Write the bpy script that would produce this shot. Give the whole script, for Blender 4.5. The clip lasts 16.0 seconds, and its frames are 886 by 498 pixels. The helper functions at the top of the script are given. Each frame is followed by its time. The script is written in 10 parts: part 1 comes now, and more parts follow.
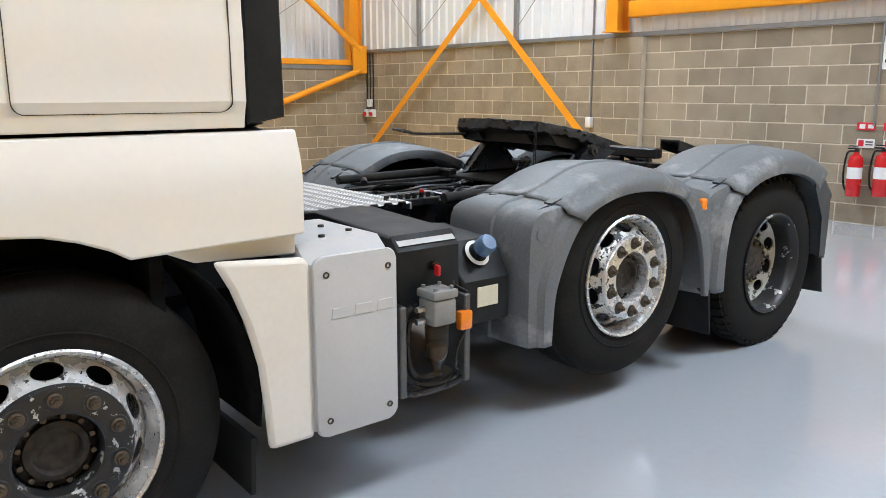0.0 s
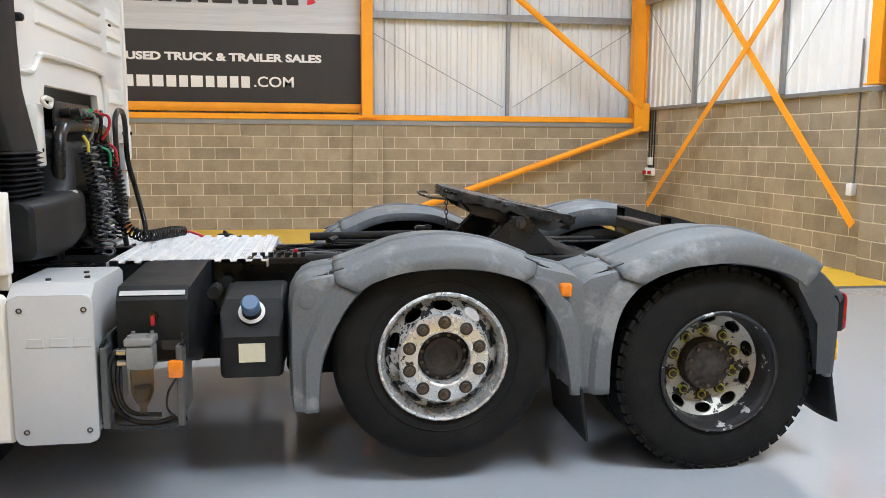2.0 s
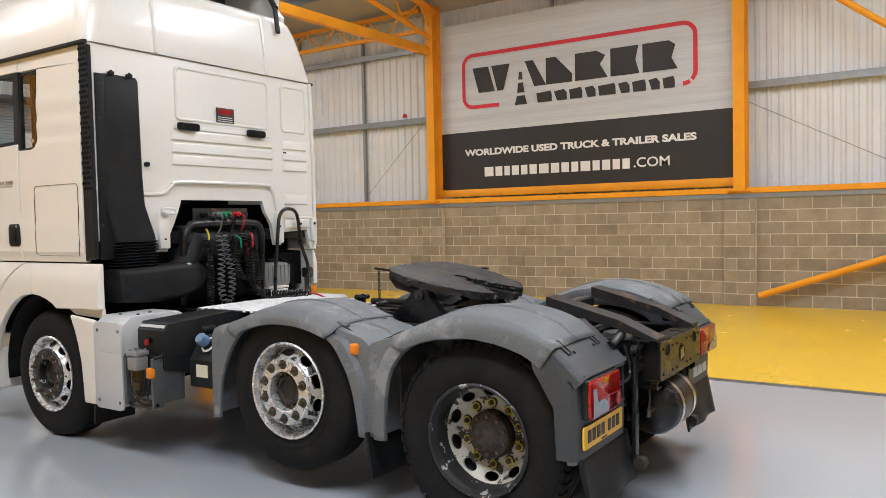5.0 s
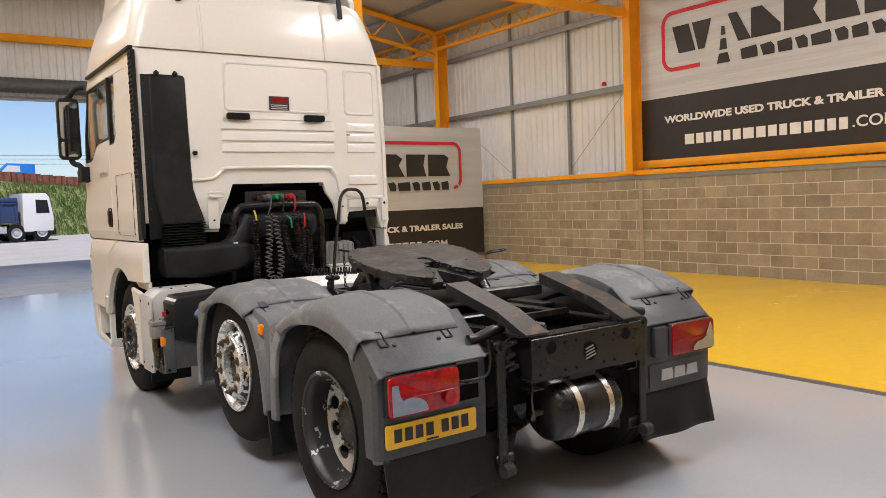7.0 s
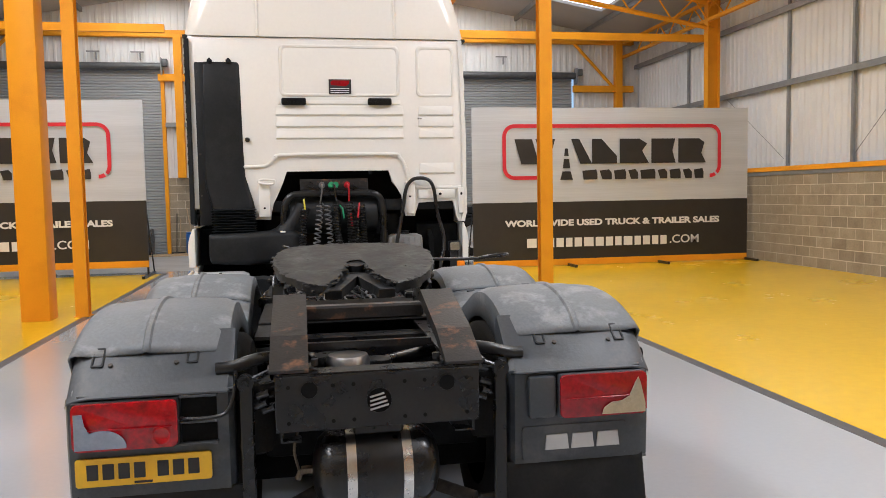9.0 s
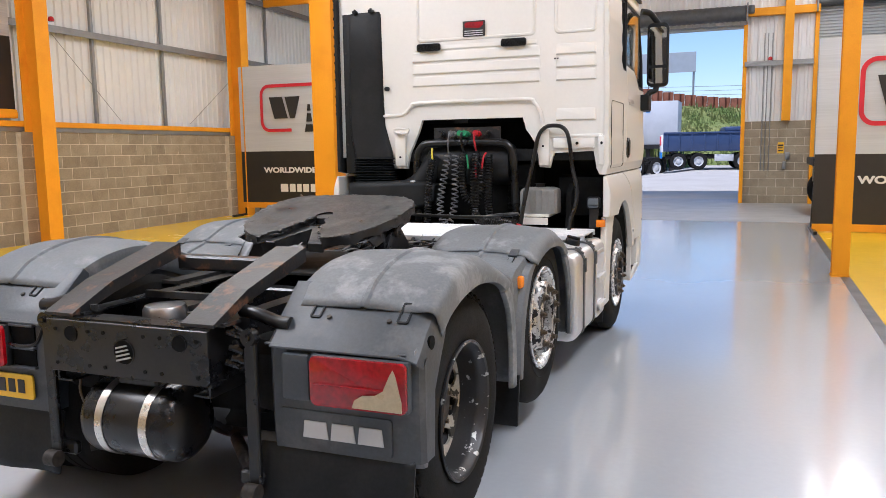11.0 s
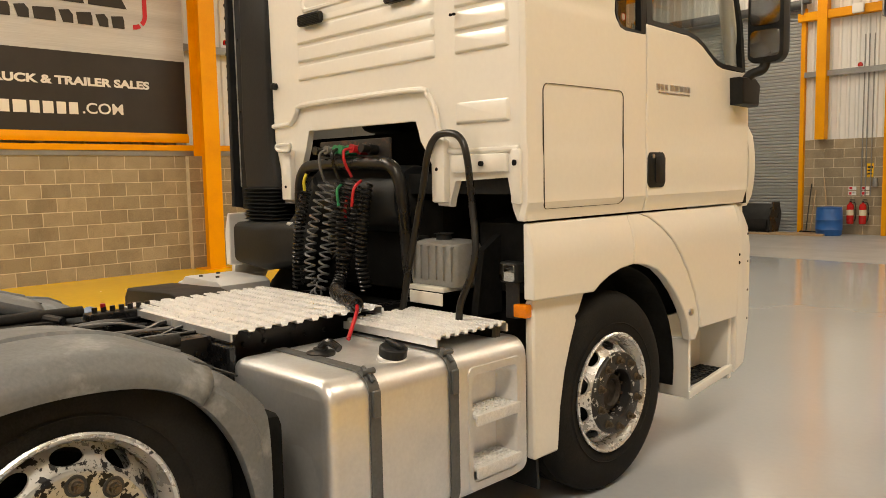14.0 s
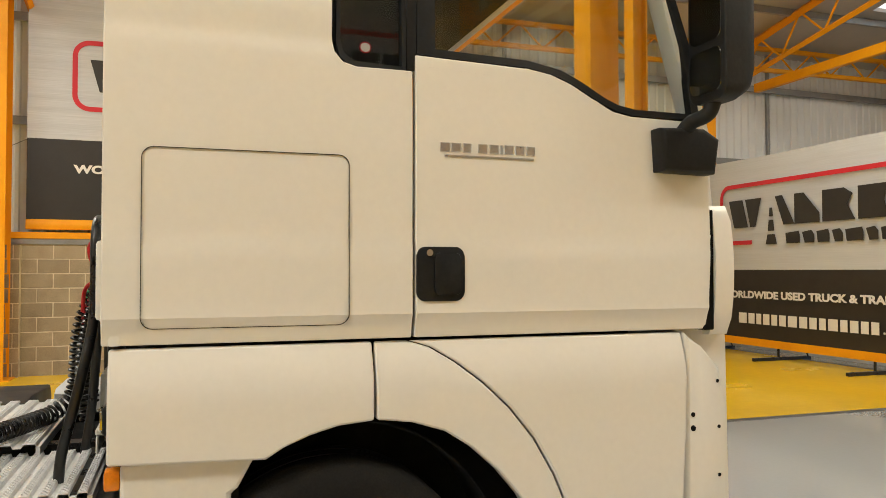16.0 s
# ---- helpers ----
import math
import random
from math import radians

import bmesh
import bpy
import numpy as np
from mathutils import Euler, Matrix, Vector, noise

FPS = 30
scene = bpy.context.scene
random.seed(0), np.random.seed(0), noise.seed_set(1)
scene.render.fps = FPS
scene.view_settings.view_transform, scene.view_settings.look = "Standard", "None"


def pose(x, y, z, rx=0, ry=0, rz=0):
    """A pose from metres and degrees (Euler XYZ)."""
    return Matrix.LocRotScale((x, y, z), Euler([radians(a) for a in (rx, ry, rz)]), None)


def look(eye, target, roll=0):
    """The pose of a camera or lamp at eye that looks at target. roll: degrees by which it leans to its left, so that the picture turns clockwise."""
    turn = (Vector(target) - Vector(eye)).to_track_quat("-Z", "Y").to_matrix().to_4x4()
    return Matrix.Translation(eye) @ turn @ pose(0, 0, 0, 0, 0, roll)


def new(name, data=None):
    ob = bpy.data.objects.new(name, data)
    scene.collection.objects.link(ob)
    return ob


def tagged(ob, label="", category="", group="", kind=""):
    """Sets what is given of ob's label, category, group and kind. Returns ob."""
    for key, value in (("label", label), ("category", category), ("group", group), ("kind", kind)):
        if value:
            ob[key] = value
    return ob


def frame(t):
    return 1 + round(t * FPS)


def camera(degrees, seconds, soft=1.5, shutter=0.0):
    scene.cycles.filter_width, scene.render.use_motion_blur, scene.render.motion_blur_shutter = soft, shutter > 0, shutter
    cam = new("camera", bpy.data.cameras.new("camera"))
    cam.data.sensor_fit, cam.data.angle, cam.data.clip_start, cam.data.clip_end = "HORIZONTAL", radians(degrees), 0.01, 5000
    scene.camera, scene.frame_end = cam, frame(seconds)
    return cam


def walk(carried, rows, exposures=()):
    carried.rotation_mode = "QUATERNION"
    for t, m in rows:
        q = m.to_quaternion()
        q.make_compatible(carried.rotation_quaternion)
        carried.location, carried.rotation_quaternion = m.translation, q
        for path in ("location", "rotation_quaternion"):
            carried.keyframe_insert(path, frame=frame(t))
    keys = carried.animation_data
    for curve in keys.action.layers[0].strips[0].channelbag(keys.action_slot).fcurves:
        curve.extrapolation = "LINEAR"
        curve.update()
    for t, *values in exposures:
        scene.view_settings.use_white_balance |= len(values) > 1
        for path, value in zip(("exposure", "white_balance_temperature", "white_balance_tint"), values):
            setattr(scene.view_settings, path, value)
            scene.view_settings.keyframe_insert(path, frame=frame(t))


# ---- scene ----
# ---- camera ----
cam = camera(59.46, 16.0, soft=0.75)
PATH = [
    (0, (-3.475, 4.347, 1.503), (-1.939, 3.130, 1.105), -0.02),
    (0.5, (-3.775, 3.728, 1.532), (-2.107, 2.693, 1.149), -0.08),
    (1, (-4.049, 3.147, 1.534), (-2.258, 2.332, 1.178), 0.03),
    (1.5, (-4.349, 2.523, 1.578), (-2.456, 1.964, 1.254), 0.18),
    (2, (-4.568, 1.884, 1.590), (-2.608, 1.592, 1.321), 0.36),
    (2.5, (-4.747, 1.190, 1.627), (-2.757, 1.177, 1.423), 0.17),
    (3, (-4.894, 0.534, 1.631), (-2.917, 0.790, 1.483), 0.68),
    (3.5, (-4.951, -0.158, 1.648), (-3.020, 0.348, 1.535), 0.60),
    (4, (-4.977, -0.811, 1.648), (-3.118, -0.081, 1.556), 0.05),
    (4.2, (-4.920, -1.066, 1.666), (-3.095, -0.252, 1.582), -0.18),
    (6.3, (-3.677, -3.210, 1.648), (-2.319, -1.747, 1.529), -2.33),
    (6.5, (-3.460, -3.303, 1.651), (-2.159, -1.790, 1.524), -2.30),
    (7, (-2.879, -3.551, 1.654), (-1.740, -1.912, 1.527), -2.20),
    (7.5, (-2.271, -3.686, 1.663), (-1.306, -1.937, 1.551), -1.91),
    (8, (-1.616, -3.777, 1.680), (-0.843, -1.935, 1.584), -1.66),
    (8.5, (-0.963, -3.740, 1.667), (-0.390, -1.827, 1.557), -1.20),
    (9, (-0.271, -3.704, 1.646), (0.076, -1.739, 1.504), -1.02),
    (9.5, (0.394, -3.591, 1.609), (0.482, -1.602, 1.420), -0.88),
    (10, (1.089, -3.493, 1.606), (0.898, -1.515, 1.378), -0.93),
    (10.2, (1.350, -3.435, 1.618), (1.042, -1.474, 1.381), -0.98),
    (12.3, (3.028, -1.667, 1.561), (1.831, -0.091, 1.271), -0.70),
    (12.5, (3.058, -1.405, 1.537), (1.819, 0.136, 1.237), -0.91),
    (13, (3.165, -0.715, 1.553), (1.845, 0.757, 1.251), -1.13),
    (13.5, (3.250, -0.018, 1.591), (1.876, 1.408, 1.308), -1.07),
    (14, (3.299, 0.698, 1.602), (1.869, 2.083, 1.411), -1.17),
    (14.5, (3.393, 1.416, 1.626), (1.883, 2.725, 1.556), -1.32),
    (15, (3.450, 2.113, 1.627), (1.834, 3.292, 1.643), -1.49),
    (15.5, (3.566, 2.825, 1.628), (1.803, 3.769, 1.671), -0.90),
    (16, (3.632, 3.486, 1.616), (1.734, 4.113, 1.671), -0.09),
]
EXPOSURES = [
    (0.0, -0.16, 5100, 12), (2.5, -0.16, 5150, 12), (4.2, -0.35, 5200, 13), (6.5, -0.40, 5850, 17), (7.0, -0.42, 5900, 18), (7.5, -0.47, 6000, 18), (8.0, -0.53, 6050, 18), (8.5, -0.43, 5800, 17), (9.3, -0.25, 5500, 17), (10.2, -0.14, 5350, 18),
    (12.3, -0.2, 5950, 19), (12.6, -0.22, 6350, 21), (13.0, -0.29, 7250, 17), (13.5, -0.38, 7350, 15), (14.05, -0.44, 7300, 14), (14.45, -0.47, 6250, 12), (15.0, -0.48, 6200, 12), (15.5, -0.46, 6150, 11), (16.0, -0.45, 6300, 9),
]
walk(cam, [(t, look(eye, target, roll)) for t, eye, target, roll in PATH], EXPOSURES)

# ---- sky, sun and lamps ----
world = bpy.data.worlds.new("sky")
scene.world = world
world.use_nodes = True
wn, wl = world.node_tree.nodes, world.node_tree.links
sky = wn.new("ShaderNodeTexSky")
sky.sky_type = "NISHITA"
sky.sun_disc = False
sky.sun_elevation, sky.sun_rotation = radians(58), radians(200)
sky.air_density, sky.dust_density, sky.ozone_density = 1.0, 0.3, 2.5
wn["Background"].inputs["Strength"].default_value = 0.15
wl.new(sky.outputs[0], wn["Background"].inputs["Color"])

sun_data = bpy.data.lights.new("sun", "SUN")
sun_data.energy, sun_data.angle, sun_data.color = 4.8, radians(0.6), (1.0, 0.91, 0.78)
sun = new("sun", sun_data)
sun.matrix_world = look((-9, -26, 45), (0, 0, 0))


def area_lamp(name, eye, target, w, h, watts, colour):
    d = bpy.data.lights.new(name, "AREA")
    d.shape, d.size, d.size_y, d.energy, d.color = "RECTANGLE", w, h, watts, colour
    o = new(name, d)
    o.matrix_world = look(eye, target)
    return o


# Rooflights: three rows each side of the ridge, one strip a bay; the same numbers make the openings in the roof.
EAVE, RIDGE, HALF = 6.45, 8.3, 10.25
REAR, FRONT = -5.6, 20.3
SKYLIGHTS = [(sx, y) for sx in (-1, 1) for y in (-1.6, 4.6, 11.6, 17.2)]


def roof_z(x):
    return RIDGE - (RIDGE - EAVE) * abs(x) / HALF


for sx, y in SKYLIGHTS:
    x = sx * 4.6
    area_lamp("rooflight_glow", (x, y, roof_z(x) - 0.06), (x - sx * 0.6, y, 0), 4.1, 1.3, (560 if sx > 0 else 680) if y < 0 else (245 if sx < 0 else 200) if y < 6 else 400 if y < 13 else 215, (1.0, 0.96, 0.83) if y < 0 else (1.0, 0.93, 0.735))


# ---- materials ----
def material(name, colour, rough=0.5, metal=0.0, vary=0.12, scale=6.0, fine=90.0, bump=0.15, second=None, patch=0.55, spec=0.5, coat=0.0, alpha=1.0, per_object=0.0, stretch=(1, 1, 1), rough_vary=0.15, edge=0.13):
    """A surface with two scales of variation: broad patches towards the second colour, and fine grain with relief."""
    m = bpy.data.materials.new(name)
    m.use_nodes = True
    n, l = m.node_tree.nodes, m.node_tree.links
    b = n["Principled BSDF"]
    mp = n.new("ShaderNodeMapping")
    mp.inputs["Scale"].default_value = stretch
    geo = n.new("ShaderNodeNewGeometry")
    l.new(geo.outputs["Position"], mp.inputs["Vector"])
    big = n.new("ShaderNodeTexNoise")
    big.inputs["Scale"].default_value, big.inputs["Detail"].default_value, big.inputs["Roughness"].default_value = scale, 6, 0.62
    small = n.new("ShaderNodeTexNoise")
    small.inputs["Scale"].default_value, small.inputs["Detail"].default_value = fine, 3
    l.new(mp.outputs[0], big.inputs["Vector"])
    l.new(mp.outputs[0], small.inputs["Vector"])
    ramp = n.new("ShaderNodeMapRange")
    ramp.inputs["From Min"].default_value, ramp.inputs["From Max"].default_value = patch - edge, patch + edge
    l.new(big.outputs["Fac"], ramp.inputs["Value"])
    second = second or tuple(c * (1 - 2.2 * vary) for c in colour)
    mix = n.new("ShaderNodeMix")
    mix.data_type = "RGBA"
    mix.inputs["A"].default_value, mix.inputs["B"].default_value = (*colour, 1), (*second, 1)
    l.new(ramp.outputs["Result"], mix.inputs["Factor"])
    grain = n.new("ShaderNodeMapRange")
    grain.inputs["From Min"].default_value, grain.inputs["From Max"].default_value = 0.3, 0.7
    grain.inputs["To Min"].default_value, grain.inputs["To Max"].default_value = 1 - vary, 1 + vary
    l.new(small.outputs["Fac"], grain.inputs["Value"])
    hsv = n.new("ShaderNodeHueSaturation")
    l.new(mix.outputs["Result"], hsv.inputs["Color"])
    value = grain.outputs["Result"]
    if per_object:
        info = n.new("ShaderNodeObjectInfo")
        r = n.new("ShaderNodeMapRange")
        r.inputs["To Min"].default_value, r.inputs["To Max"].default_value = 1 - per_object, 1 + per_object
        l.new(info.outputs["Random"], r.inputs["Value"])
        mul = n.new("ShaderNodeMath")
        mul.operation = "MULTIPLY"
        l.new(value, mul.inputs[0])
        l.new(r.outputs["Result"], mul.inputs[1])
        value = mul.outputs[0]
    l.new(value, hsv.inputs["Value"])
    l.new(hsv.outputs["Color"], b.inputs["Base Color"])
    rr = n.new("ShaderNodeMapRange")
    rr.inputs["From Min"].default_value, rr.inputs["From Max"].default_value = 0.3, 0.7
    rr.inputs["To Min"].default_value, rr.inputs["To Max"].default_value = max(rough * (1 - rough_vary), 0.02), min(rough * (1 + rough_vary), 1)
    l.new(big.outputs["Fac"], rr.inputs["Value"])
    l.new(rr.outputs["Result"], b.inputs["Roughness"])
    b.inputs["Metallic"].default_value = metal
    b.inputs["Specular IOR Level"].default_value = spec
    if coat:
        b.inputs["Coat Weight"].default_value, b.inputs["Coat Roughness"].default_value = coat, 0.08
    if bump:
        bp = n.new("ShaderNodeBump")
        bp.inputs["Strength"].default_value, bp.inputs["Distance"].default_value = bump, 0.004
        l.new(small.outputs["Fac"], bp.inputs["Height"])
        l.new(bp.outputs[0], b.inputs["Normal"])
    return m


PAINT_WHITE = material("cab_paint", (0.81, 0.80, 0.765), 0.28, vary=0.012, scale=0.6, fine=40, bump=0.015, second=(0.80, 0.788, 0.75), coat=0.45, rough_vary=0.02, edge=0.3)
PAINT_DIRTY = material("cab_paint_worn", (0.77, 0.75, 0.70), 0.40, vary=0.02, scale=1.6, fine=50, bump=0.03, second=(0.71, 0.68, 0.61), coat=0.15, rough_vary=0.05, edge=0.25)
PLASTIC_GREY = material("fender_plastic", (0.138, 0.150, 0.163), 0.56, vary=0.10, scale=4.6, fine=75, bump=0.18, second=(0.25, 0.262, 0.274), patch=0.585, edge=0.06)
PLASTIC_SILVER = material("silver_plastic", (0.52, 0.53, 0.54), 0.42, vary=0.02, scale=2, fine=70, bump=0.05, second=(0.48, 0.49, 0.50))
PLASTIC_DARK = material("dark_plastic", (0.012, 0.013, 0.0145), 0.5, vary=0.12, scale=5, fine=70, bump=0.12, second=(0.022, 0.023, 0.024), spec=0.22, patch=0.58)
RUBBER = material("tyre_rubber", (0.013, 0.0127, 0.0125), 0.8, vary=0.2, scale=6, fine=130, bump=0.3, second=(0.024, 0.022, 0.020), spec=0.14, patch=0.58)
BLACK_STEEL = material("chassis_paint", (0.006, 0.006, 0.007), 0.30, vary=0.2, scale=7, fine=60, bump=0.10, second=(0.014, 0.013, 0.012), rough_vary=0.3)
GREASE = material("greasy_steel", (0.013, 0.0135, 0.0145), 0.44, vary=0.25, scale=8, fine=22, bump=0.9, second=(0.036, 0.035, 0.034), patch=0.52, rough_vary=0.4)
RUSTY = material("worn_black_steel", (0.020, 0.020, 0.021), 0.38, vary=0.25, scale=11, fine=80, bump=0.2, second=(0.13, 0.062, 0.034), patch=0.615, edge=0.05)
DUSTY_STEEL = material("dusty_black_steel", (0.014, 0.0135, 0.013), 0.72, vary=0.25, scale=9, fine=70, bump=0.2, second=(0.034, 0.030, 0.026), patch=0.58, spec=0.25)
# Near-black that paints shade in holes and cavities, and colours matt black parts.
VOID_BLACK = material("shade_and_matt_black", (0.006, 0.006, 0.006), 0.8, vary=0.2, scale=8, fine=60, bump=0.2, spec=0.15)
RIM = material("rim_paint", (0.66, 0.665, 0.67), 0.28, metal=0.6, vary=0.05, scale=19, fine=140, bump=0.08, second=(0.04, 0.04, 0.04), patch=0.645, rough_vary=0.3, edge=0.008)
RIM_WORN = material("rim_paint_chipped", (0.50, 0.50, 0.49), 0.33, metal=0.6, vary=0.05, scale=20, fine=110, bump=0.06, second=(0.02, 0.02, 0.022), patch=0.53, rough_vary=0.3, edge=0.008)
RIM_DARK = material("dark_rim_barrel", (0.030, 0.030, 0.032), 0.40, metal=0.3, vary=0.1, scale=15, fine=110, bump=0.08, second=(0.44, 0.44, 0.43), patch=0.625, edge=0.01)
RIM_DRIVE = material("dirty_drive_rim", (0.42, 0.41, 0.36), 0.42, metal=0.4, vary=0.08, scale=13, fine=110, bump=0.08, second=(0.04, 0.038, 0.034), patch=0.545, rough_vary=0.3, edge=0.015)
# The guards' grey plastic, darkened for the shade on the tail's rear faces.
PLASTIC_GREY_SHADED = material("shaded_tail_plastic", (0.048, 0.055, 0.064), 0.48, vary=0.10, scale=4.5, fine=75, bump=0.16, second=(0.090, 0.096, 0.104), patch=0.60, edge=0.08)
HUB_DIRT = material("hub_rust", (0.058, 0.048, 0.040), 0.65, metal=0.3, vary=0.2, scale=30, fine=120, bump=0.3, second=(0.025, 0.023, 0.021))
RIM_BLACK = material("blackened_rim_paint", (0.030, 0.030, 0.031), 0.38, metal=0.3, vary=0.1, scale=22, fine=110, bump=0.08, second=(0.50, 0.50, 0.49), patch=0.60, edge=0.01)
NUT = material("nut_steel", (0.125, 0.10, 0.072), 0.45, metal=0.7, vary=0.2, scale=60, fine=200, bump=0.2, second=(0.12, 0.09, 0.06))
NUT_YELLOW = material("nut_indicator", (0.50, 0.52, 0.06), 0.5, vary=0.1, scale=60, fine=200, bump=0.1)
ALU = material("tank_aluminium", (0.82, 0.825, 0.84), 0.42, metal=0.85, vary=0.03, scale=2.2, fine=60, bump=0.04, second=(0.72, 0.74, 0.77), rough_vary=0.35)
ALU_DECK = material("deck_aluminium", (0.76, 0.765, 0.77), 0.48, metal=0.35, vary=0.08, scale=8, fine=120, bump=0.15, second=(0.6, 0.61, 0.63), patch=0.6)
STEEL = material("bright_steel", (0.62, 0.62, 0.63), 0.3, metal=1.0, vary=0.05, scale=9, fine=100, bump=0.08)
STRAP = material("tank_strap", (0.11, 0.115, 0.12), 0.45, metal=0.3, vary=0.1, scale=8, fine=80, bump=0.1)
BARE_STRAP = material("stainless_band", (0.72, 0.69, 0.64), 0.28, metal=1.0, vary=0.05, scale=9, fine=90, bump=0.05)
ORANGE = material("orange_steel_paint", (0.85, 0.36, 0.004), 0.46, vary=0.03, scale=1.6, fine=60, bump=0.05, second=(0.76, 0.30, 0.005), patch=0.6, spec=0.25)
CLADDING = material("white_cladding", (0.74, 0.755, 0.765), 0.45, vary=0.015, scale=0.7, fine=30, bump=0.03, second=(0.67, 0.68, 0.685), patch=0.58)
PURLIN = material("galvanised_purlin", (0.31, 0.32, 0.33), 0.42, metal=0.6, vary=0.06, scale=5, fine=60, bump=0.08)
ROOF_SHEET = material("roof_sheet", (0.46, 0.43, 0.39), 0.55, vary=0.03, scale=0.8, fine=30, bump=0.05)
BLOCK = material("concrete_block", (0.318, 0.268, 0.192), 0.85, vary=0.20, scale=3.0, fine=110, bump=0.6, second=(0.256, 0.212, 0.152), per_object=0.17)
MORTAR = material("mortar", (0.62, 0.55, 0.43), 0.9, vary=0.10, scale=6, fine=160, bump=0.4)
FLOOR_GREY = material("grey_floor_paint", (0.455, 0.488, 0.535), 0.22, coat=0.9, spec=0.6, vary=0.014, scale=1.1, fine=26, bump=0, second=(0.44, 0.473, 0.52), patch=0.56, rough_vary=0.2)
FLOOR_GREY.node_tree.nodes["Principled BSDF"].inputs["Coat Roughness"].default_value = 0.11
FLOOR_YELLOW = material("yellow_floor_paint", (0.85, 0.535, 0.006), 0.24, coat=0.15, vary=0.03, scale=0.8, fine=9, bump=0, second=(0.80, 0.495, 0.007), patch=0.56, rough_vary=0.2, edge=0.25)
FLOOR_LINE = material("dark_floor_line", (0.10, 0.10, 0.105), 0.4, vary=0.08, scale=3, fine=40, bump=0.05)
FLOOR_BARE = material("bare_concrete", (0.36, 0.36, 0.36), 0.35, vary=0.05, scale=1.4, fine=30, bump=0.05)
SIGN_SILVER = material("brushed_silver_print", (0.51, 0.535, 0.58), 0.42, metal=0.1, vary=0.08, scale=0.8, fine=16, bump=0.0, second=(0.62, 0.645, 0.69), patch=0.5, stretch=(0.12, 0.12, 6.0))
BANNER_SILVER = material("silver_canvas_print", (0.52, 0.555, 0.62), 0.5, vary=0.05, scale=0.8, fine=16, bump=0.0, second=(0.58, 0.615, 0.68), patch=0.5, stretch=(0.12, 0.12, 6.0))
SIGN_BLACK = material("black_print", (0.026, 0.024, 0.024), 0.45, vary=0.05, scale=3, fine=60, bump=0.02)
PRINT_WHITE = material("white_print", (0.80, 0.80, 0.80), 0.5, vary=0.01, scale=3, fine=60, bump=0.0)
PRINT_RED = material("red_print", (0.62, 0.018, 0.035), 0.45, vary=0.02, scale=3, fine=60, bump=0.0)
PRINT_YELLOW = material("yellow_plate", (0.84, 0.50, 0.01), 0.35, vary=0.02, scale=9, fine=80, bump=0.0, second=(0.74, 0.44, 0.02))
LENS_RED = material("red_lens", (0.45, 0.001, 0.005), 0.10, vary=0.25, scale=24, fine=60, bump=0.05, second=(0.22, 0.001, 0.004), patch=0.54, coat=0.3)
LENS_RED_DULL = material("weathered_red_lens", (0.34, 0.004, 0.008), 0.2, vary=0.2, scale=16, fine=60, bump=0.06, second=(0.20, 0.006, 0.008), coat=0.2)
LENS_CLEAR = material("clear_lens", (0.26, 0.30, 0.39), 0.15, vary=0.06, scale=20, fine=90, bump=0.2, coat=0.4)
LENS_TAN = material("faded_lens", (0.46, 0.38, 0.25), 0.3, vary=0.06, scale=20, fine=90, bump=0.2)
AMBER = material("amber_lens", (0.86, 0.25, 0.008), 0.18, vary=0.06, scale=30, fine=140, bump=0.2, coat=0.4)
RED_HOSE = material("red_hose", (0.48, 0.012, 0.02), 0.4, vary=0.05, scale=30, fine=100, bump=0.1)
GREEN_HOSE = material("green_coupling", (0.02, 0.26, 0.11), 0.4, vary=0.05, scale=30, fine=100, bump=0.1)
YELLOW_HOSE = material("yellow_hose", (0.66, 0.55, 0.04), 0.45, vary=0.05, scale=30, fine=100, bump=0.1)
GREY_HOSE = material("grey_hose", (0.15, 0.15, 0.155), 0.42, vary=0.06, scale=30, fine=100, bump=0.1)
BLUE_CAP = material("blue_cap", (0.12, 0.20, 0.36), 0.4, vary=0.08, scale=20, fine=90, bump=0.1)
BLUE_DRUM = material("blue_drum_plastic", (0.015, 0.12, 0.42), 0.38, vary=0.06, scale=6, fine=60, bump=0.06)
EXT_RED = material("extinguisher_red", (0.55, 0.012, 0.012), 0.25, vary=0.03, scale=8, fine=60, bump=0.02, coat=0.4)
PAPER = material("pale_label", (0.70, 0.66, 0.50), 0.6, vary=0.03, scale=12, fine=90, bump=0.02)
SHUTTER = material("shutter_slats", (0.40, 0.425, 0.445), 0.42, metal=0.3, vary=0.03, scale=1.2, fine=40, bump=0.04)
BATTERY_GREY = material("grey_canister", (0.24, 0.24, 0.235), 0.55, vary=0.06, scale=9, fine=80, bump=0.08)
RUST_PILES = material("rusty_sheet_piles", (0.27, 0.095, 0.05), 0.8, vary=0.12, scale=2, fine=30, bump=0.2, second=(0.18, 0.065, 0.035))
GRASS = material("grass_bank", (0.12, 0.18, 0.04), 0.9, vary=0.25, scale=0.6, fine=8, bump=0.6, second=(0.24, 0.26, 0.09), patch=0.5)
YARD = material("yard_concrete", (0.56, 0.53, 0.48), 0.85, vary=0.05, scale=0.5, fine=14, bump=0.15, second=(0.50, 0.47, 0.42))
BLUE_PAINT = material("blue_lorry_paint", (0.02, 0.22, 0.68), 0.3, vary=0.02, scale=3, fine=40, bump=0.0, coat=0.3)
NAVY_PAINT = material("navy_lorry_paint", (0.035, 0.06, 0.14), 0.35, vary=0.04, scale=3, fine=40, bump=0.02)
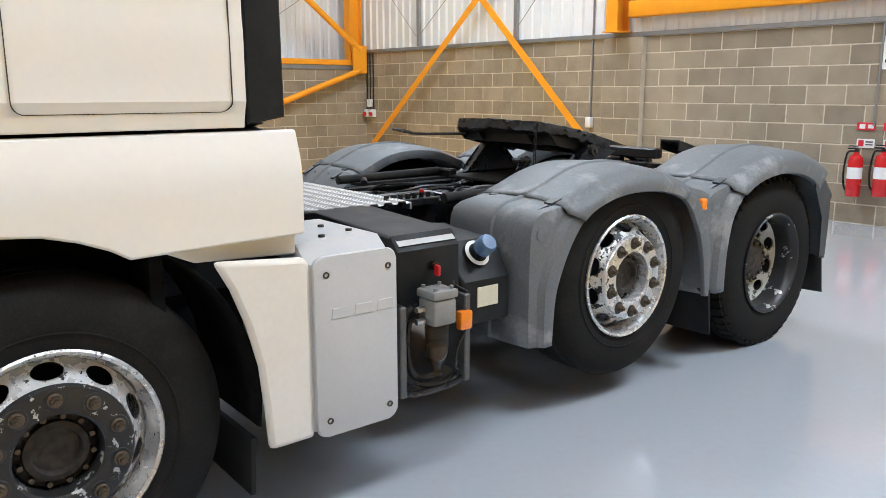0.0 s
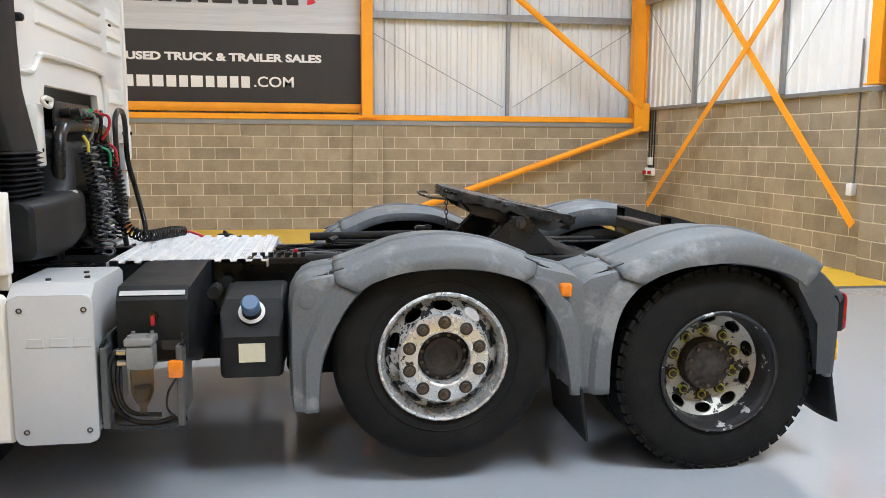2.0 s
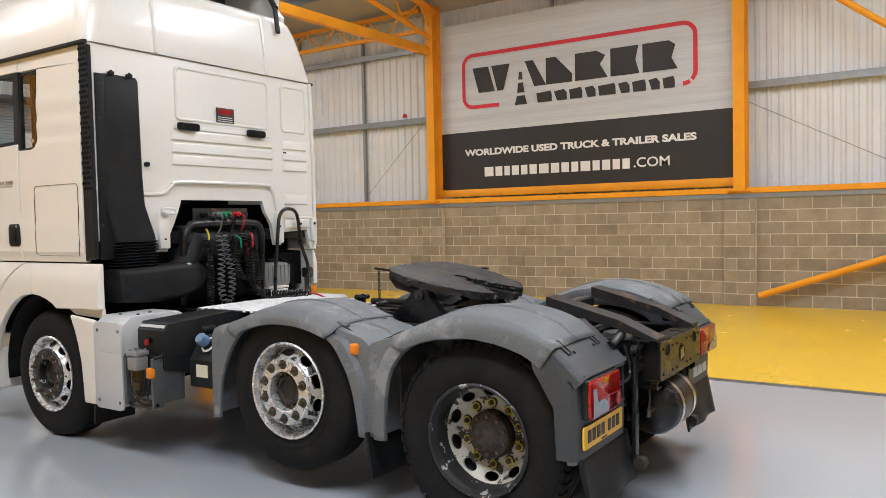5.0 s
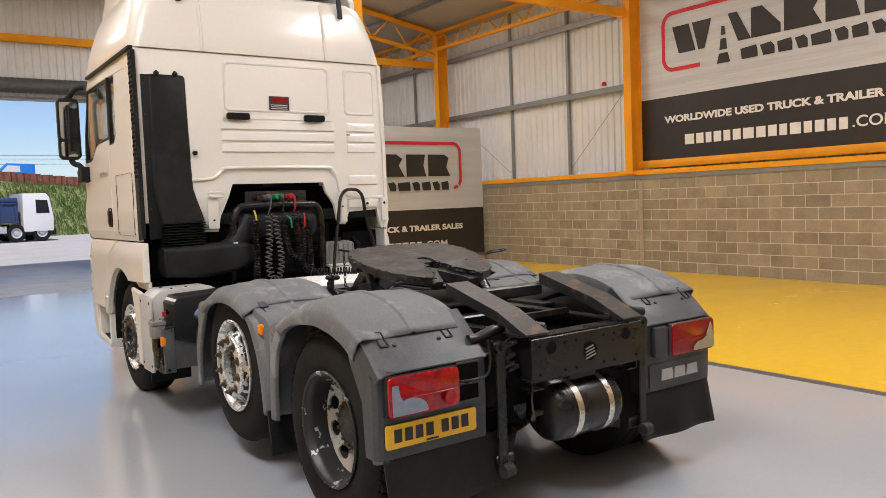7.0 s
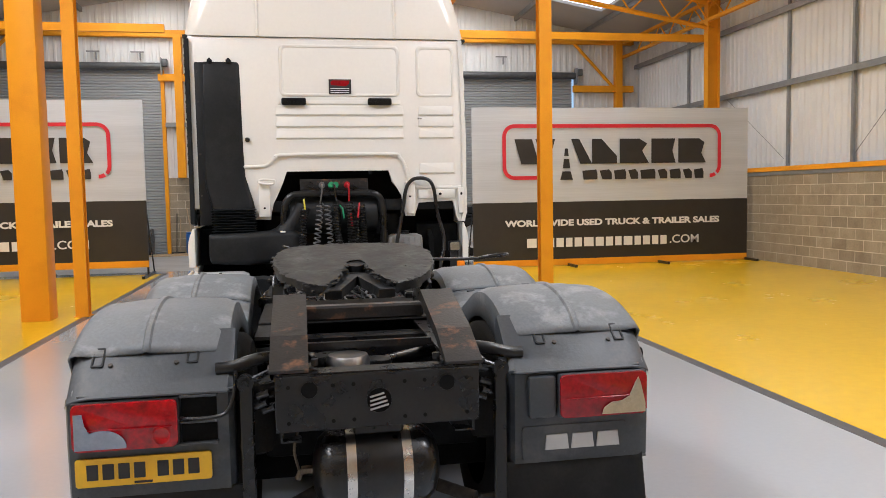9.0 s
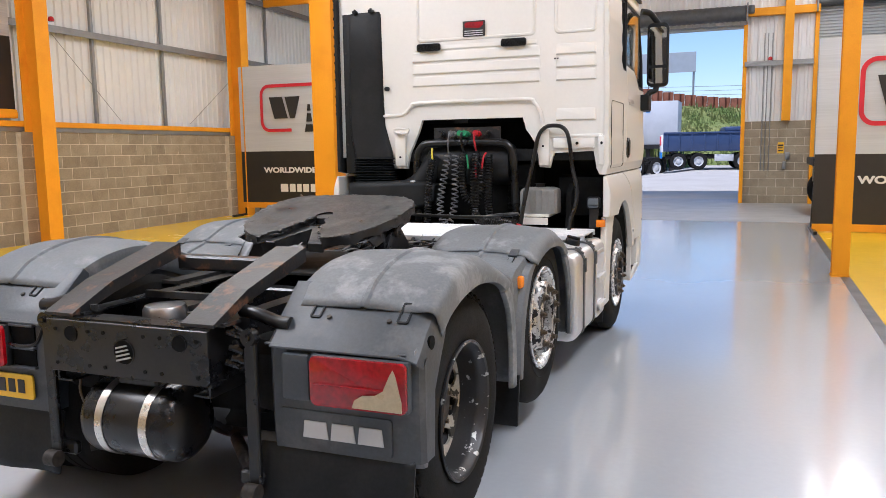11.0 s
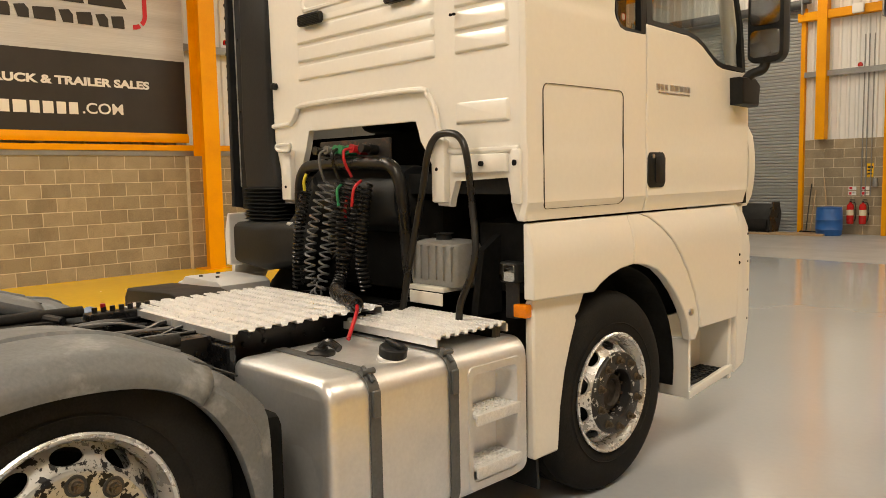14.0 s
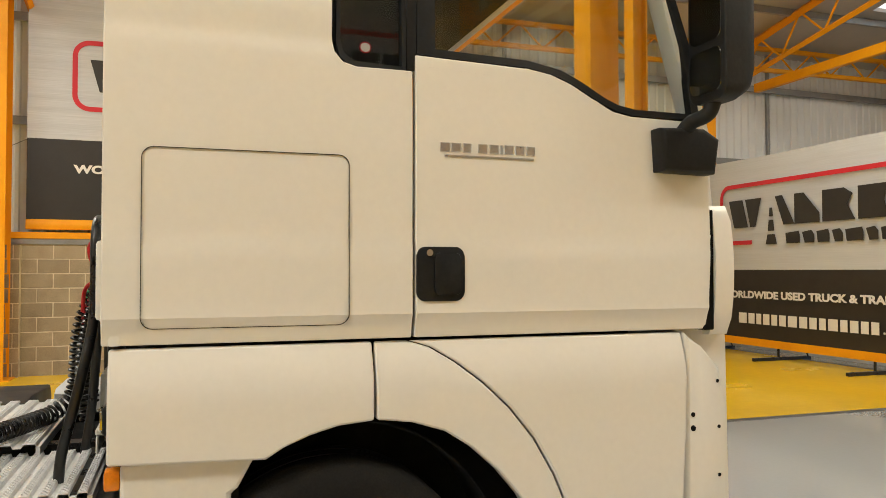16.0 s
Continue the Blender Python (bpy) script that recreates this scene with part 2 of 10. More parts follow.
YELLOW_PAINT = material("yellow_lorry_paint", (0.80, 0.50, 0.02), 0.35, vary=0.02, scale=3, fine=40, bump=0.0)
GREY_BOX = material("grey_container", (0.60, 0.61, 0.61), 0.5, vary=0.04, scale=1.5, fine=40, bump=0.05)
CART_GREEN = material("cart_green", (0.02, 0.075, 0.06), 0.3, vary=0.05, scale=4, fine=50, bump=0.02)
CART_SEAT = material("cart_seat", (0.55, 0.50, 0.40), 0.55, vary=0.05, scale=9, fine=90, bump=0.1)
TIMBER = material("timber", (0.46, 0.33, 0.20), 0.7, vary=0.12, scale=4, fine=40, bump=0.2, stretch=(1, 8, 8))


def glass_material(name, tint, rough=0.02):
    m = bpy.data.materials.new(name)
    m.use_nodes = True
    n, l = m.node_tree.nodes, m.node_tree.links
    out, b = n["Material Output"], n["Principled BSDF"]
    b.inputs["Base Color"].default_value = (0.02, 0.02, 0.02, 1)
    b.inputs["Roughness"].default_value = rough
    tr = n.new("ShaderNodeBsdfTransparent")
    tr.inputs["Color"].default_value = (*tint, 1)
    gl = n.new("ShaderNodeBsdfGlossy")
    gl.inputs["Roughness"].default_value = rough
    lw = n.new("ShaderNodeLayerWeight")
    lw.inputs["Blend"].default_value = 0.5
    steep = n.new("ShaderNodeMath")
    steep.operation = "POWER"
    steep.inputs[1].default_value = 4.0
    l.new(lw.outputs["Facing"], steep.inputs[0])
    fr = n.new("ShaderNodeMapRange")
    fr.inputs["To Min"].default_value, fr.inputs["To Max"].default_value = 0.035, 0.9
    l.new(steep.outputs[0], fr.inputs["Value"])
    mx = n.new("ShaderNodeMixShader")
    l.new(fr.outputs[0], mx.inputs[0])
    l.new(tr.outputs[0], mx.inputs[1])
    l.new(gl.outputs[0], mx.inputs[2])
    l.new(mx.outputs[0], out.inputs["Surface"])
    return m


GLASS = glass_material("cab_glass", (0.945, 0.965, 0.955))
BOWL_GLASS = glass_material("filter_bowl", (0.75, 0.62, 0.42), 0.08)
ROOFLIGHT = bpy.data.materials.new("rooflight_sheet")
ROOFLIGHT.use_nodes = True
_b = ROOFLIGHT.node_tree.nodes["Principled BSDF"]
_b.inputs["Base Color"].default_value = (0.85, 0.9, 0.93, 1)
_b.inputs["Emission Color"].default_value = (0.93, 0.97, 1.0, 1)
_b.inputs["Emission Strength"].default_value = 1.6
LAMP_FACE = bpy.data.materials.new("lamp_face")
LAMP_FACE.use_nodes = True
_b = LAMP_FACE.node_tree.nodes["Principled BSDF"]
_b.inputs["Emission Color"].default_value = (1, 0.98, 0.95, 1)
_b.inputs["Emission Strength"].default_value = 2.0
MIRROR = bpy.data.materials.new("mirror_glass")
MIRROR.use_nodes = True
_b = MIRROR.node_tree.nodes["Principled BSDF"]
_b.inputs["Base Color"].default_value = (0.50, 0.51, 0.52, 1)
_b.inputs["Metallic"].default_value, _b.inputs["Roughness"].default_value = 1.0, 0.03


# ---- mesh helpers ----
def box(bm, x0, x1, y0, y1, z0, z1, bevel=0.0, seg=2, turn=None):
    m = Matrix.Translation(((x0 + x1) / 2, (y0 + y1) / 2, (z0 + z1) / 2))
    if turn:
        m = m @ turn
    got = bmesh.ops.create_cube(bm, size=1.0, matrix=m @ Matrix.Diagonal((abs(x1 - x0), abs(y1 - y0), abs(z1 - z0), 1)))
    if bevel:
        edges = {e for v in got["verts"] for e in v.link_edges}
        bmesh.ops.bevel(bm, geom=list(edges), offset=bevel, segments=seg, profile=0.5, affect="EDGES")


def rod(bm, p0, p1, r, r2=None, seg=14):
    p0, p1 = Vector(p0), Vector(p1)
    d = p1 - p0
    m = Matrix.Translation((p0 + p1) / 2) @ d.to_track_quat("Z", "Y").to_matrix().to_4x4()
    bmesh.ops.create_cone(bm, cap_ends=True, segments=seg, radius1=r, radius2=r if r2 is None else r2, depth=d.length, matrix=m)


def smooth_line(points, steps=6):
    """Catmull-Rom through the points."""
    p = [Vector(q) for q in points]
    p = [2 * p[0] - p[1], *p, 2 * p[-1] - p[-2]]
    out = []
    for i in range(1, len(p) - 2):
        for k in range(steps):
            t = k / steps
            a, b, c, d = p[i - 1], p[i], p[i + 1], p[i + 2]
            out.append(0.5 * ((2 * b) + (c - a) * t + (2 * a - 5 * b + 4 * c - d) * t * t + (3 * b - a - 3 * c + d) * t ** 3))
    return out + [p[-2]]


def sweep(bm, line, r, seg=8, caps=True):
    """A round tube along a line of points; r may be a function of the share of the way."""
    line = [Vector(q) for q in line]
    up = Vector((0.12, 0.31, 0.95))
    rings = []
    for i, q in enumerate(line):
        d = (line[min(i + 1, len(line) - 1)] - line[max(i - 1, 0)]).normalized()
        side = d.cross(up)
        side = side.normalized() if side.length > 1e-4 else Vector((1, 0, 0))
        up = side.cross(d).normalized()
        rad = r(i / (len(line) - 1)) if callable(r) else r
        rings.append([bm.verts.new(q + rad * (math.cos(a) * side + math.sin(a) * up)) for a in (2 * math.pi * k / seg for k in range(seg))])
    for a, b in zip(rings, rings[1:]):
        for k in range(seg):
            bm.faces.new((a[k], a[(k + 1) % seg], b[(k + 1) % seg], b[k]))
    if caps:
        bm.faces.new(rings[0][::-1])
        bm.faces.new(rings[-1])


def coil(bm, points, radius, turns, r, seg=6, per=11):
    """A spiral hose: a helix wound round the smooth line through the points."""
    axis = smooth_line(points, 14)
    up, out = Vector((0.2, 0.4, 0.9)), []
    n = int(turns * per)
    run = [0.0]
    for p, q in zip(axis, axis[1:]):
        run.append(run[-1] + (q - p).length)
    k = 0
    for i in range(n + 1):
        s = run[-1] * i / n
        while k < len(axis) - 2 and run[k + 1] < s:
            k += 1
        q = axis[k].lerp(axis[k + 1], (s - run[k]) / max(run[k + 1] - run[k], 1e-6))
        d = (axis[k + 1] - axis[k]).normalized()
        side = d.cross(up).normalized()
        up = side.cross(d).normalized()
        a = 2 * math.pi * turns * i / n
        out.append(q + radius * (math.cos(a) * side + math.sin(a) * up))
    sweep(bm, out, r, seg)


def lathe(bm, profile, centre, seg=48, axis="x", sign=1, closed=False):
    """Spins (radius, offset) pairs round an axis through the centre."""
    c = Vector(centre)
    rings = []
    for rad, off in profile:
        ring = []
        for k in range(seg):
            a = 2 * math.pi * k / seg
            u, v = rad * math.cos(a), rad * math.sin(a)
            q = {"x": (sign * off, u, v), "y": (u, sign * off, v), "z": (u, v, sign * off)}[axis]
            ring.append(bm.verts.new(c + Vector(q)))
        rings.append(ring)
    pairs = list(zip(rings, rings[1:])) + ([(rings[-1], rings[0])] if closed else [])
    for a, b in pairs:
        for k in range(seg):
            bm.faces.new((a[k], a[(k + 1) % seg], b[(k + 1) % seg], b[k]))
    return rings


def prism(bm, outline, axis, a0, a1, bevel=0.0, seg=2):
    """An outline of pairs, drawn in the plane across the axis, pulled from a0 to a1."""
    def put(u, v, w):
        return {"x": (w, u, v), "y": (u, w, v), "z": (u, v, w)}[axis]
    lo = [bm.verts.new(put(u, v, a0)) for u, v in outline]
    hi = [bm.verts.new(put(u, v, a1)) for u, v in outline]
    n = len(outline)
    faces = [bm.faces.new(lo[::-1]), bm.faces.new(hi)]
    for k in range(n):
        faces.append(bm.faces.new((lo[k], lo[(k + 1) % n], hi[(k + 1) % n], hi[k])))
    if bevel:
        edges = {e for f in faces[:2] for e in f.edges}
        bmesh.ops.bevel(bm, geom=list(edges), offset=bevel, segments=seg, profile=0.5, affect="EDGES")


def loft(bm, sections, closed=True, caps=True):
    rings = [[bm.verts.new(q) for q in s] for s in sections]
    n = len(rings[0])
    for a, b in zip(rings, rings[1:]):
        for k in range(n if closed else n - 1):
            bm.faces.new((a[k], a[(k + 1) % n], b[(k + 1) % n], b[k]))
    if caps and closed:
        bm.faces.new(rings[0][::-1])
        bm.faces.new(rings[-1])
    return rings


def rounded(x0, x1, y0, y1, r, n=5):
    """A rounded rectangle as pairs, anticlockwise."""
    out = []
    for cx, cy, a0 in ((x1 - r, y1 - r, 0), (x0 + r, y1 - r, 90), (x0 + r, y0 + r, 180), (x1 - r, y0 + r, 270)):
        for k in range(n + 1):
            a = radians(a0 + 90 * k / n)
            out.append((cx + r * math.cos(a), cy + r * math.sin(a)))
    return out


def finish(bm, name, mat, angle=35, weld=False):
    if weld:
        bmesh.ops.remove_doubles(bm, verts=bm.verts, dist=0.0004)
    bmesh.ops.recalc_face_normals(bm, faces=bm.faces)
    me = bpy.data.meshes.new(name)
    bm.to_mesh(me)
    bm.free()
    me.materials.append(mat)
    if angle:
        me.polygons.foreach_set("use_smooth", [True] * len(me.polygons))
        me.set_sharp_from_angle(angle=radians(angle))
    return me


def part(name, bm, mat, parent, label="", angle=35, weld=False):
    ob = new(name, finish(bm, name, mat, angle, weld))
    if parent is not None:
        ob.parent = parent
        if parent.data is None:
            ob.matrix_parent_inverse = Matrix.Translation(-parent.location)
    return tagged(ob, label)


def thing(name, label, category, group="", kind="", at=None):
    ob = new(name)
    if at:
        ob.location = at
    ob.empty_display_size = 0.2
    return tagged(ob, label, category, group, kind)


def single(name, bm, mat, label, category, group="", kind="", angle=35):
    return tagged(new(name, finish(bm, name, mat, angle)), label, category, group, kind)


def text_mesh(name, body, size, mat, parent, m, weight=0.0, width=1.0, align="CENTER"):
    cu = bpy.data.curves.new(name, "FONT")
    cu.body, cu.size, cu.align_x, cu.align_y = body, size, align, "CENTER"
    cu.offset, cu.extrude, cu.resolution_u = weight, 0.001, 4
    tmp = bpy.data.objects.new(name, cu)
    me = bpy.data.meshes.new_from_object(tmp)
    bpy.data.objects.remove(tmp)
    me.materials.clear()
    me.materials.append(mat)
    ob = new(name, me)
    ob.parent = parent
    ob.matrix_parent_inverse = Matrix.Translation(-parent.location)
    ob.matrix_basis = m @ Matrix.Diagonal((width, 1, 1, 1))
    return ob

# ---- the hall ----
def slab(name, x0, x1, y0, y1, z0, z1, mat, label, category):
    bm = bmesh.new()
    box(bm, x0, x1, y0, y1, z0, z1)
    return single(name, bm, mat, label, category, kind="structure", angle=0)


LANE = 3.40
END = {-1: 14.0, 1: 13.62}
slab("floor", -HALF - 0.7, HALF + 0.5, REAR - 0.3, FRONT + 1.6, -0.3, 0.0, FLOOR_GREY, "pale grey glossy painted concrete floor", "floor")
for sx in (-1, 1):
    a, b = sorted((sx * LANE, sx * (HALF + 0.2)))
    slab("floor_yellow", a, b, REAR, END[sx], 0.0, 0.004, FLOOR_YELLOW, "glossy bright yellow painted floor area", "floor")
    a, b = sorted((sx * (LANE - 0.11), sx * LANE))
    slab("floor_line", a, b, REAR, END[sx] + 0.11, 0.0, 0.003, FLOOR_LINE, "dark grey painted line bordering the lane", "floor line")
    a, b = sorted((sx * LANE, sx * HALF))
    slab("floor_line", a, b, END[sx], END[sx] + 0.11, 0.0, 0.003, FLOOR_LINE, "dark grey painted line ending the yellow area", "floor line")
slab("floor_apron", -HALF, HALF, 14.6, FRONT + 1.6, 0.0, 0.003, FLOOR_BARE, "worn bare concrete strip by the doors", "floor")

PIECE = {}


def block_mesh(w, h, d):
    """One block, its front face towards -y of its own frame."""
    key = (round(w, 3), round(h, 3))
    if key not in PIECE:
        bm = bmesh.new()
        box(bm, -w / 2, w / 2, -d / 2, d / 2, -h / 2, h / 2, 0.004, 1)
        PIECE[key] = finish(bm, "block", BLOCK, 0)
    return PIECE[key]


def block_wall(wall, to_world, spans, height, picked, start=0.0):
    """Blocks 440 by 215 with 10 mm joints over spans along the wall. picked(u): the block there is a part of its own; the rest is joined."""
    rest = bmesh.new()
    rows = int(round(height / 0.218))
    pitch = height / rows
    count = 0
    for row in range(rows):
        z = pitch * (row + 0.5)
        for u0, u1, depth in spans:
            u = u0 - (0.225 if row % 2 else 0.0)
            while u < u1 - 0.02:
                a, b = max(u, u0), min(u + 0.45, u1)
                u += 0.45
                if b - a < 0.05:
                    continue
                w, mid = b - a - 0.013, (a + b) / 2
                m = to_world @ Matrix.Translation((mid, -depth + 0.048 + random.uniform(-0.0012, 0.0012), z))
                if picked(mid) and count < 300:
                    ob = new("block", block_mesh(w, pitch - 0.013, 0.1))
                    ob.parent = wall
                    ob.matrix_basis = m
                    count += 1
                else:
                    bmesh.ops.create_cube(rest, size=1, matrix=m @ Matrix.Diagonal((w, 0.1, pitch - 0.013, 1)))
    if len(rest.verts):
        tagged(part("blockwork", rest, BLOCK, wall, angle=0), kind="stuff")
    else:
        rest.free()


def corrugated(bm, u0, u1, z0, z1, to_world, pitch=0.2, depth=0.028):
    """Box-profile sheet from u0 to u1, ribs upright."""
    prof, u = [], u0
    while u < u1:
        for du, d in ((0.0, 0), (0.10, 0), (0.125, 1), (0.175, 1)):
            if u + du <= u1:
                prof.append((u + du, -depth * d))
        u += pitch
    prof.append((u1, 0))
    lo = [bm.verts.new(to_world @ Vector((a, d, z0))) for a, d in prof]
    hi = [bm.verts.new(to_world @ Vector((a, d, z1))) for a, d in prof]
    for k in range(len(prof) - 1):
        bm.faces.new((lo[k], lo[k + 1], hi[k + 1], hi[k]))


# Walls stand with their inner face at v = 0 of a frame in which u runs along the wall and -v points into the hall.
RIGHT = 9.96
TO_RIGHT = Matrix.Translation((RIGHT, 0, 0)) @ Matrix.Rotation(radians(-90), 4, "Z")   # u = -y
LEFT = -9.83
LEFT_TURN = radians(2.0)                                                               # the left wall opens slightly towards the doors
TO_LEFT = Matrix.Translation((LEFT, 5, 0)) @ Matrix.Rotation(radians(90) + LEFT_TURN, 4, "Z") @ Matrix.Translation((-5, 0, 0))    # u = y


def left_x(y):
    return LEFT - math.tan(LEFT_TURN) * (y - 5)


REAR_AT, REAR_SLOPE = -4.95, 0.062                                                     # the rear wall stands askew


def rear_y(x):
    return REAR_AT + REAR_SLOPE * x


TO_REAR = Matrix.Translation((0, REAR_AT, 0)) @ Matrix.Rotation(radians(180) + math.atan(REAR_SLOPE), 4, "Z")    # u = -x
TO_FRONT = Matrix.Translation((0, FRONT, 0))                                           # u = x


def wall_core(name, to_world, u0, u1, z0, z1, label):
    bm = bmesh.new()
    box(bm, u0, u1, -0.0065, 0.2, z0, z1)
    bm.transform(to_world)
    return single(name, bm, MORTAR, label, "wall", kind="structure", angle=0)


def uprights(wall, to_world, us, z0, z1):
    for u in us:
        bm = bmesh.new()
        box(bm, u - 0.035, u + 0.035, -0.10, -0.035, z0, z1, 0.004, 1)
        bm.transform(to_world)
        part("sheeting_post", bm, PURLIN, wall)


def rails(wall, to_world, u0, u1, zs):
    for z in zs:
        bm = bmesh.new()
        box(bm, u0, u1, -0.15, -0.035, z - 0.06, z + 0.06, 0.006, 1)
        box(bm, u0, u1, -0.155, -0.14, z - 0.075, z + 0.02, 0.003, 1)
        bm.transform(to_world)
        part("sheeting_rail", bm, PURLIN, wall)


def ribbed(wall, to_world, u0, u1, z0, z1):
    bm = bmesh.new()
    corrugated(bm, u0, u1, z0, z1, to_world)
    part("cladding_sheet", bm, CLADDING, wall, angle=0)


def h_column(name, x, y, z0, z1, w, d, along, label, group="portal columns"):
    """An H-section stanchion with base plate. along: the axis of the web."""
    bm = bmesh.new()
    t = 0.018
    if along == "x":
        box(bm, x - d / 2, x - d / 2 + t, y - w / 2, y + w / 2, z0, z1)
        box(bm, x + d / 2 - t, x + d / 2, y - w / 2, y + w / 2, z0, z1)
        box(bm, x - d / 2 + t, x + d / 2 - t, y - 0.007, y + 0.007, z0, z1)
    else:
        box(bm, x - w / 2, x + w / 2, y - d / 2, y - d / 2 + t, z0, z1)
        box(bm, x - w / 2, x + w / 2, y + d / 2 - t, y + d / 2, z0, z1)
        box(bm, x - 0.007, x + 0.007, y - d / 2 + t, y + d / 2 - t, z0, z1)
    ob = thing(name, label, "column", group, at=(x, y, z0))
    part("stanchion", bm, ORANGE, ob, angle=0)
    bm = bmesh.new()
    box(bm, x - d / 2 - 0.02, x + d / 2 + 0.02, y - d / 2 - 0.02, y + d / 2 + 0.02, z0, z0 + 0.015)
    part("base_plate", bm, ORANGE, ob, angle=0)
    return ob


REAR_TOP = 2.25
BAYS = (1.14, 7.75, 14.8)
LEFT_BAYS = (0.80, 7.40, 13.6)

# side walls
for name, to_world, sgn, WALL_TOP in (("wall_right", TO_RIGHT, -1, 1.92), ("wall_left", TO_LEFT, 1, 2.025)):
    u0, u1 = sorted((sgn * REAR, sgn * FRONT))
    wall = wall_core(name, to_world, u0, u1, 0, WALL_TOP, "buff concrete block wall under white ribbed cladding")
    bays = BAYS if sgn < 0 else LEFT_BAYS
    back_by = 0.55 if sgn < 0 else 0.33                                                 # the sheeting stands behind the block face
    sheet = to_world @ Matrix.Translation((0, back_by, 0))
    piers = sorted((sgn * y - 0.27, sgn * y + 0.27) for y in bays)
    spans, at_u = [], u0
    for a, b in piers:
        spans += [(at_u, a, 0.008), (a, b, 0.11)]
        at_u = b
    spans.append((at_u, u1, 0.008))
    block_wall(wall, to_world, spans, WALL_TOP, (lambda u: -3.4 <= -u <= 11.0) if sgn < 0 else (lambda u: 0.6 <= u <= 11.5))
    for a, b in piers:
        bm = bmesh.new()
        box(bm, a + 0.004, b - 0.004, -0.1075, -0.007, 0, WALL_TOP - 0.01)
        bm.transform(to_world)
        part("pier_core", bm, MORTAR, wall, angle=0)
    bm = bmesh.new()
    box(bm, u0, u1, -0.03, back_by + 0.05, WALL_TOP, WALL_TOP + 0.09, 0.004, 1)
    bm.transform(to_world)
    part("coping_flashing", bm, PURLIN, wall, angle=0)
    bm = bmesh.new()
    box(bm, u0, u1, -0.05, 0.1, WALL_TOP + 0.09, WALL_TOP + 0.19, 0.004, 1)
    bm.transform(to_world)
    part("rail", bm, ORANGE, wall, "orange painted steel rail", angle=0)
    ribbed(wall, sheet, u0, u1, WALL_TOP + 0.05, EAVE)
    rails(wall, sheet, u0, u1, (3.98, 5.62))
    ys = (-1.6, 3.0, 5.0, 10.1, 12.2, 16.8) if sgn < 0 else (-1.6, 3.6, 5.5, 9.35, 11.45, 15.8)
    uprights(wall, sheet, [sgn * y for y in ys], WALL_TOP + 0.09, EAVE)
    # thin sway rods in each bay
    for ya, yb in ((1.5, -1.5), (-4.2, -1.7), (8.3, 10.0), (14.7, 12.3)):
        bm = bmesh.new()
        rod(bm, sheet @ Vector((sgn * ya, -0.10, 3.9)), sheet @ Vector((sgn * yb, -0.10, 2.3)), 0.007, seg=6)
        part("sway_rod", bm, PURLIN, wall)

# rear wall
wall = wall_core("wall_rear", TO_REAR, -HALF - 0.3, HALF, 0, REAR_TOP, "buff concrete block wall under white ribbed cladding")
block_wall(wall, TO_REAR, [(-HALF, -4.12, 0.008), (-4.12, -3.46, 0.10), (-3.46, HALF, 0.008)], REAR_TOP, lambda u: u < -0.2)
bm = bmesh.new()
box(bm, -4.116, -3.464, -0.0975, -0.007, 0, REAR_TOP - 0.01)
bm.transform(TO_REAR)
part("pier_core", bm, MORTAR, wall, angle=0)
bm = bmesh.new()
box(bm, -HALF - 0.3, HALF, -0.05, 0.2, REAR_TOP, REAR_TOP + 0.06, 0.004, 1)
bm.transform(TO_REAR)
part("coping_flashing", bm, PURLIN, wall, angle=0)
ribbed(wall, TO_REAR, -HALF - 0.3, HALF, REAR_TOP + 0.06, RIDGE)
rails(wall, TO_REAR, -HALF, HALF, (4.3, 6.0))
uprights(wall, TO_REAR, (-8.25, -5.85, 0.5, 5.0), REAR_TOP + 0.06, EAVE)
for ua, ub in ((-8.3, -10.1), (-8.2, -5.9), (-5.8, -4.1)):
    bm = bmesh.new()
    rod(bm, TO_REAR @ Vector((ua, -0.10, 2.5)), TO_REAR @ Vector((ub, -0.10, 4.3)), 0.007, seg=6)
    part("sway_rod", bm, PURLIN, wall)

# front wall: piers, doors and cladding
wall = wall_core("wall_front", TO_FRONT, -HALF - 0.3, -8.9, 0, REAR_TOP, "buff block piers and white ribbed cladding round the doors")
for a, b in ((-4.2, -2.38), (1.96, 3.67), (8.3, HALF)):
    bm = bmesh.new()
    box(bm, a, b, -0.0065, 0.2, 0, REAR_TOP)
    bm.transform(TO_FRONT)
    part("pier_core", bm, MORTAR, wall, angle=0)
block_wall(wall, TO_FRONT, [(-HALF, -8.9, 0.008), (-4.2, -2.38, 0.008), (1.96, 3.67, 0.008), (8.3, HALF, 0.008)], REAR_TOP, lambda u: -5 < u < 4)
for a, b, z0, z1 in ((-HALF - 0.7, -8.9, REAR_TOP, EAVE), (-8.9, -4.2, 5.37, EAVE), (-4.2, -2.38, REAR_TOP, EAVE), (-2.38, 1.96, 4.87, EAVE), (1.96, 3.67, REAR_TOP, EAVE), (3.67, 8.3, 5.27, EAVE), (8.3, HALF + 0.3, REAR_TOP, EAVE), (-HALF - 0.7, HALF + 0.3, EAVE, RIDGE)):
    ribbed(wall, TO_FRONT, a, b, z0, z1)
rails(wall, TO_FRONT, -4.2, -2.38, (3.8,))
rails(wall, TO_FRONT, 1.96, 3.67, (3.8,))
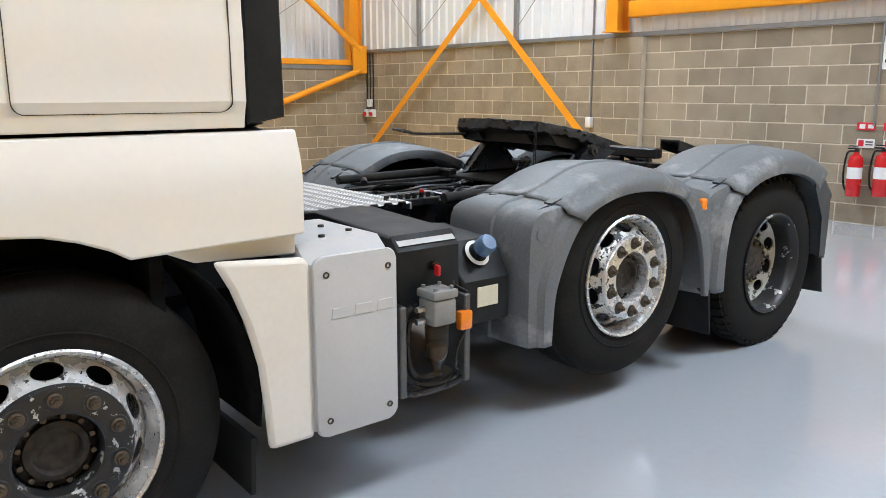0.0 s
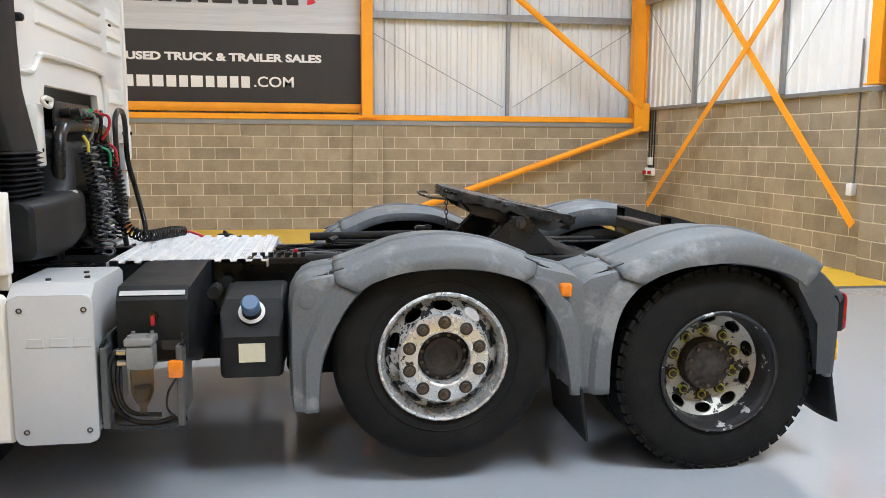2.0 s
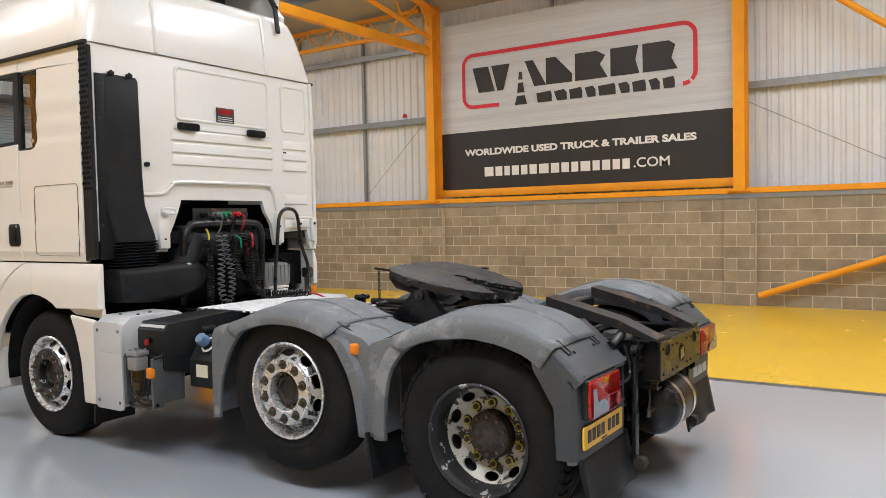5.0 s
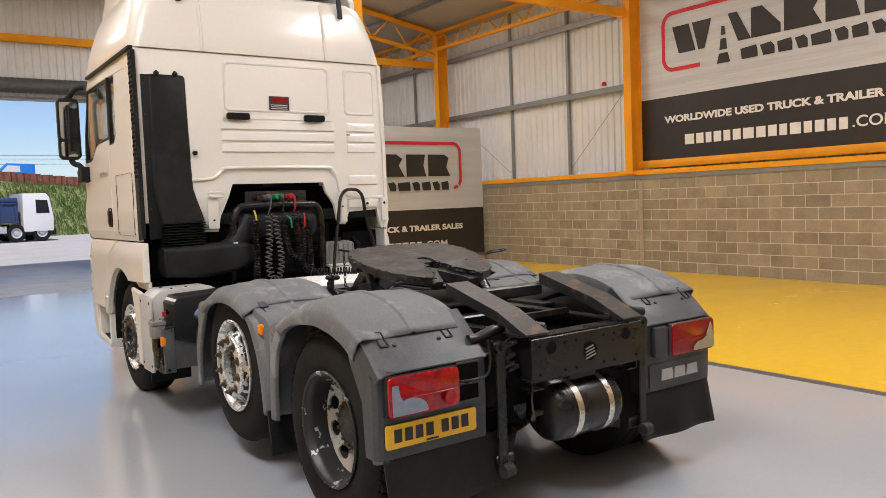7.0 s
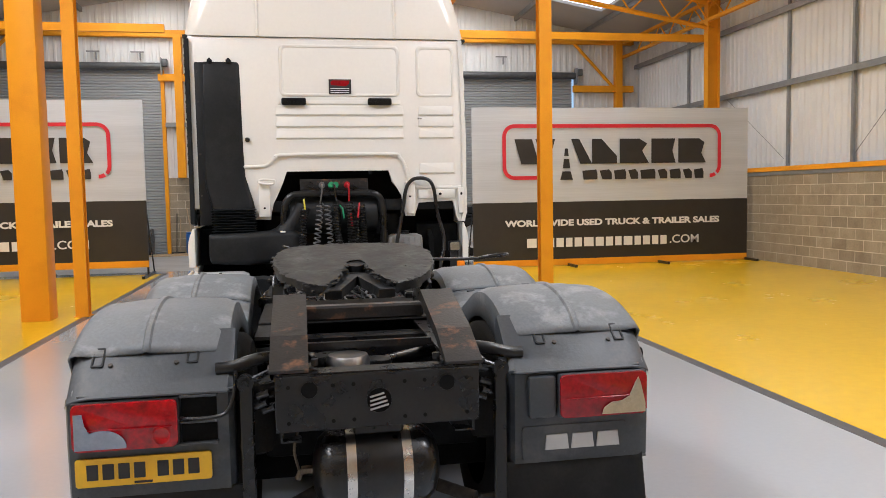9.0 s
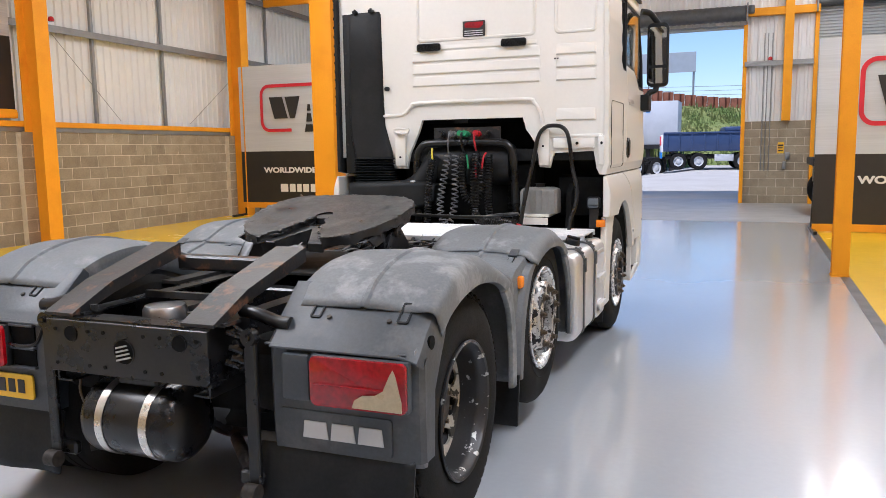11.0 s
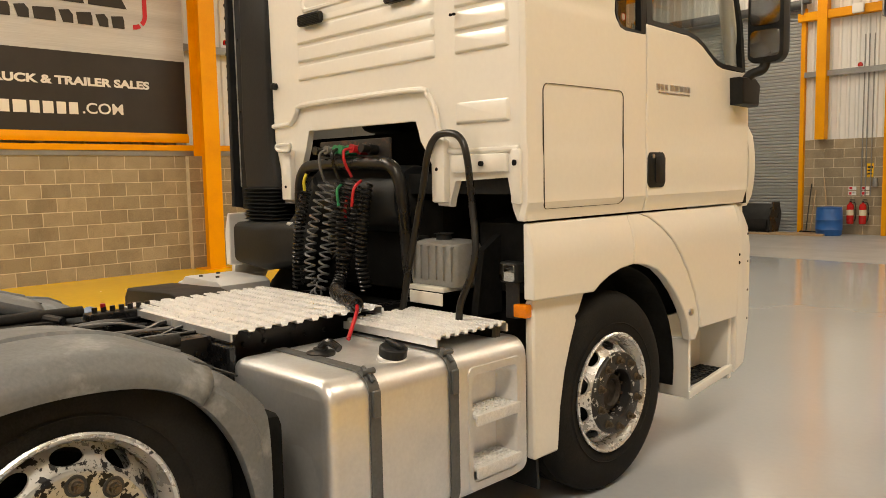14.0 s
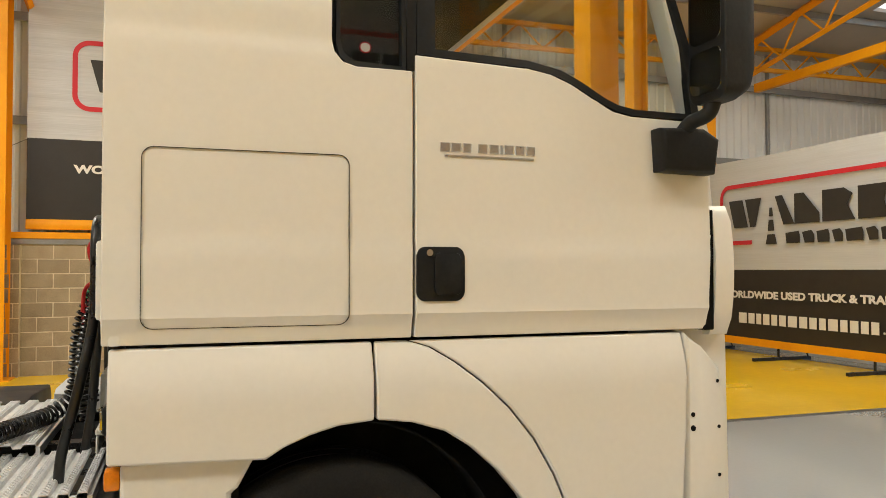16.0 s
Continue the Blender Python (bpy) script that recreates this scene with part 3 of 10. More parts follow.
for a, b, z in ((-HALF, HALF, 6.4), (-4.35, -2.26, 5.15), (1.84, 3.78, 5.15), (8.25, HALF, 4.9), (-HALF, -8.8, 4.9)):
    bm = bmesh.new()
    box(bm, a, b, -0.22, -0.04, z - 0.1, z + 0.1, 0.006, 1)
    bm.transform(TO_FRONT)
    part("beam", bm, ORANGE, wall, "orange painted steel beam", angle=0)
for u, top in ((-3.78, 6.4), (3.04, 6.4), (-9.95, EAVE), (9.75, EAVE)):
    bm = bmesh.new()
    box(bm, u - 0.11, u + 0.11, -0.26, -0.03, REAR_TOP if abs(u) < 5 else 0, top, 0.004, 1)
    bm.transform(TO_FRONT)
    part("post", bm, ORANGE, wall, "orange painted steel post", angle=0)
for u in (-2.38, 1.96, -4.25, 3.72):
    bm = bmesh.new()
    box(bm, u - 0.05, u + 0.05, -0.12, 0.22, 0, 4.85 if u in (-2.38, 1.96) else 5.37, 0.004, 1)
    bm.transform(TO_FRONT)
    part("door_jamb", bm, ORANGE, wall, "orange door guide", angle=0)
for sx in (-1, 1):
    bm = bmesh.new()
    sweep(bm, [(sx * 9.6, FRONT - 0.13, 4.95), (sx * 8.2, FRONT - 0.13, 6.4)], 0.05, 10)
    part("knee_brace", bm, ORANGE, wall)
for u in (-2.9, 2.45):
    for du in (0.0, 0.09, 0.2):
        bm = bmesh.new()
        rod(bm, (u + du, FRONT - 0.03, 0.9), (u + du, FRONT - 0.03, 4.6), 0.012, seg=8)
        part("conduit", bm, PURLIN, wall)


def shutter(name, u0, u1, z0, z1, roll_z, label):
    ob = thing(name, label, "roller shutter", "roller shutters", kind="structure", at=((u0 + u1) / 2, FRONT, 0))
    bm = bmesh.new()
    z = z0
    while z < z1 - 0.01:
        prism(bm, [(0.06, z), (0.035, z + 0.02), (0.035, z + 0.06), (0.06, z + 0.078), (0.075, z + 0.078), (0.075, z)], "x", u0, u1)
        z += 0.08
    bm.transform(Matrix.Translation((0, FRONT, 0)))
    part("slats", bm, SHUTTER, ob, angle=0)
    shut = z0 < 1
    r, back_off = (0.11, 0.13) if shut else (0.21, 0.26)
    bm = bmesh.new()
    lathe(bm, [(0.001, u0 - 0.05), (r, u0 - 0.05), *[(r - (0.012 if k % 2 else 0.0), u0 + (u1 - u0) * k / 60) for k in range(1, 60)], (r, u1 + 0.05), (0.001, u1 + 0.05)] if not shut else [(0.001, u0 - 0.05), (r, u0 - 0.05), (r, u1 + 0.05), (0.001, u1 + 0.05)], (0, FRONT - back_off, roll_z), 24, "x")
    part("roll", bm, STRAP, ob, "dark coiled drum")
    for u in (u0 - 0.1, u1 + 0.06):
        bm = bmesh.new()
        box(bm, u, u + 0.04, FRONT - back_off - r - 0.05, FRONT - 0.02, roll_z - 0.26, roll_z + 0.24, 0.01, 1)
        part("end_plate", bm, PURLIN, ob)
    bm = bmesh.new()
    box(bm, u1 + 0.10, u1 + 0.26, FRONT - 0.32, FRONT - 0.14, roll_z - 0.02, roll_z + 0.20, 0.03, 2)
    part("motor", bm, STRAP, ob)
    return ob


shutter("door_1", -8.8, -4.32, 0.02, 5.40, 5.47, "closed grey steel roller shutter with a coiled drum")
shutter("door_2", 3.78, 8.25, 0.02, 5.24, 5.31, "closed grey steel roller shutter with a coiled drum")
shutter("door_3", -2.33, 1.91, 4.76, 4.87, 5.13, "rolled-up grey steel shutter over the open doorway")

# roof
bm = bmesh.new()
for sx in (-1, 1):
    cuts = sorted((y - 0.7, y + 0.7) for s, y in SKYLIGHTS if s == sx)
    strips, at_y = [], REAR - 0.2
    for a, b in cuts:
        strips += [(at_y, a, False), (a, b, True)]
        at_y = b
    strips.append((at_y, FRONT + 0.2, False))
    for a, b, hole in strips:
        for xa, xb in (((0.0, 2.5), (8.3, HALF + 0.6)) if hole else ((0.0, HALF + 0.6),)):
            q = [Vector((sx * xa, a, roof_z(xa))), Vector((sx * xb, a, roof_z(xb))), Vector((sx * xb, b, roof_z(xb))), Vector((sx * xa, b, roof_z(xa)))]
            lo, hi = [bm.verts.new(v) for v in q], [bm.verts.new(v + Vector((0, 0, 0.12))) for v in q]
            bm.faces.new(lo), bm.faces.new(hi[::-1])
            for k in range(4):
                bm.faces.new((lo[k], lo[(k + 1) % 4], hi[(k + 1) % 4], hi[k]))
single("ceiling", bm, ROOF_SHEET, "buff lined sheet roof on orange steel frames", "ceiling", kind="structure", angle=0)
for k, (sx, y) in enumerate(SKYLIGHTS):
    bm = bmesh.new()
    q = [(sx * xx, yy, roof_z(xx) + 0.08) for xx, yy in ((2.5, y - 0.7), (8.3, y - 0.7), (8.3, y + 0.7), (2.5, y + 0.7))]
    lo, hi = [bm.verts.new(v) for v in q], [bm.verts.new(Vector(v) + Vector((0, 0, 0.02))) for v in q]
    bm.faces.new(lo), bm.faces.new(hi[::-1])
    single("rooflight", bm, ROOFLIGHT, "pale translucent rooflight sheet", "rooflight", "rooflights", "structure", 0)

for y in (-4.2, *BAYS):
    ob = thing("portal_rafter", "orange steel lattice rafter under the roof", "rafter", "roof frames", "structure", at=(0, y, EAVE))
    for sx in (-1, 1):
        bm = bmesh.new()
        a, b = Vector((sx * (HALF - 0.15), y, EAVE - 0.12)), Vector((0, y, RIDGE - 0.12))
        rod(bm, a, b, 0.09, seg=4)
        part("top_chord", bm, ORANGE, ob, angle=0)
        bm = bmesh.new()
        c, d = Vector((sx * (HALF - 0.2), y, EAVE - 0.75)), Vector((0, y, RIDGE - 0.85))
        rod(bm, c, d, 0.06, seg=4)
        part("bottom_chord", bm, ORANGE, ob, angle=0)
        for k in range(9):
            bm = bmesh.new()
            f, g = k / 9, (k + 0.5) / 9
            rod(bm, c.lerp(d, f), a.lerp(b, g), 0.022, seg=8)
            rod(bm, a.lerp(b, g), c.lerp(d, (k + 1) / 9), 0.022, seg=8)
            part("lacing", bm, ORANGE, ob)
for sx in (-1, 1):
    for x in (2.2, 4.3, 6.4, 8.6):
        bm = bmesh.new()
        box(bm, sx * x - 0.04, sx * x + 0.04, REAR, FRONT, roof_z(x) - 0.14, roof_z(x) - 0.005)
        single("purlin", bm, ORANGE if x == 4.3 else PURLIN, "long steel roof purlin", "purlin", "roof purlins", "structure", 0)
    # eaves lattice girder along each side wall
    ob = thing("eaves_girder", "orange steel lattice girder along the eaves", "girder", "eaves girders", "structure", at=(sx * 9.9, 0, 5.9))
    for z in (5.9, 6.35):
        bm = bmesh.new()
        box(bm, sx * 9.9 - 0.05, sx * 9.9 + 0.05, 8.0, FRONT, z - 0.04, z + 0.04)
        part("chord", bm, ORANGE, ob, angle=0)
    for k in range(11):
        bm = bmesh.new()
        y = 8.0 + k
        rod(bm, (sx * 9.9, y, 5.9), (sx * 9.9, y + 0.5, 6.35), 0.02, seg=8)
        rod(bm, (sx * 9.9, y + 0.5, 6.35), (sx * 9.9, y + 1, 5.9), 0.02, seg=8)
        part("lacing", bm, ORANGE, ob)

for sx in (-1, 1):
    if sx > 0:
        for y in BAYS:
            h_column("portal_column", HALF - 0.22, y, 2.05, EAVE, 0.2, 0.33, "x", "orange steel column standing on the block pier")
    else:
        for y in LEFT_BAYS:
            h_column("portal_column", left_x(y) + 0.30, y, 0.004, EAVE, 0.30, 0.42, "x", "broad orange steel column standing on the yellow floor")
    h_column("corner_column", sx * (HALF - 0.22), rear_y(sx * 10) + 0.24, 2.10, EAVE, 0.2, 0.28, "y", "orange steel corner column with bracing gusset")
    bm = bmesh.new()
    rod(bm, (sx * (HALF - 0.22), rear_y(sx * 10) + 0.20, 0.0), (sx * (HALF - 0.22), rear_y(sx * 10) + 0.20, 2.1), 0.035, seg=10)
    single("corner_pipe", bm, ORANGE, "slim orange pipe under the corner column", "pipe")
h_column("lane_column", 3.29, 7.55, 0, EAVE + 0.9, 0.19, 0.17, "y", "slim orange steel column beside the lane", "lane columns")
h_column("lane_column", -3.41, 7.95, 0, EAVE + 0.9, 0.17, 0.17, "y", "slim orange steel column beside the lane", "lane columns")
bm = bmesh.new()
box(bm, -4.12, -3.75, 7.60, 7.95, 0, EAVE + 0.7, 0.012, 2)
single("box_column", bm, ORANGE, "broad orange boxed steel column on the yellow floor", "column", "lane columns")
for sx in (-1, 1):
    for y, z in ((7.8, 5.42), (15.05, 5.5)):
        bm = bmesh.new()
        xa, xb = sorted((sx * 3.3, sx * (HALF - 0.3)))
        box(bm, xa, xb, y - 0.06, y + 0.06, z - 0.09, z + 0.09)
        single("tie_beam", bm, ORANGE, "orange steel tie beam between columns", "beam", "tie beams", "structure", 0)

# wall bracing in the rear corner
for name, a, b, r in (("pipe_brace", (9.80, 0.80, 0.20), (9.80, -4.09, 1.905), 0.057), ("pipe_brace", (9.80, -4.09, 2.30), (9.80, 1.1, 6.38), 0.057)):
    bm = bmesh.new()
    rod(bm, a, b, r, seg=16)
    single(name, bm, ORANGE, "diagonal orange steel pipe brace", "brace", "wall braces")
bm = bmesh.new()
box(bm, 9.77, 9.83, -4.24, -3.94, 1.85, 2.38, 0.006, 1)
single("gusset_plate", bm, ORANGE, "orange gusset plate joining the braces", "gusset")
for a, b in (((9.56, 0.45), (3.95, 5.30)), ((4.13, 0.62), (9.43, 5.85))):
    bm = bmesh.new()
    d = Vector((a[0] - b[0], 0, b[1] - a[1]))
    m = TO_REAR @ Matrix.Translation((-(a[0] + b[0]) / 2, -0.20 if a[0] > 5 else -0.185, (a[1] + b[1]) / 2)) @ Matrix.Rotation(-math.atan2(d.z, d.x), 4, "Y")
    bmesh.ops.create_cube(bm, size=1, matrix=m @ Matrix.Diagonal((d.length, 0.012, 0.11, 1)))
    single("flat_brace", bm, ORANGE, "crossed orange flat steel brace", "brace", "wall braces", angle=0)


# ---- signs and banners ----
def flat_shapes(name, shapes, mat, parent, m, thick=0.004):
    """Plain flat outlines in the u-w plane of a panel, one mesh."""
    bm = bmesh.new()
    for s in shapes:
        prism(bm, s, "y", -thick, 0.0)
    bm.transform(m)
    return part(name, bm, mat, parent, angle=0)


def logo(parent, m, w, z0):
    """The emblem as plain shapes: a red open frame, dark slanted blocks above, a row of small blocks below. w: panel width; z0: foot of the silver field."""
    x0, x1, y0, y1 = 0.103 * w, 0.895 * w, z0 + 0.076 * w, z0 + 0.262 * w
    t, rad = 0.0125 * w, 0.042 * w
    outer, inner = rounded(x0, x1, y0, y1, rad, 8), rounded(x0 + t, x1 - t, y0 + t, y1 - t, rad - t, 8)
    bm = bmesh.new()
    n = len(outer)
    for k in range(n):
        a, b = outer[k], outer[(k + 1) % n]
        if (a[1] < y0 + 0.001 and b[1] < y0 + 0.001) or (min(a[0], b[0]) > 0.87 * w and min(a[1], b[1]) < y0 + 0.012 * w):
            continue
        prism(bm, [a, b, inner[(k + 1) % n], inner[k]], "y", -0.004, 0)
    prism(bm, [(x0 + rad, y0), (0.245 * w, y0), (0.245 * w, y0 + t), (x0 + rad, y0 + t)], "y", -0.004, 0)
    bm.transform(m)
    part("emblem_frame", bm, PRINT_RED, parent, angle=0)
    top, base, low = z0 + 0.212 * w, z0 + 0.128 * w, z0 + 0.074 * w
    g = top - base
    shapes = [[(0.145, top), (0.206, top), (0.230, base), (0.168, base)], [(0.218, top), (0.287, top), (0.262, base), (0.240, base)],
              # the lane with its dashes, narrowing upwards
              [(0.3215, base + 0.62 * g), (0.3315, base + 0.62 * g), (0.3345, base + 0.32 * g), (0.3185, base + 0.32 * g)],
              [(0.3175, base + 0.20 * g), (0.3355, base + 0.20 * g), (0.3395, base - 0.18 * g), (0.3135, base - 0.18 * g)],
              [(0.312, base - 0.30 * g), (0.341, base - 0.30 * g), (0.349, low), (0.304, low)],
              [(0.343, top), (0.372, top), (0.418, base), (0.376, base)],
              [(0.418, top), (0.452, top), (0.508, base + 0.30 * g), (0.508, base), (0.418, base)],
              [(0.518, top), (0.590, top), (0.618, base + 0.80 * g), (0.600, base + 0.50 * g), (0.625, base), (0.518, base)],
              [(0.634, top), (0.722, top), (0.712, base + 0.50 * g), (0.724, base), (0.634, base)],
              [(0.734, top), (0.812, top), (0.832, base + 0.84 * g), (0.820, base + 0.40 * g), (0.838, base), (0.734, base)]]
    q = 0.383
    for k in range(9):
        ww = (0.062, 0.052, 0.052, 0.044, 0.064, 0.044, 0.05, 0.042, 0.044)[k]
        c = 0.010 if k % 2 else 0.004
        shapes.append([(q, low + 0.030 * w), (q + ww - 0.008 - c, low + 0.034 * w), (q + ww - 0.008, low + 0.022 * w), (q + ww - 0.008, low), (q + c, low)])
        q += ww
    for s in shapes:
        flat_shapes("emblem_block", [[(u * w, z) for u, z in s]], SIGN_BLACK, parent, m)


def panel_print(parent, m, w, z_low, z_split):
    """Prints on a sign or banner: emblem on the silver field, a line of words and a row of plain bars on the black one."""
    mm = m @ Matrix.Translation((0, -0.008, 0))
    logo(parent, mm, w, z_split)
    hb = z_split - z_low
    turn = mm @ Matrix.Translation((w / 2, -0.002, z_low + 0.630 * hb)) @ Matrix.Rotation(radians(90), 4, "X")
    text_mesh("slogan", "WORLDWIDE USED TRUCK & TRAILER SALES", 0.0285 * w, PRINT_WHITE, parent, turn, weight=0.0013 * w, width=1.35)
    q = 0.185 * w
    za, zb = z_low + 0.29 * hb - 0.0155 * w, z_low + 0.29 * hb + 0.0155 * w
    for ww in (0.042, 0.034, 0.028, 0.034, 0.031, 0.034, 0.042, 0.037, 0.034, 0.031, 0.040, 0.031, 0.034, 0.031, 0.031):
        ww *= w
        flat_shapes("bar", [[(q, zb), (q + ww - 0.008 * w, zb), (q + ww - 0.008 * w, za), (q, za)]], PRINT_WHITE, parent, mm, 0.003)
        q += ww
    turn = mm @ Matrix.Translation((q + 0.002 * w, -0.002, (za + zb) / 2)) @ Matrix.Rotation(radians(90), 4, "X")
    text_mesh("address_ending", ".COM", 0.040 * w, PRINT_WHITE, parent, turn, weight=0.0006 * w, width=1.12, align="LEFT")


def wall_sign(m, w, z0, label):
    """A board in an orange surround, from its lower corner at u = 0."""
    zs, z1 = z0 + 1.265, 5.98
    ob = thing("wall_sign", label, "sign", "wall signs")
    for name, a, b, mat in (("black_panel", z0, zs, SIGN_BLACK), ("silver_panel", zs, z1, SIGN_SILVER)):
        bm = bmesh.new()
        box(bm, 0, w, -0.03, 0.02, a, b)
        bm.transform(m)
        part(name, bm, mat, ob, angle=0)
    bm = bmesh.new()
    n = 40
    secs = []
    for k in range(n + 1):
        u = w * k / n
        sag = 0.012 * math.sin(k * 1.9) + 0.008 * math.sin(k * 0.7)
        secs.append([(u, -0.07, z0 - 0.16), (u, -0.085 - 0.3 * abs(sag), z0 - 0.10 + 0.2 * sag), (u, -0.07, z0 - 0.03 + sag * 0.4), (u, -0.05, z0), (u, 0.0, z0), (u, 0.0, z0 - 0.16)])
    loft(bm, secs)
    bm.transform(m)
    part("orange_skirt", bm, ORANGE, ob, "orange fabric skirt")
    panel_print(ob, m @ Matrix.Translation((0, -0.03, 0)), w, z0, zs)
    return ob


SIGN_W = 6.5
wall_sign(Matrix.Translation((10.22, 7.75, 0)) @ Matrix.Rotation(radians(-90), 4, "Z"), SIGN_W, 2.31, "large silver and black company board over the block wall")
wall_sign(TO_LEFT @ Matrix.Translation((1.12, 0.10, 0)), 6.11, 2.42, "large silver and black company board over the block wall")
ob = thing("wall_sign", "large dark board in an orange surround on the rear wall", "sign", "wall signs")
bm = bmesh.new()
box(bm, -3.60, 3.2, -0.16, -0.10, 2.72, 4.0)
bm.transform(TO_REAR)
part("black_panel", bm, SIGN_BLACK, ob, angle=0)
bm = bmesh.new()
box(bm, -3.66, 3.4, -0.19, -0.04, 2.50, 2.72, 0.02, 2)
bm.transform(TO_REAR)
part("orange_skirt", bm, ORANGE, ob)
h_column("rear_column", 3.83, rear_y(3.83) + 0.16, 2.31, EAVE, 0.2, 0.26, "y", "orange steel column on the rear block pier")


def banner(x0, x1, y, label):
    """A canvas banner on a free-standing frame of posts and splayed feet."""
    w = x1 - x0
    z0, zs, z1 = (0.16, 1.425, 3.48) if x0 > 0 else (0.35, 1.617, 3.70)
    m = Matrix.Translation((x0, y, 0))
    ob = thing("standing_banner", label, "banner", "standing banners", at=(x0 + w / 2, y, 0))
    rng = random.Random(int(10 * x0))
    for name, a, b, mat in (("orange_hem", z0 - 0.14, z0, ORANGE), ("black_canvas", z0, zs, SIGN_BLACK), ("silver_canvas", zs, z1, BANNER_SILVER)):
        bm = bmesh.new()
        nu, nz = 40, 4
        front = {}
        for i in range(nu + 1):
            for k in range(nz + 1):
                u, z = w * i / nu, a + (b - a) * k / nz
                d = 0.010 * math.sin(u * 1.7 + 0.8 * z) + 0.006 * math.sin(u * 4.1 - 1.3 * z)
                top = 0.006 * math.sin(u * 2.2) * (1 if (z > 3.4) else 0)
                front[i, k] = bm.verts.new((u, d, z + top))
        for i in range(nu):
            for k in range(nz):
                bm.faces.new((front[i, k], front[i + 1, k], front[i + 1, k + 1], front[i, k + 1]))
        got = bmesh.ops.extrude_face_region(bm, geom=bm.faces[:])
        bmesh.ops.translate(bm, verts=[v for v in got["geom"] if isinstance(v, bmesh.types.BMVert)], vec=(0, 0.012, 0))
        bm.transform(m)
        part(name, bm, mat, ob)
    panel_print(ob, m @ Matrix.Translation((0, -0.022, 0)), w, z0, zs)
    for k in range(4):
        u = x0 + 0.03 + (w - 0.06) * k / 3
        bm = bmesh.new()
        rod(bm, (u, y + 0.05, 0.05), (u, y + 0.05, z1), 0.022, seg=10)
        part("post", bm, BLACK_STEEL, ob)
        bm = bmesh.new()
        box(bm, u - 0.03, u + 0.03, y - 0.5, y + 0.75, 0.0, 0.06, 0.006, 1)
        part("foot", bm, BLACK_STEEL, ob)
        bm = bmesh.new()
        rod(bm, (u, y + 0.7, 0.06), (u, y + 0.06, 1.5), 0.015, seg=8)
        part("stay", bm, BLACK_STEEL, ob)
    return ob


banner(3.30, 9.77, 12.72, "silver and black canvas banner on a standing frame")
banner(-9.75, -3.55, 13.47, "silver and black canvas banner on a standing frame")

# ---- the tractor unit: x across, y forward, drive axle at y = 0 ----
truck = thing("tractor_unit", "white three-axle tractor unit with grey mudguards, parked in the hall", "truck")
DRIVE_Y, MID_Y, FRONT_Y = 0.02, 1.375, 3.94


# ---- wheels ----
def disc_with_holes(bm, sign, cone, holes, hole_u, hole_v, steps=8):
    """A conical ring from (r0, o0) to (r1, o1) with round hand holes cut clean through."""
    (r0, o0), (r1, o1) = cone

    def place(th, s):
        r, o = r0 + (r1 - r0) * s, o0 + (o1 - o0) * s
        return (sign * o, r * math.cos(th), r * math.sin(th))
    for k in range(holes):
        t0, t1 = 2 * math.pi * k / holes, 2 * math.pi * (k + 1) / holes
        edge = [(t0 + (t1 - t0) * i / steps, 0.0) for i in range(steps)] + [(t1, i / steps) for i in range(steps)]
        edge += [(t1 - (t1 - t0) * i / steps, 1.0) for i in range(steps)] + [(t0, 1 - i / steps) for i in range(steps)]
        tm = (t0 + t1) / 2
        ring = []
        for th, s in edge:
            a = math.atan2(s - 0.5, (th - tm) / (t1 - t0))
            ring.append((tm + hole_u * (t1 - t0) * math.cos(a), 0.5 + hole_v * math.sin(a)))
        outer, inner = [bm.verts.new(place(*q)) for q in edge], [bm.verts.new(place(*q)) for q in ring]
        deep = [bm.verts.new(Vector(place(*q)) - Vector((sign * 0.012, 0, 0))) for q in ring]
        n = len(edge)
        for i in range(n):
            j = (i + 1) % n
            bm.faces.new((outer[i], outer[j], inner[j], inner[i]))
            bm.faces.new((inner[i], inner[j], deep[j], deep[i]))


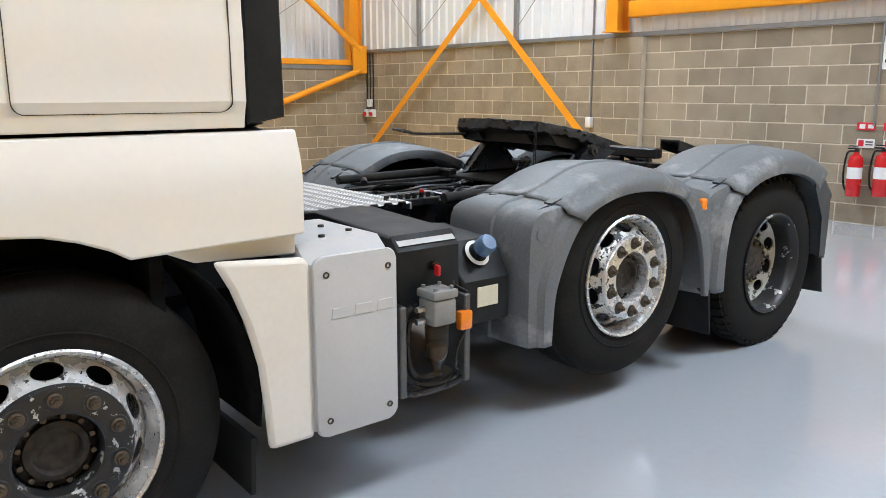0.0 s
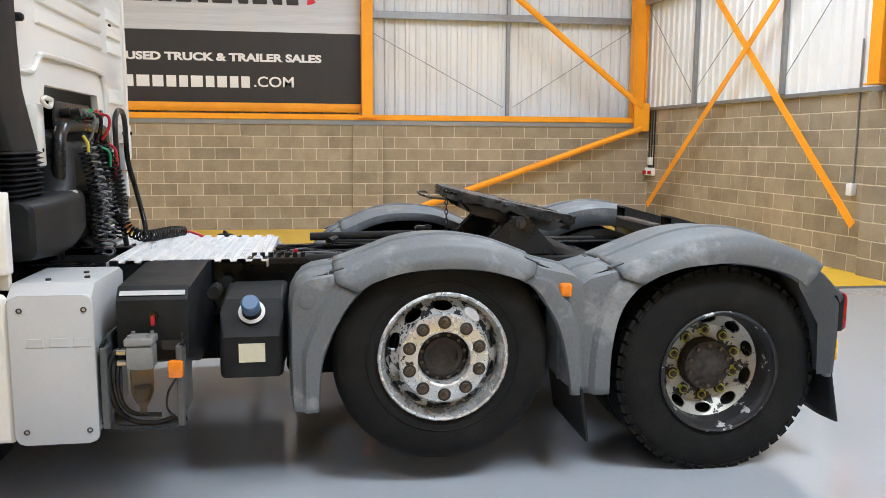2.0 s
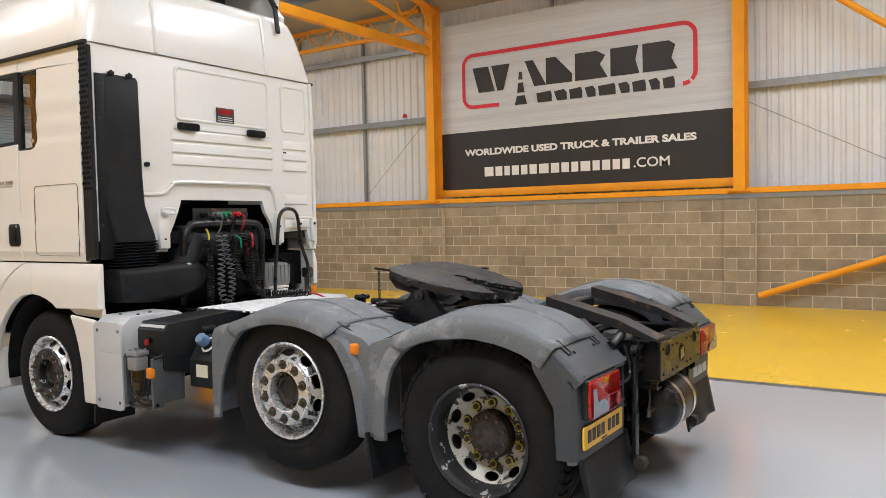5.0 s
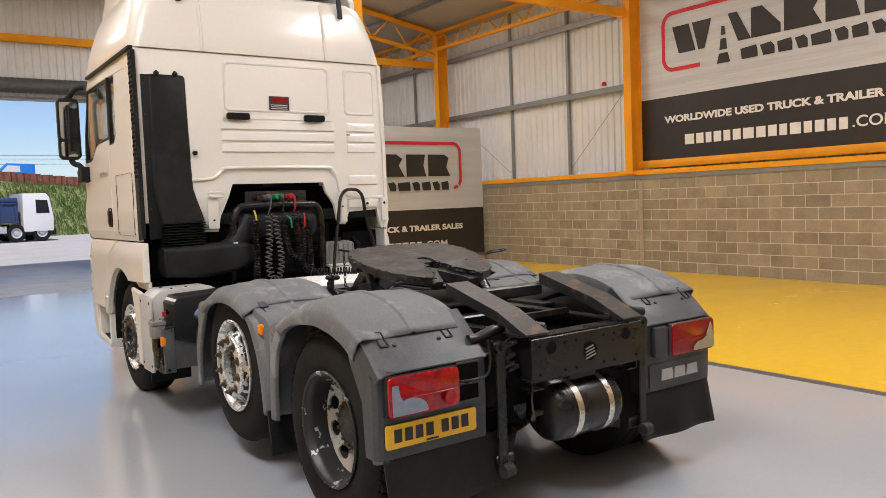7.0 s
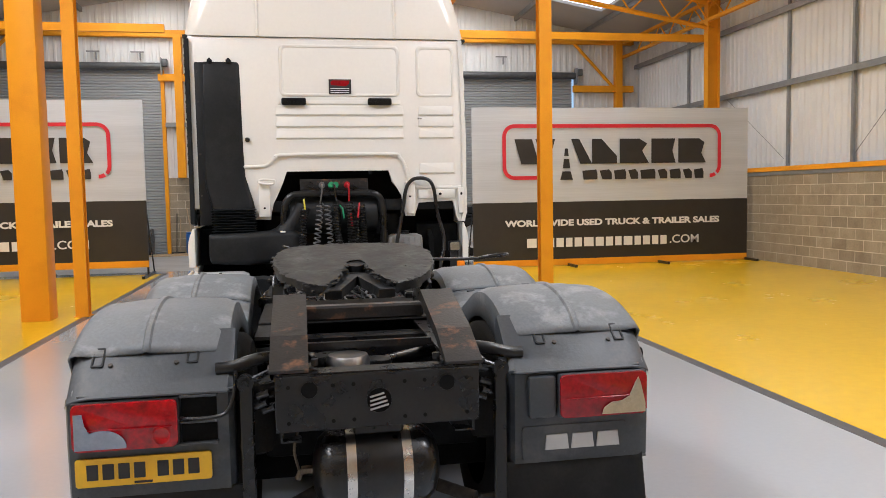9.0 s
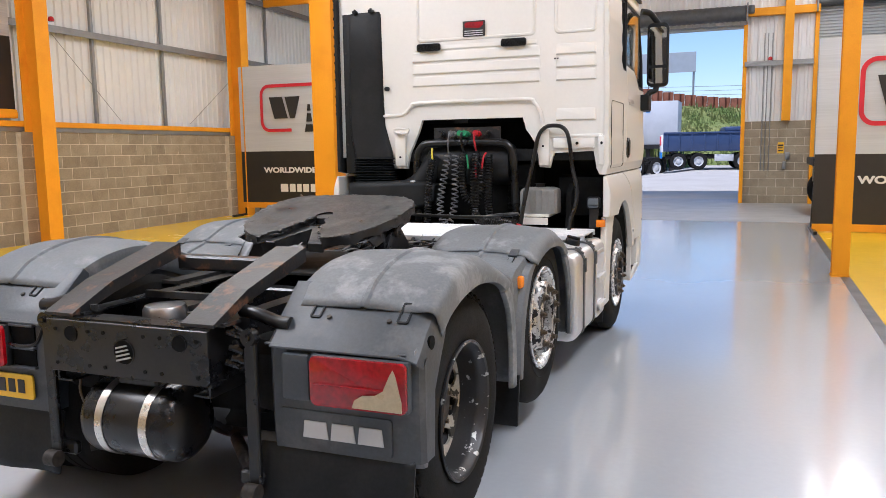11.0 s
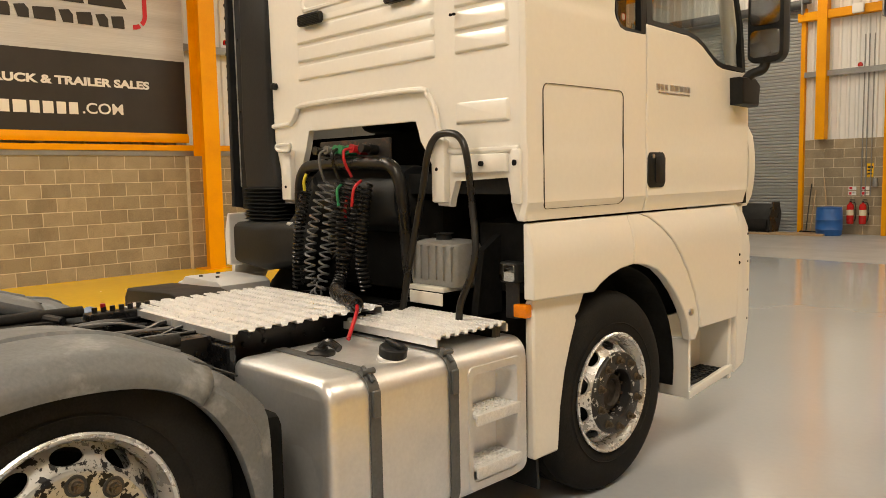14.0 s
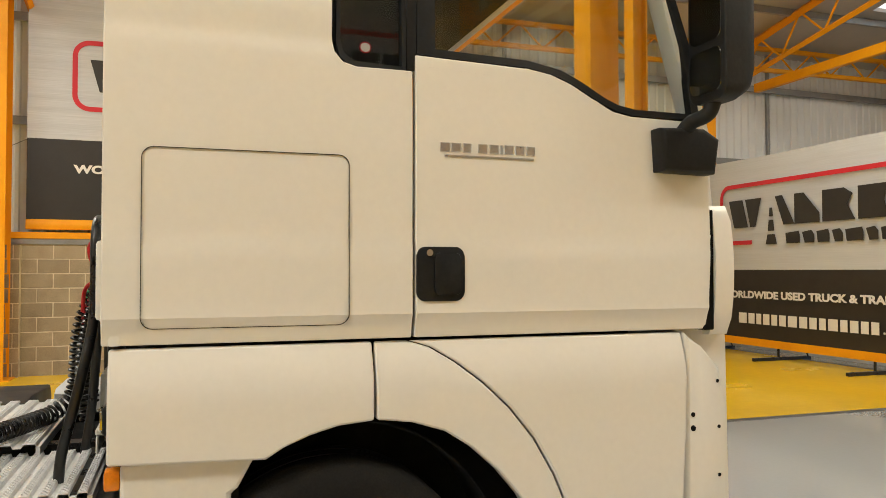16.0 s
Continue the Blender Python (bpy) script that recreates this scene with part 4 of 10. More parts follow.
def make_wheel(name, sx, x_face, y, z, kind, rim_mat, cone_mat, ring_mat, label):
    """A steel truck wheel. x_face: where the tyre's outer wall stands. kind: 'steer' (bulging disc) or 'drive' (deep dish, twin tyres)."""
    w = new(name)
    w.parent = truck
    tagged(w, label)
    w.location = (sx * x_face, y, z)
    R = 0.507 if kind == "drive" else 0.505

    def piece(pname, bm, mat, plabel="", angle=35):
        ob = new(pname, finish(bm, pname, mat, angle, pname == "wheel_disc"))
        ob.parent = w
        return tagged(ob, plabel)
    prof = [(0.292, -0.012), (0.33, 0.0), (0.385, 0.006), (0.43, 0.0), (0.468, -0.012), (0.487, -0.028), (R - 0.008, -0.042), (R, -0.060),
            (R, -0.105), (R - 0.012, -0.107), (R - 0.012, -0.115), (R, -0.117), (R, -0.180), (R - 0.012, -0.182), (R - 0.012, -0.190), (R, -0.192),
            (R, -0.245), (R - 0.008, -0.262), (0.468, -0.292), (0.40, -0.302), (0.33, -0.3), (0.292, -0.290)]
    bm = bmesh.new()
    lathe(bm, prof, (0, 0, 0), 96, "x", sx)
    if kind == "drive":
        lathe(bm, [(r, o - 0.33) for r, o in prof], (0, 0, 0), 72, "x", sx)
    piece("tyre", bm, RUBBER, "worn black tyre")
    if kind == "drive":
        bm = bmesh.new()
        for k in range(52):
            a = 2 * math.pi * k / 52
            m = Matrix.Rotation(a, 4, "X") @ Matrix.Translation((sx * -0.068, 0, R - 0.004)) @ Matrix.Rotation(radians(8), 4, "Z")
            bmesh.ops.create_cube(bm, size=1, matrix=m @ Matrix.Diagonal((0.075, 0.046, 0.018, 1)))
            m = Matrix.Rotation(a, 4, "X") @ Matrix.Translation((sx * -0.030, 0, R - 0.024)) @ Matrix.Rotation(radians(sx * -35), 4, "Y")
            bmesh.ops.create_cube(bm, size=1, matrix=m @ Matrix.Diagonal((0.026, 0.044, 0.016, 1)))
        tagged(piece("tread_lug", bm, RUBBER, "", 0), kind="stuff")
    else:
        bm = bmesh.new()
        lathe(bm, [(0.345, 0.004), (0.349, 0.0075), (0.353, 0.006)], (0, 0, 0), 72, "x", sx)
        piece("sidewall_rib", bm, RUBBER)
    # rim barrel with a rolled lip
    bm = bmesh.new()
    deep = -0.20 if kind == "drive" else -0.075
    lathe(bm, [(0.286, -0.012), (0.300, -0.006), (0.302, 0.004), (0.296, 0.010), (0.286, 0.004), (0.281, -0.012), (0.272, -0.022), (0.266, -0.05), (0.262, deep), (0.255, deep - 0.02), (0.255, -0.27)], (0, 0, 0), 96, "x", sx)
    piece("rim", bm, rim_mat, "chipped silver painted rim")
    bm = bmesh.new()
    if kind == "drive":
        disc_with_holes(bm, sx, ((0.262, -0.125), (0.200, -0.175)), 10, 0.30, 0.36)
        piece("wheel_disc", bm, cone_mat, "silver disc with oval hand holes")
        bm = bmesh.new()
        lathe(bm, [(0.200, -0.175), (0.192, -0.178), (0.135, -0.178), (0.128, -0.186), (0.128, -0.25)], (0, 0, 0), 80, "x", sx)
        face = -0.178
    else:
        disc_with_holes(bm, sx, ((0.262, -0.062), (0.207, 0.012)), 10, 0.30, 0.36)
        piece("wheel_disc", bm, cone_mat, "silver disc with oval hand holes")
        bm = bmesh.new()
        lathe(bm, [(0.207, 0.012), (0.206, 0.022), (0.201, 0.029), (0.195, 0.031), (0.128, 0.031), (0.121, 0.026), (0.118, -0.045)], (0, 0, 0), 80, "x", sx)
        face = 0.031
    piece("nut_ring", bm, ring_mat, "flat ring carrying the wheel nuts")
    bm = bmesh.new()
    if kind == "drive":
        lathe(bm, [(0.127, -0.20), (0.127, -0.13), (0.120, -0.120), (0.095, -0.116), (0.075, -0.105), (0.045, -0.100), (0.001, -0.100)], (0, 0, 0), 48, "x", sx)
        bolts, bolt_r, bolt_x, bolt_size = 10, 0.103, (-0.12, -0.104), 0.011
    else:
        lathe(bm, [(0.118, -0.05), (0.113, -0.035), (0.092, -0.028), (0.088, -0.012), (0.070, -0.006), (0.064, -0.030), (0.001, -0.034)], (0, 0, 0), 48, "x", sx)
        bolts, bolt_r, bolt_x, bolt_size = 12, 0.101, (-0.04, -0.012), 0.0085
    piece("hub", bm, HUB_DIRT, "grimy rusted hub")
    bm = bmesh.new()
    rod(bm, (sx * bolt_x[0], 0, 0), (sx * bolt_x[1], 0, 0), bolt_size, seg=6)
    bolt = finish(bm, "hub_bolt", NUT, 30)
    for k in range(bolts):
        a = 2 * math.pi * (k + 0.5) / bolts
        ob = new("hub_bolt", bolt)
        ob.parent = w
        ob.location = (0, bolt_r * math.cos(a), bolt_r * math.sin(a))
    # Flat dark ring: the shade of the recess round a nut, as colour.
    bm = bmesh.new()
    lathe(bm, [(0.0155, 0.0008), (0.029, 0.0008), (0.031, -0.002)], (0, 0, 0), 22, "x", sx)
    seat = finish(bm, "nut_shade_ring", GREASE, 30)
    bm = bmesh.new()
    rod(bm, (sx * 0.0, 0, 0), (sx * 0.024, 0, 0), 0.0155, seg=6)
    lathe(bm, [(0.0155, 0.0), (0.021, 0.0), (0.021, 0.006), (0.0155, 0.009)], (0, 0, 0), 20, "x", sx)
    rod(bm, (sx * 0.024, 0, 0), (sx * 0.034, 0, 0), 0.009, seg=10)
    nut = finish(bm, "wheel_nut", NUT, 30)
    bm = bmesh.new()
    box(bm, *sorted((sx * 0.008, sx * 0.013)), -0.012, 0.012, 0.012, 0.034, 0.002, 1)
    lathe(bm, [(0.016, 0.006), (0.023, 0.006), (0.023, 0.013), (0.016, 0.013)], (0, 0, 0), 20, "x", sx, closed=True)
    tag = finish(bm, "nut_marker", NUT_YELLOW, 30)
    for k in range(10):
        a = 2 * math.pi * (k + 0.5) / 10
        ob = new("nut_shade_ring", seat)
        ob.parent = w
        ob.location = (sx * (face + 0.001), 0.1675 * math.cos(a), 0.1675 * math.sin(a))
        ob = new("wheel_nut", nut)
        ob.parent = w
        ob.location = (sx * face, 0.1675 * math.cos(a), 0.1675 * math.sin(a))
        if kind == "drive":
            ob = new("nut_marker", tag)
            ob.parent = w
            ob.matrix_basis = Matrix.Translation((sx * face, 0.1675 * math.cos(a), 0.1675 * math.sin(a))) @ Matrix.Rotation(random.uniform(0, 6.28), 4, "X")
    bm = bmesh.new()
    lathe(bm, [(0.20, -0.28), (0.20, -0.20), (0.05, -0.19)], (0, 0, 0), 40, "x", sx)
    piece("brake_drum", bm, VOID_BLACK)
    return w


for sx in (-1, 1):
    make_wheel("front_wheel", sx, 1.175, FRONT_Y, 0.500, "steer", RIM, RIM, RIM_BLACK, "front wheel with badly chipped silver rim")
    make_wheel("lift_axle_wheel", sx, 1.148, MID_Y, 0.625, "steer", *((RIM, RIM_WORN, RIM) if sx < 0 else (RIM, RIM_WORN, RIM_WORN)), "raised middle wheel with chipped silver rim")
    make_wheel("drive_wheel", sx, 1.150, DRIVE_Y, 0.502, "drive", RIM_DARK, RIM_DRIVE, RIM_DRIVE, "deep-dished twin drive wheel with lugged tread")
for y, z, r in ((FRONT_Y, 0.47, 0.06), (MID_Y, 0.64, 0.07), (DRIVE_Y, 0.50, 0.09)):
    bm = bmesh.new()
    rod(bm, (-0.98, y, z), (0.98, y, z), r, seg=20)
    if y == DRIVE_Y:
        bmesh.ops.create_uvsphere(bm, u_segments=24, v_segments=14, radius=0.25, matrix=Matrix.Translation((0, y, z)) @ Matrix.Diagonal((0.9, 1.0, 1.0, 1)))
    part("axle", bm, BLACK_STEEL, truck)

# ---- chassis ----
for sx in (-1, 1):
    bm = bmesh.new()
    a, b = sx * 0.385, sx * 0.375
    box(bm, *sorted((a, b)), -0.69, 5.2, 0.69, 0.96)
    rail = part("chassis_rail", bm, BLACK_STEEL, truck, "black steel channel rail", angle=0)
    for z in (0.69, 0.952):
        bm = bmesh.new()
        box(bm, *sorted((a - sx * 0.010, sx * 0.305)), -0.69, 5.2, z, z + 0.008)
        part("flange", bm, BLACK_STEEL, rail, angle=0)
    bm = bmesh.new()
    for k in range(34):
        y = -0.6 + 0.105 * k
        for z in (0.75, 0.90):
            if (k * 7 + int(z * 10)) % 3:
                rod(bm, (sx * 0.383, y, z), (sx * 0.399, y, z), 0.012, seg=6)
    tagged(part("rail_bolt", bm, BLACK_STEEL, truck), kind="stuff")
for y, z0, z1 in ((0.32, 0.72, 0.93), (1.05, 0.72, 0.90), (1.95, 0.72, 0.92)):
    bm = bmesh.new()
    box(bm, -0.375, 0.375, y - 0.05, y + 0.05, z0, z1, 0.01, 1)
    part("cross_member", bm, BLACK_STEEL, truck)
bm = bmesh.new()
pts = [(-0.385, 0.74), (0.385, 0.74), (0.40, 0.76), (0.40, 0.955), (-0.40, 0.955), (-0.40, 0.76)]
prism(bm, pts, "y", -0.715, -0.695, 0.003, 1)
box(bm, -0.40, 0.40, -0.70, -0.60, 0.95, 0.962)
box(bm, -0.40, 0.40, -0.70, -0.62, 0.735, 0.747)
part("rear_cross_member", bm, BLACK_STEEL, truck, "glossy black end plate with punched holes")
for x, z, r in ((-0.27, 0.90, 0.034), (0.27, 0.90, 0.034), (0.0, 0.845, 0.052)):
    bm = bmesh.new()
    lathe(bm, [(r, -0.7165), (r, -0.719), (r * 0.93, -0.719), (r * 0.93, -0.716)], (x, 0, z), 28, "y", 1, closed=True)
    part("hole_rim", bm, BLACK_STEEL, truck)
    # Near-black disc laid on the plate as the hole's shade.
    bm = bmesh.new()
    rod(bm, (x, -0.7162, z), (x, -0.7175, z), r * 0.92, seg=28)
    part("hole_shade_disc", bm, VOID_BLACK, truck)
# Bright steel bars over the middle disc, for pale lines in the hole.
bm = bmesh.new()
for k in range(4):
    box(bm, -0.038, 0.038 - 0.006 * k, -0.722, -0.718, 0.815 + 0.016 * k, 0.822 + 0.016 * k, turn=Matrix.Rotation(radians(-14), 4, "Y"))
part("hole_bars", bm, STEEL, truck)
# Near-black dots paint the dark of the small punched holes.
bm = bmesh.new()
for x in (-0.35, -0.18, -0.10, 0.10, 0.18, 0.35):
    for z in (0.775, 0.915):
        rod(bm, (x, -0.714, z), (x, -0.719, z), 0.008, seg=10)
tagged(part("hole_shade_dot", bm, VOID_BLACK, truck), kind="stuff")

for sx in (-1, 1):
    # lead-on ramp of folded plate, bent down at its tail
    bm = bmesh.new()
    x0, x1 = sorted((sx * 0.27, sx * 0.42))
    line = [(-0.04, 1.190), (-0.48, 1.075), (-0.70, 0.978)]
    for (ya, za), (yb, zb) in zip(line, line[1:]):
        q = [(x0, ya, za), (x1, ya, za), (x1, yb, zb), (x0, yb, zb)]
        lo, hi = [bm.verts.new(Vector(v) - Vector((0, 0, 0.012))) for v in q], [bm.verts.new(v) for v in q]
        bm.faces.new(lo[::-1]), bm.faces.new(hi)
        for k in range(4):
            bm.faces.new((lo[k], lo[(k + 1) % 4], hi[(k + 1) % 4], hi[k]))
    part("ramp_top", bm, RUSTY, truck, "worn black ramp plate with rust")
    for x in (x0, x1 - 0.008):
        bm = bmesh.new()
        prism(bm, [(-0.04, 1.180), (-0.48, 1.065), (-0.69, 0.970), (-0.66, 0.962), (-0.47, 1.025), (-0.04, 1.125)], "x", x, x + 0.008)
        part("ramp_side", bm, RUSTY, truck, angle=0)
    bm = bmesh.new()
    box(bm, x0 - 0.01, x1 + 0.02, -0.66, -0.56, 0.963, 0.975)
    rod(bm, ((x0 + x1) / 2 + sx * -0.10, -0.61, 0.975), ((x0 + x1) / 2 + sx * -0.10, -0.61, 1.0), 0.016, seg=6)
    part("ramp_foot", bm, RUSTY, truck)
bm = bmesh.new()
box(bm, -0.28, 0.28, -0.06, 0.02, 1.06, 1.13, 0.01, 1)
box(bm, -0.28, 0.28, -0.28, -0.25, 0.97, 1.0)
part("ramp_tie", bm, RUSTY, truck)
for k, x in enumerate((-0.16, -0.05)):
    bm = bmesh.new()
    lathe(bm, [(0.001, 0.0), (0.085, 0.0), (0.095, -0.02), (0.095, -0.09), (0.07, -0.10)], (x - 0.05 * k, -0.20 - 0.16 * k, 0.93 + 0.03 * k), 28, "z")
    part("brake_chamber", bm, STEEL if k else BLACK_STEEL, truck, "dusty round diaphragm chamber")
bm = bmesh.new()
sweep(bm, smooth_line([(-0.34, 0.15, 0.86), (-0.1, -0.1, 0.86), (0.03, -0.22, 0.88), (0.14, -0.1, 0.87), (0.34, 0.12, 0.86)], 5), 0.034, 12)
lathe(bm, [(0.001, 0.04), (0.07, 0.03), (0.08, -0.03), (0.05, -0.05)], (0.03, -0.24, 0.88), 24, "z")
part("axle_link", bm, BLACK_STEEL, truck)

# ---- fifth wheel ----
def fifth_wheel():
    coupling = new("fifth_wheel")
    coupling.parent = truck
    tagged(coupling, "black fifth-wheel coupling tilted back and thick with grease")
    m = Matrix.Translation((0.02, 0.85, 1.262)) @ Matrix.Rotation(radians(12.5), 4, "X")
    # jaw throat opens wide at the back
    out = [(-0.20, -0.42), (-0.31, -0.36), (-0.41, -0.22), (-0.46, -0.05), (-0.47, 0.12), (-0.43, 0.27), (-0.33, 0.35), (-0.15, 0.375), (0.15, 0.375), (0.33, 0.35), (0.43, 0.27), (0.47, 0.12), (0.46, -0.05), (0.41, -0.22), (0.31, -0.36), (0.20, -0.42), (0.12, -0.30), (0.062, -0.10), (0.055, 0.0), (0.03, 0.035), (-0.03, 0.035), (-0.055, 0.0), (-0.062, -0.10), (-0.12, -0.30)]
    bm = bmesh.new()
    # uneven edge: resample the outline
    fine = []
    rng = random.Random(5)
    for k in range(len(out)):
        a, b = Vector(out[k]), Vector(out[(k + 1) % len(out)])
        n = max(int((b - a).length / 0.03), 1)
        for i in range(n):
            q = a.lerp(b, i / n)
            wob = 0.010 * noise.noise(Vector((q.x * 9, q.y * 9, 0.3))) + rng.uniform(-0.004, 0.004)
            fine.append((q.x + wob, q.y + wob))
    prism(bm, fine, "z", -0.055, 0.0, 0.012, 2)
    for v in bm.verts:
        v.co.z += 0.004 * noise.noise(v.co * 14) + (0.022 * noise.noise(v.co * 30) if v.co.z < -0.01 else 0)
    bm.transform(m)
    ob = part("top_plate", bm, GREASE, coupling, "grease-caked steel plate with a slotted throat")
    ob.matrix_parent_inverse = Matrix()
    bm = bmesh.new()
    for k, (x, y) in enumerate(fine):
        for j in range(2):
            r = rng.uniform(0.007, 0.019)
            at = m @ Matrix.Translation((x * rng.uniform(0.93, 0.995), y * rng.uniform(0.93, 0.995), rng.choice((-0.004, -0.018, -0.040)))) @ Matrix.Rotation(rng.uniform(0, 3), 4, "Z") @ Matrix.Diagonal((1.7, 1.0, 0.55, 1))
            bmesh.ops.create_icosphere(bm, subdivisions=1, radius=r, matrix=at)
    tagged(part("grease_crust", bm, GREASE, coupling, "caked black grease"), kind="stuff").matrix_parent_inverse = Matrix()
    bm = bmesh.new()
    prism(bm, [(-0.19, -0.40), (-0.06, -0.12), (0.06, -0.12), (0.19, -0.40), (0.10, -0.40), (0.0, -0.16), (-0.10, -0.40)], "z", -0.09, -0.035, 0.006, 1)
    rod(bm, (0, -0.02, -0.08), (0, -0.02, -0.01), 0.05, seg=18)
    bm.transform(m)
    part("jaw", bm, GREASE, coupling).matrix_parent_inverse = Matrix()
    for x in (-0.40, -0.22, 0.22, 0.40):
        bm = bmesh.new()
        prism(bm, [(-0.30, -0.05), (0.30, -0.05), (0.22, -0.11), (-0.22, -0.11)], "x", x - 0.008, x + 0.008)
        bm.transform(m)
        part("web", bm, GREASE, coupling, angle=0).matrix_parent_inverse = Matrix()
    for y in (0.20, -0.10):
        bm = bmesh.new()
        box(bm, -0.40, 0.40, y, y + 0.015, -0.11, -0.04)
        bm.transform(m)
        part("cross_web", bm, GREASE, coupling, angle=0).matrix_parent_inverse = Matrix()
    for sx in (-1, 1):
        bm = bmesh.new()
        prism(bm, [(0.58, 0.985), (0.64, 1.00), (0.76, 1.14), (0.80, 1.20), (0.90, 1.20), (0.94, 1.14), (1.08, 1.00), (1.14, 0.985)], "x", sx * 0.42 - 0.035, sx * 0.42 + 0.035, 0.01, 1)
        part("pedestal", bm, BLACK_STEEL, coupling).matrix_parent_inverse = Matrix()
        bm = bmesh.new()
        rod(bm, (sx * 0.38, 0.85, 1.165), (sx * 0.47, 0.85, 1.165), 0.03, seg=16)
        rod(bm, (sx * 0.40, 0.85, 1.165), (sx * 0.485, 0.85, 1.165), 0.014, seg=6)
        part("pivot_bolt", bm, HUB_DIRT, coupling).matrix_parent_inverse = Matrix()
    bm = bmesh.new()
    box(bm, -0.52, 0.52, 0.45, 1.25, 0.968, 0.985, 0.003, 1)
    part("mounting_plate", bm, DUSTY_STEEL, coupling).matrix_parent_inverse = Matrix()
    for x in (-0.47, 0.47):
        bm = bmesh.new()
        box(bm, x - 0.05, x + 0.05, 0.1, 1.9, 0.955, 0.972)
        part("sub_rail", bm, DUSTY_STEEL, coupling, angle=0).matrix_parent_inverse = Matrix()
    # release lever with loop, and its chain
    bm = bmesh.new()
    sweep(bm, [(0.36, 1.12, 1.24), (0.70, 1.19, 1.225), (0.86, 1.20, 1.225)], 0.010, 8)
    sweep(bm, smooth_line([(0.84, 1.20, 1.225), (0.90, 1.235, 1.235), (1.02, 1.235, 1.245), (1.04, 1.20, 1.245), (1.0, 1.17, 1.24), (0.88, 1.175, 1.23), (0.84, 1.20, 1.225)], 5), 0.008, 8)
    part("release_handle", bm, BLACK_STEEL, coupling, "black looped release handle").matrix_parent_inverse = Matrix()
    bm = bmesh.new()
    sweep(bm, [(-0.30, 1.16, 1.31), (-0.40, 1.26, 1.335)], 0.008, 8)
    for k in range(9):
        z = 1.30 - 0.026 * k
        a = radians(90 * (k % 2))
        ring = [Vector((-0.37 + 0.008 * math.cos(b) * math.cos(a), 1.245 + 0.008 * math.cos(b) * math.sin(a), z + 0.017 * math.sin(b))) for b in (2 * math.pi * i / 10 for i in range(11))]
        sweep(bm, ring, 0.003, 5)
    part("safety_chain", bm, BLACK_STEEL, coupling).matrix_parent_inverse = Matrix()
    bm = bmesh.new()
    prism(bm, [(1.16, 0.985), (1.40, 0.985), (1.43, 1.09), (1.36, 1.16), (1.33, 1.15), (1.34, 1.06)], "x", -0.42, -0.41)
    box(bm, -0.44, -0.36, 1.33, 1.42, 1.12, 1.15, 0.01, 1)
    part("lead_bracket", bm, BLACK_STEEL, coupling).matrix_parent_inverse = Matrix()


fifth_wheel()

# cables, pipes and hoses along the frame
rng = random.Random(11)
for k in range(11):
    bm = bmesh.new()
    x = -0.30 + 0.055 * k
    sweep(bm, smooth_line([(x + rng.uniform(-0.05, 0.05), 1.30 + 0.18 * i, 0.93 + rng.uniform(-0.01, 0.045)) for i in range(7)], 4), rng.uniform(0.006, 0.012), 6)
    part("cable", bm, BLACK_STEEL if k % 3 else GREY_HOSE, truck)
for sx in (-1, 1):
    bm = bmesh.new()
    rod(bm, (sx * 0.50, 1.25, 1.0), (sx * 0.50, 2.0, 0.99), 0.026, seg=14)
    part("damper_tube", bm, DUSTY_STEEL, truck)
    bm = bmesh.new()
    box(bm, sx * 0.46 - 0.1, sx * 0.46 + 0.1, 1.20, 1.26, 0.96, 1.02, 0.01, 1)
    part("bracket", bm, BLACK_STEEL, truck)
    for y0 in (0.35, -0.36):
        bm = bmesh.new()
        lathe(bm, [(0.05, -0.16), (0.115, -0.13), (0.135, -0.06), (0.125, 0.02), (0.115, 0.06), (0.13, 0.10), (0.10, 0.15), (0.04, 0.16)], (sx * 0.50, y0, 0.72), 28, "z")
        part("air_spring", bm, RUBBER, truck, "black rubber air spring")
    bm = bmesh.new()
    sweep(bm, smooth_line([(sx * 0.40, 1.88, 0.97), (sx * 0.52, 1.80, 0.98), (sx * 0.55, 1.70, 0.93), (sx * 0.55, 1.66, 0.82)], 6), 0.022, 10)
    part("breather_pipe", bm, BLACK_STEEL, truck)
bm = bmesh.new()
box(bm, -0.44, -0.34, 1.98, 2.32, 0.955, 0.99, 0.004, 1)
for k in range(7):
    rod(bm, (-0.40, 2.02 + 0.042 * k, 0.98), (-0.40, 2.02 + 0.042 * k, 1.015), 0.013, seg=10)
part("valve_block", bm, BLACK_STEEL, truck)
bm = bmesh.new()
rod(bm, (-0.40, 2.06, 1.012), (-0.40, 2.06, 1.03), 0.012, seg=10)
part("red_fitting", bm, RED_HOSE, truck)

# ---- mudguards ----
before_guards = set(bpy.data.meshes)


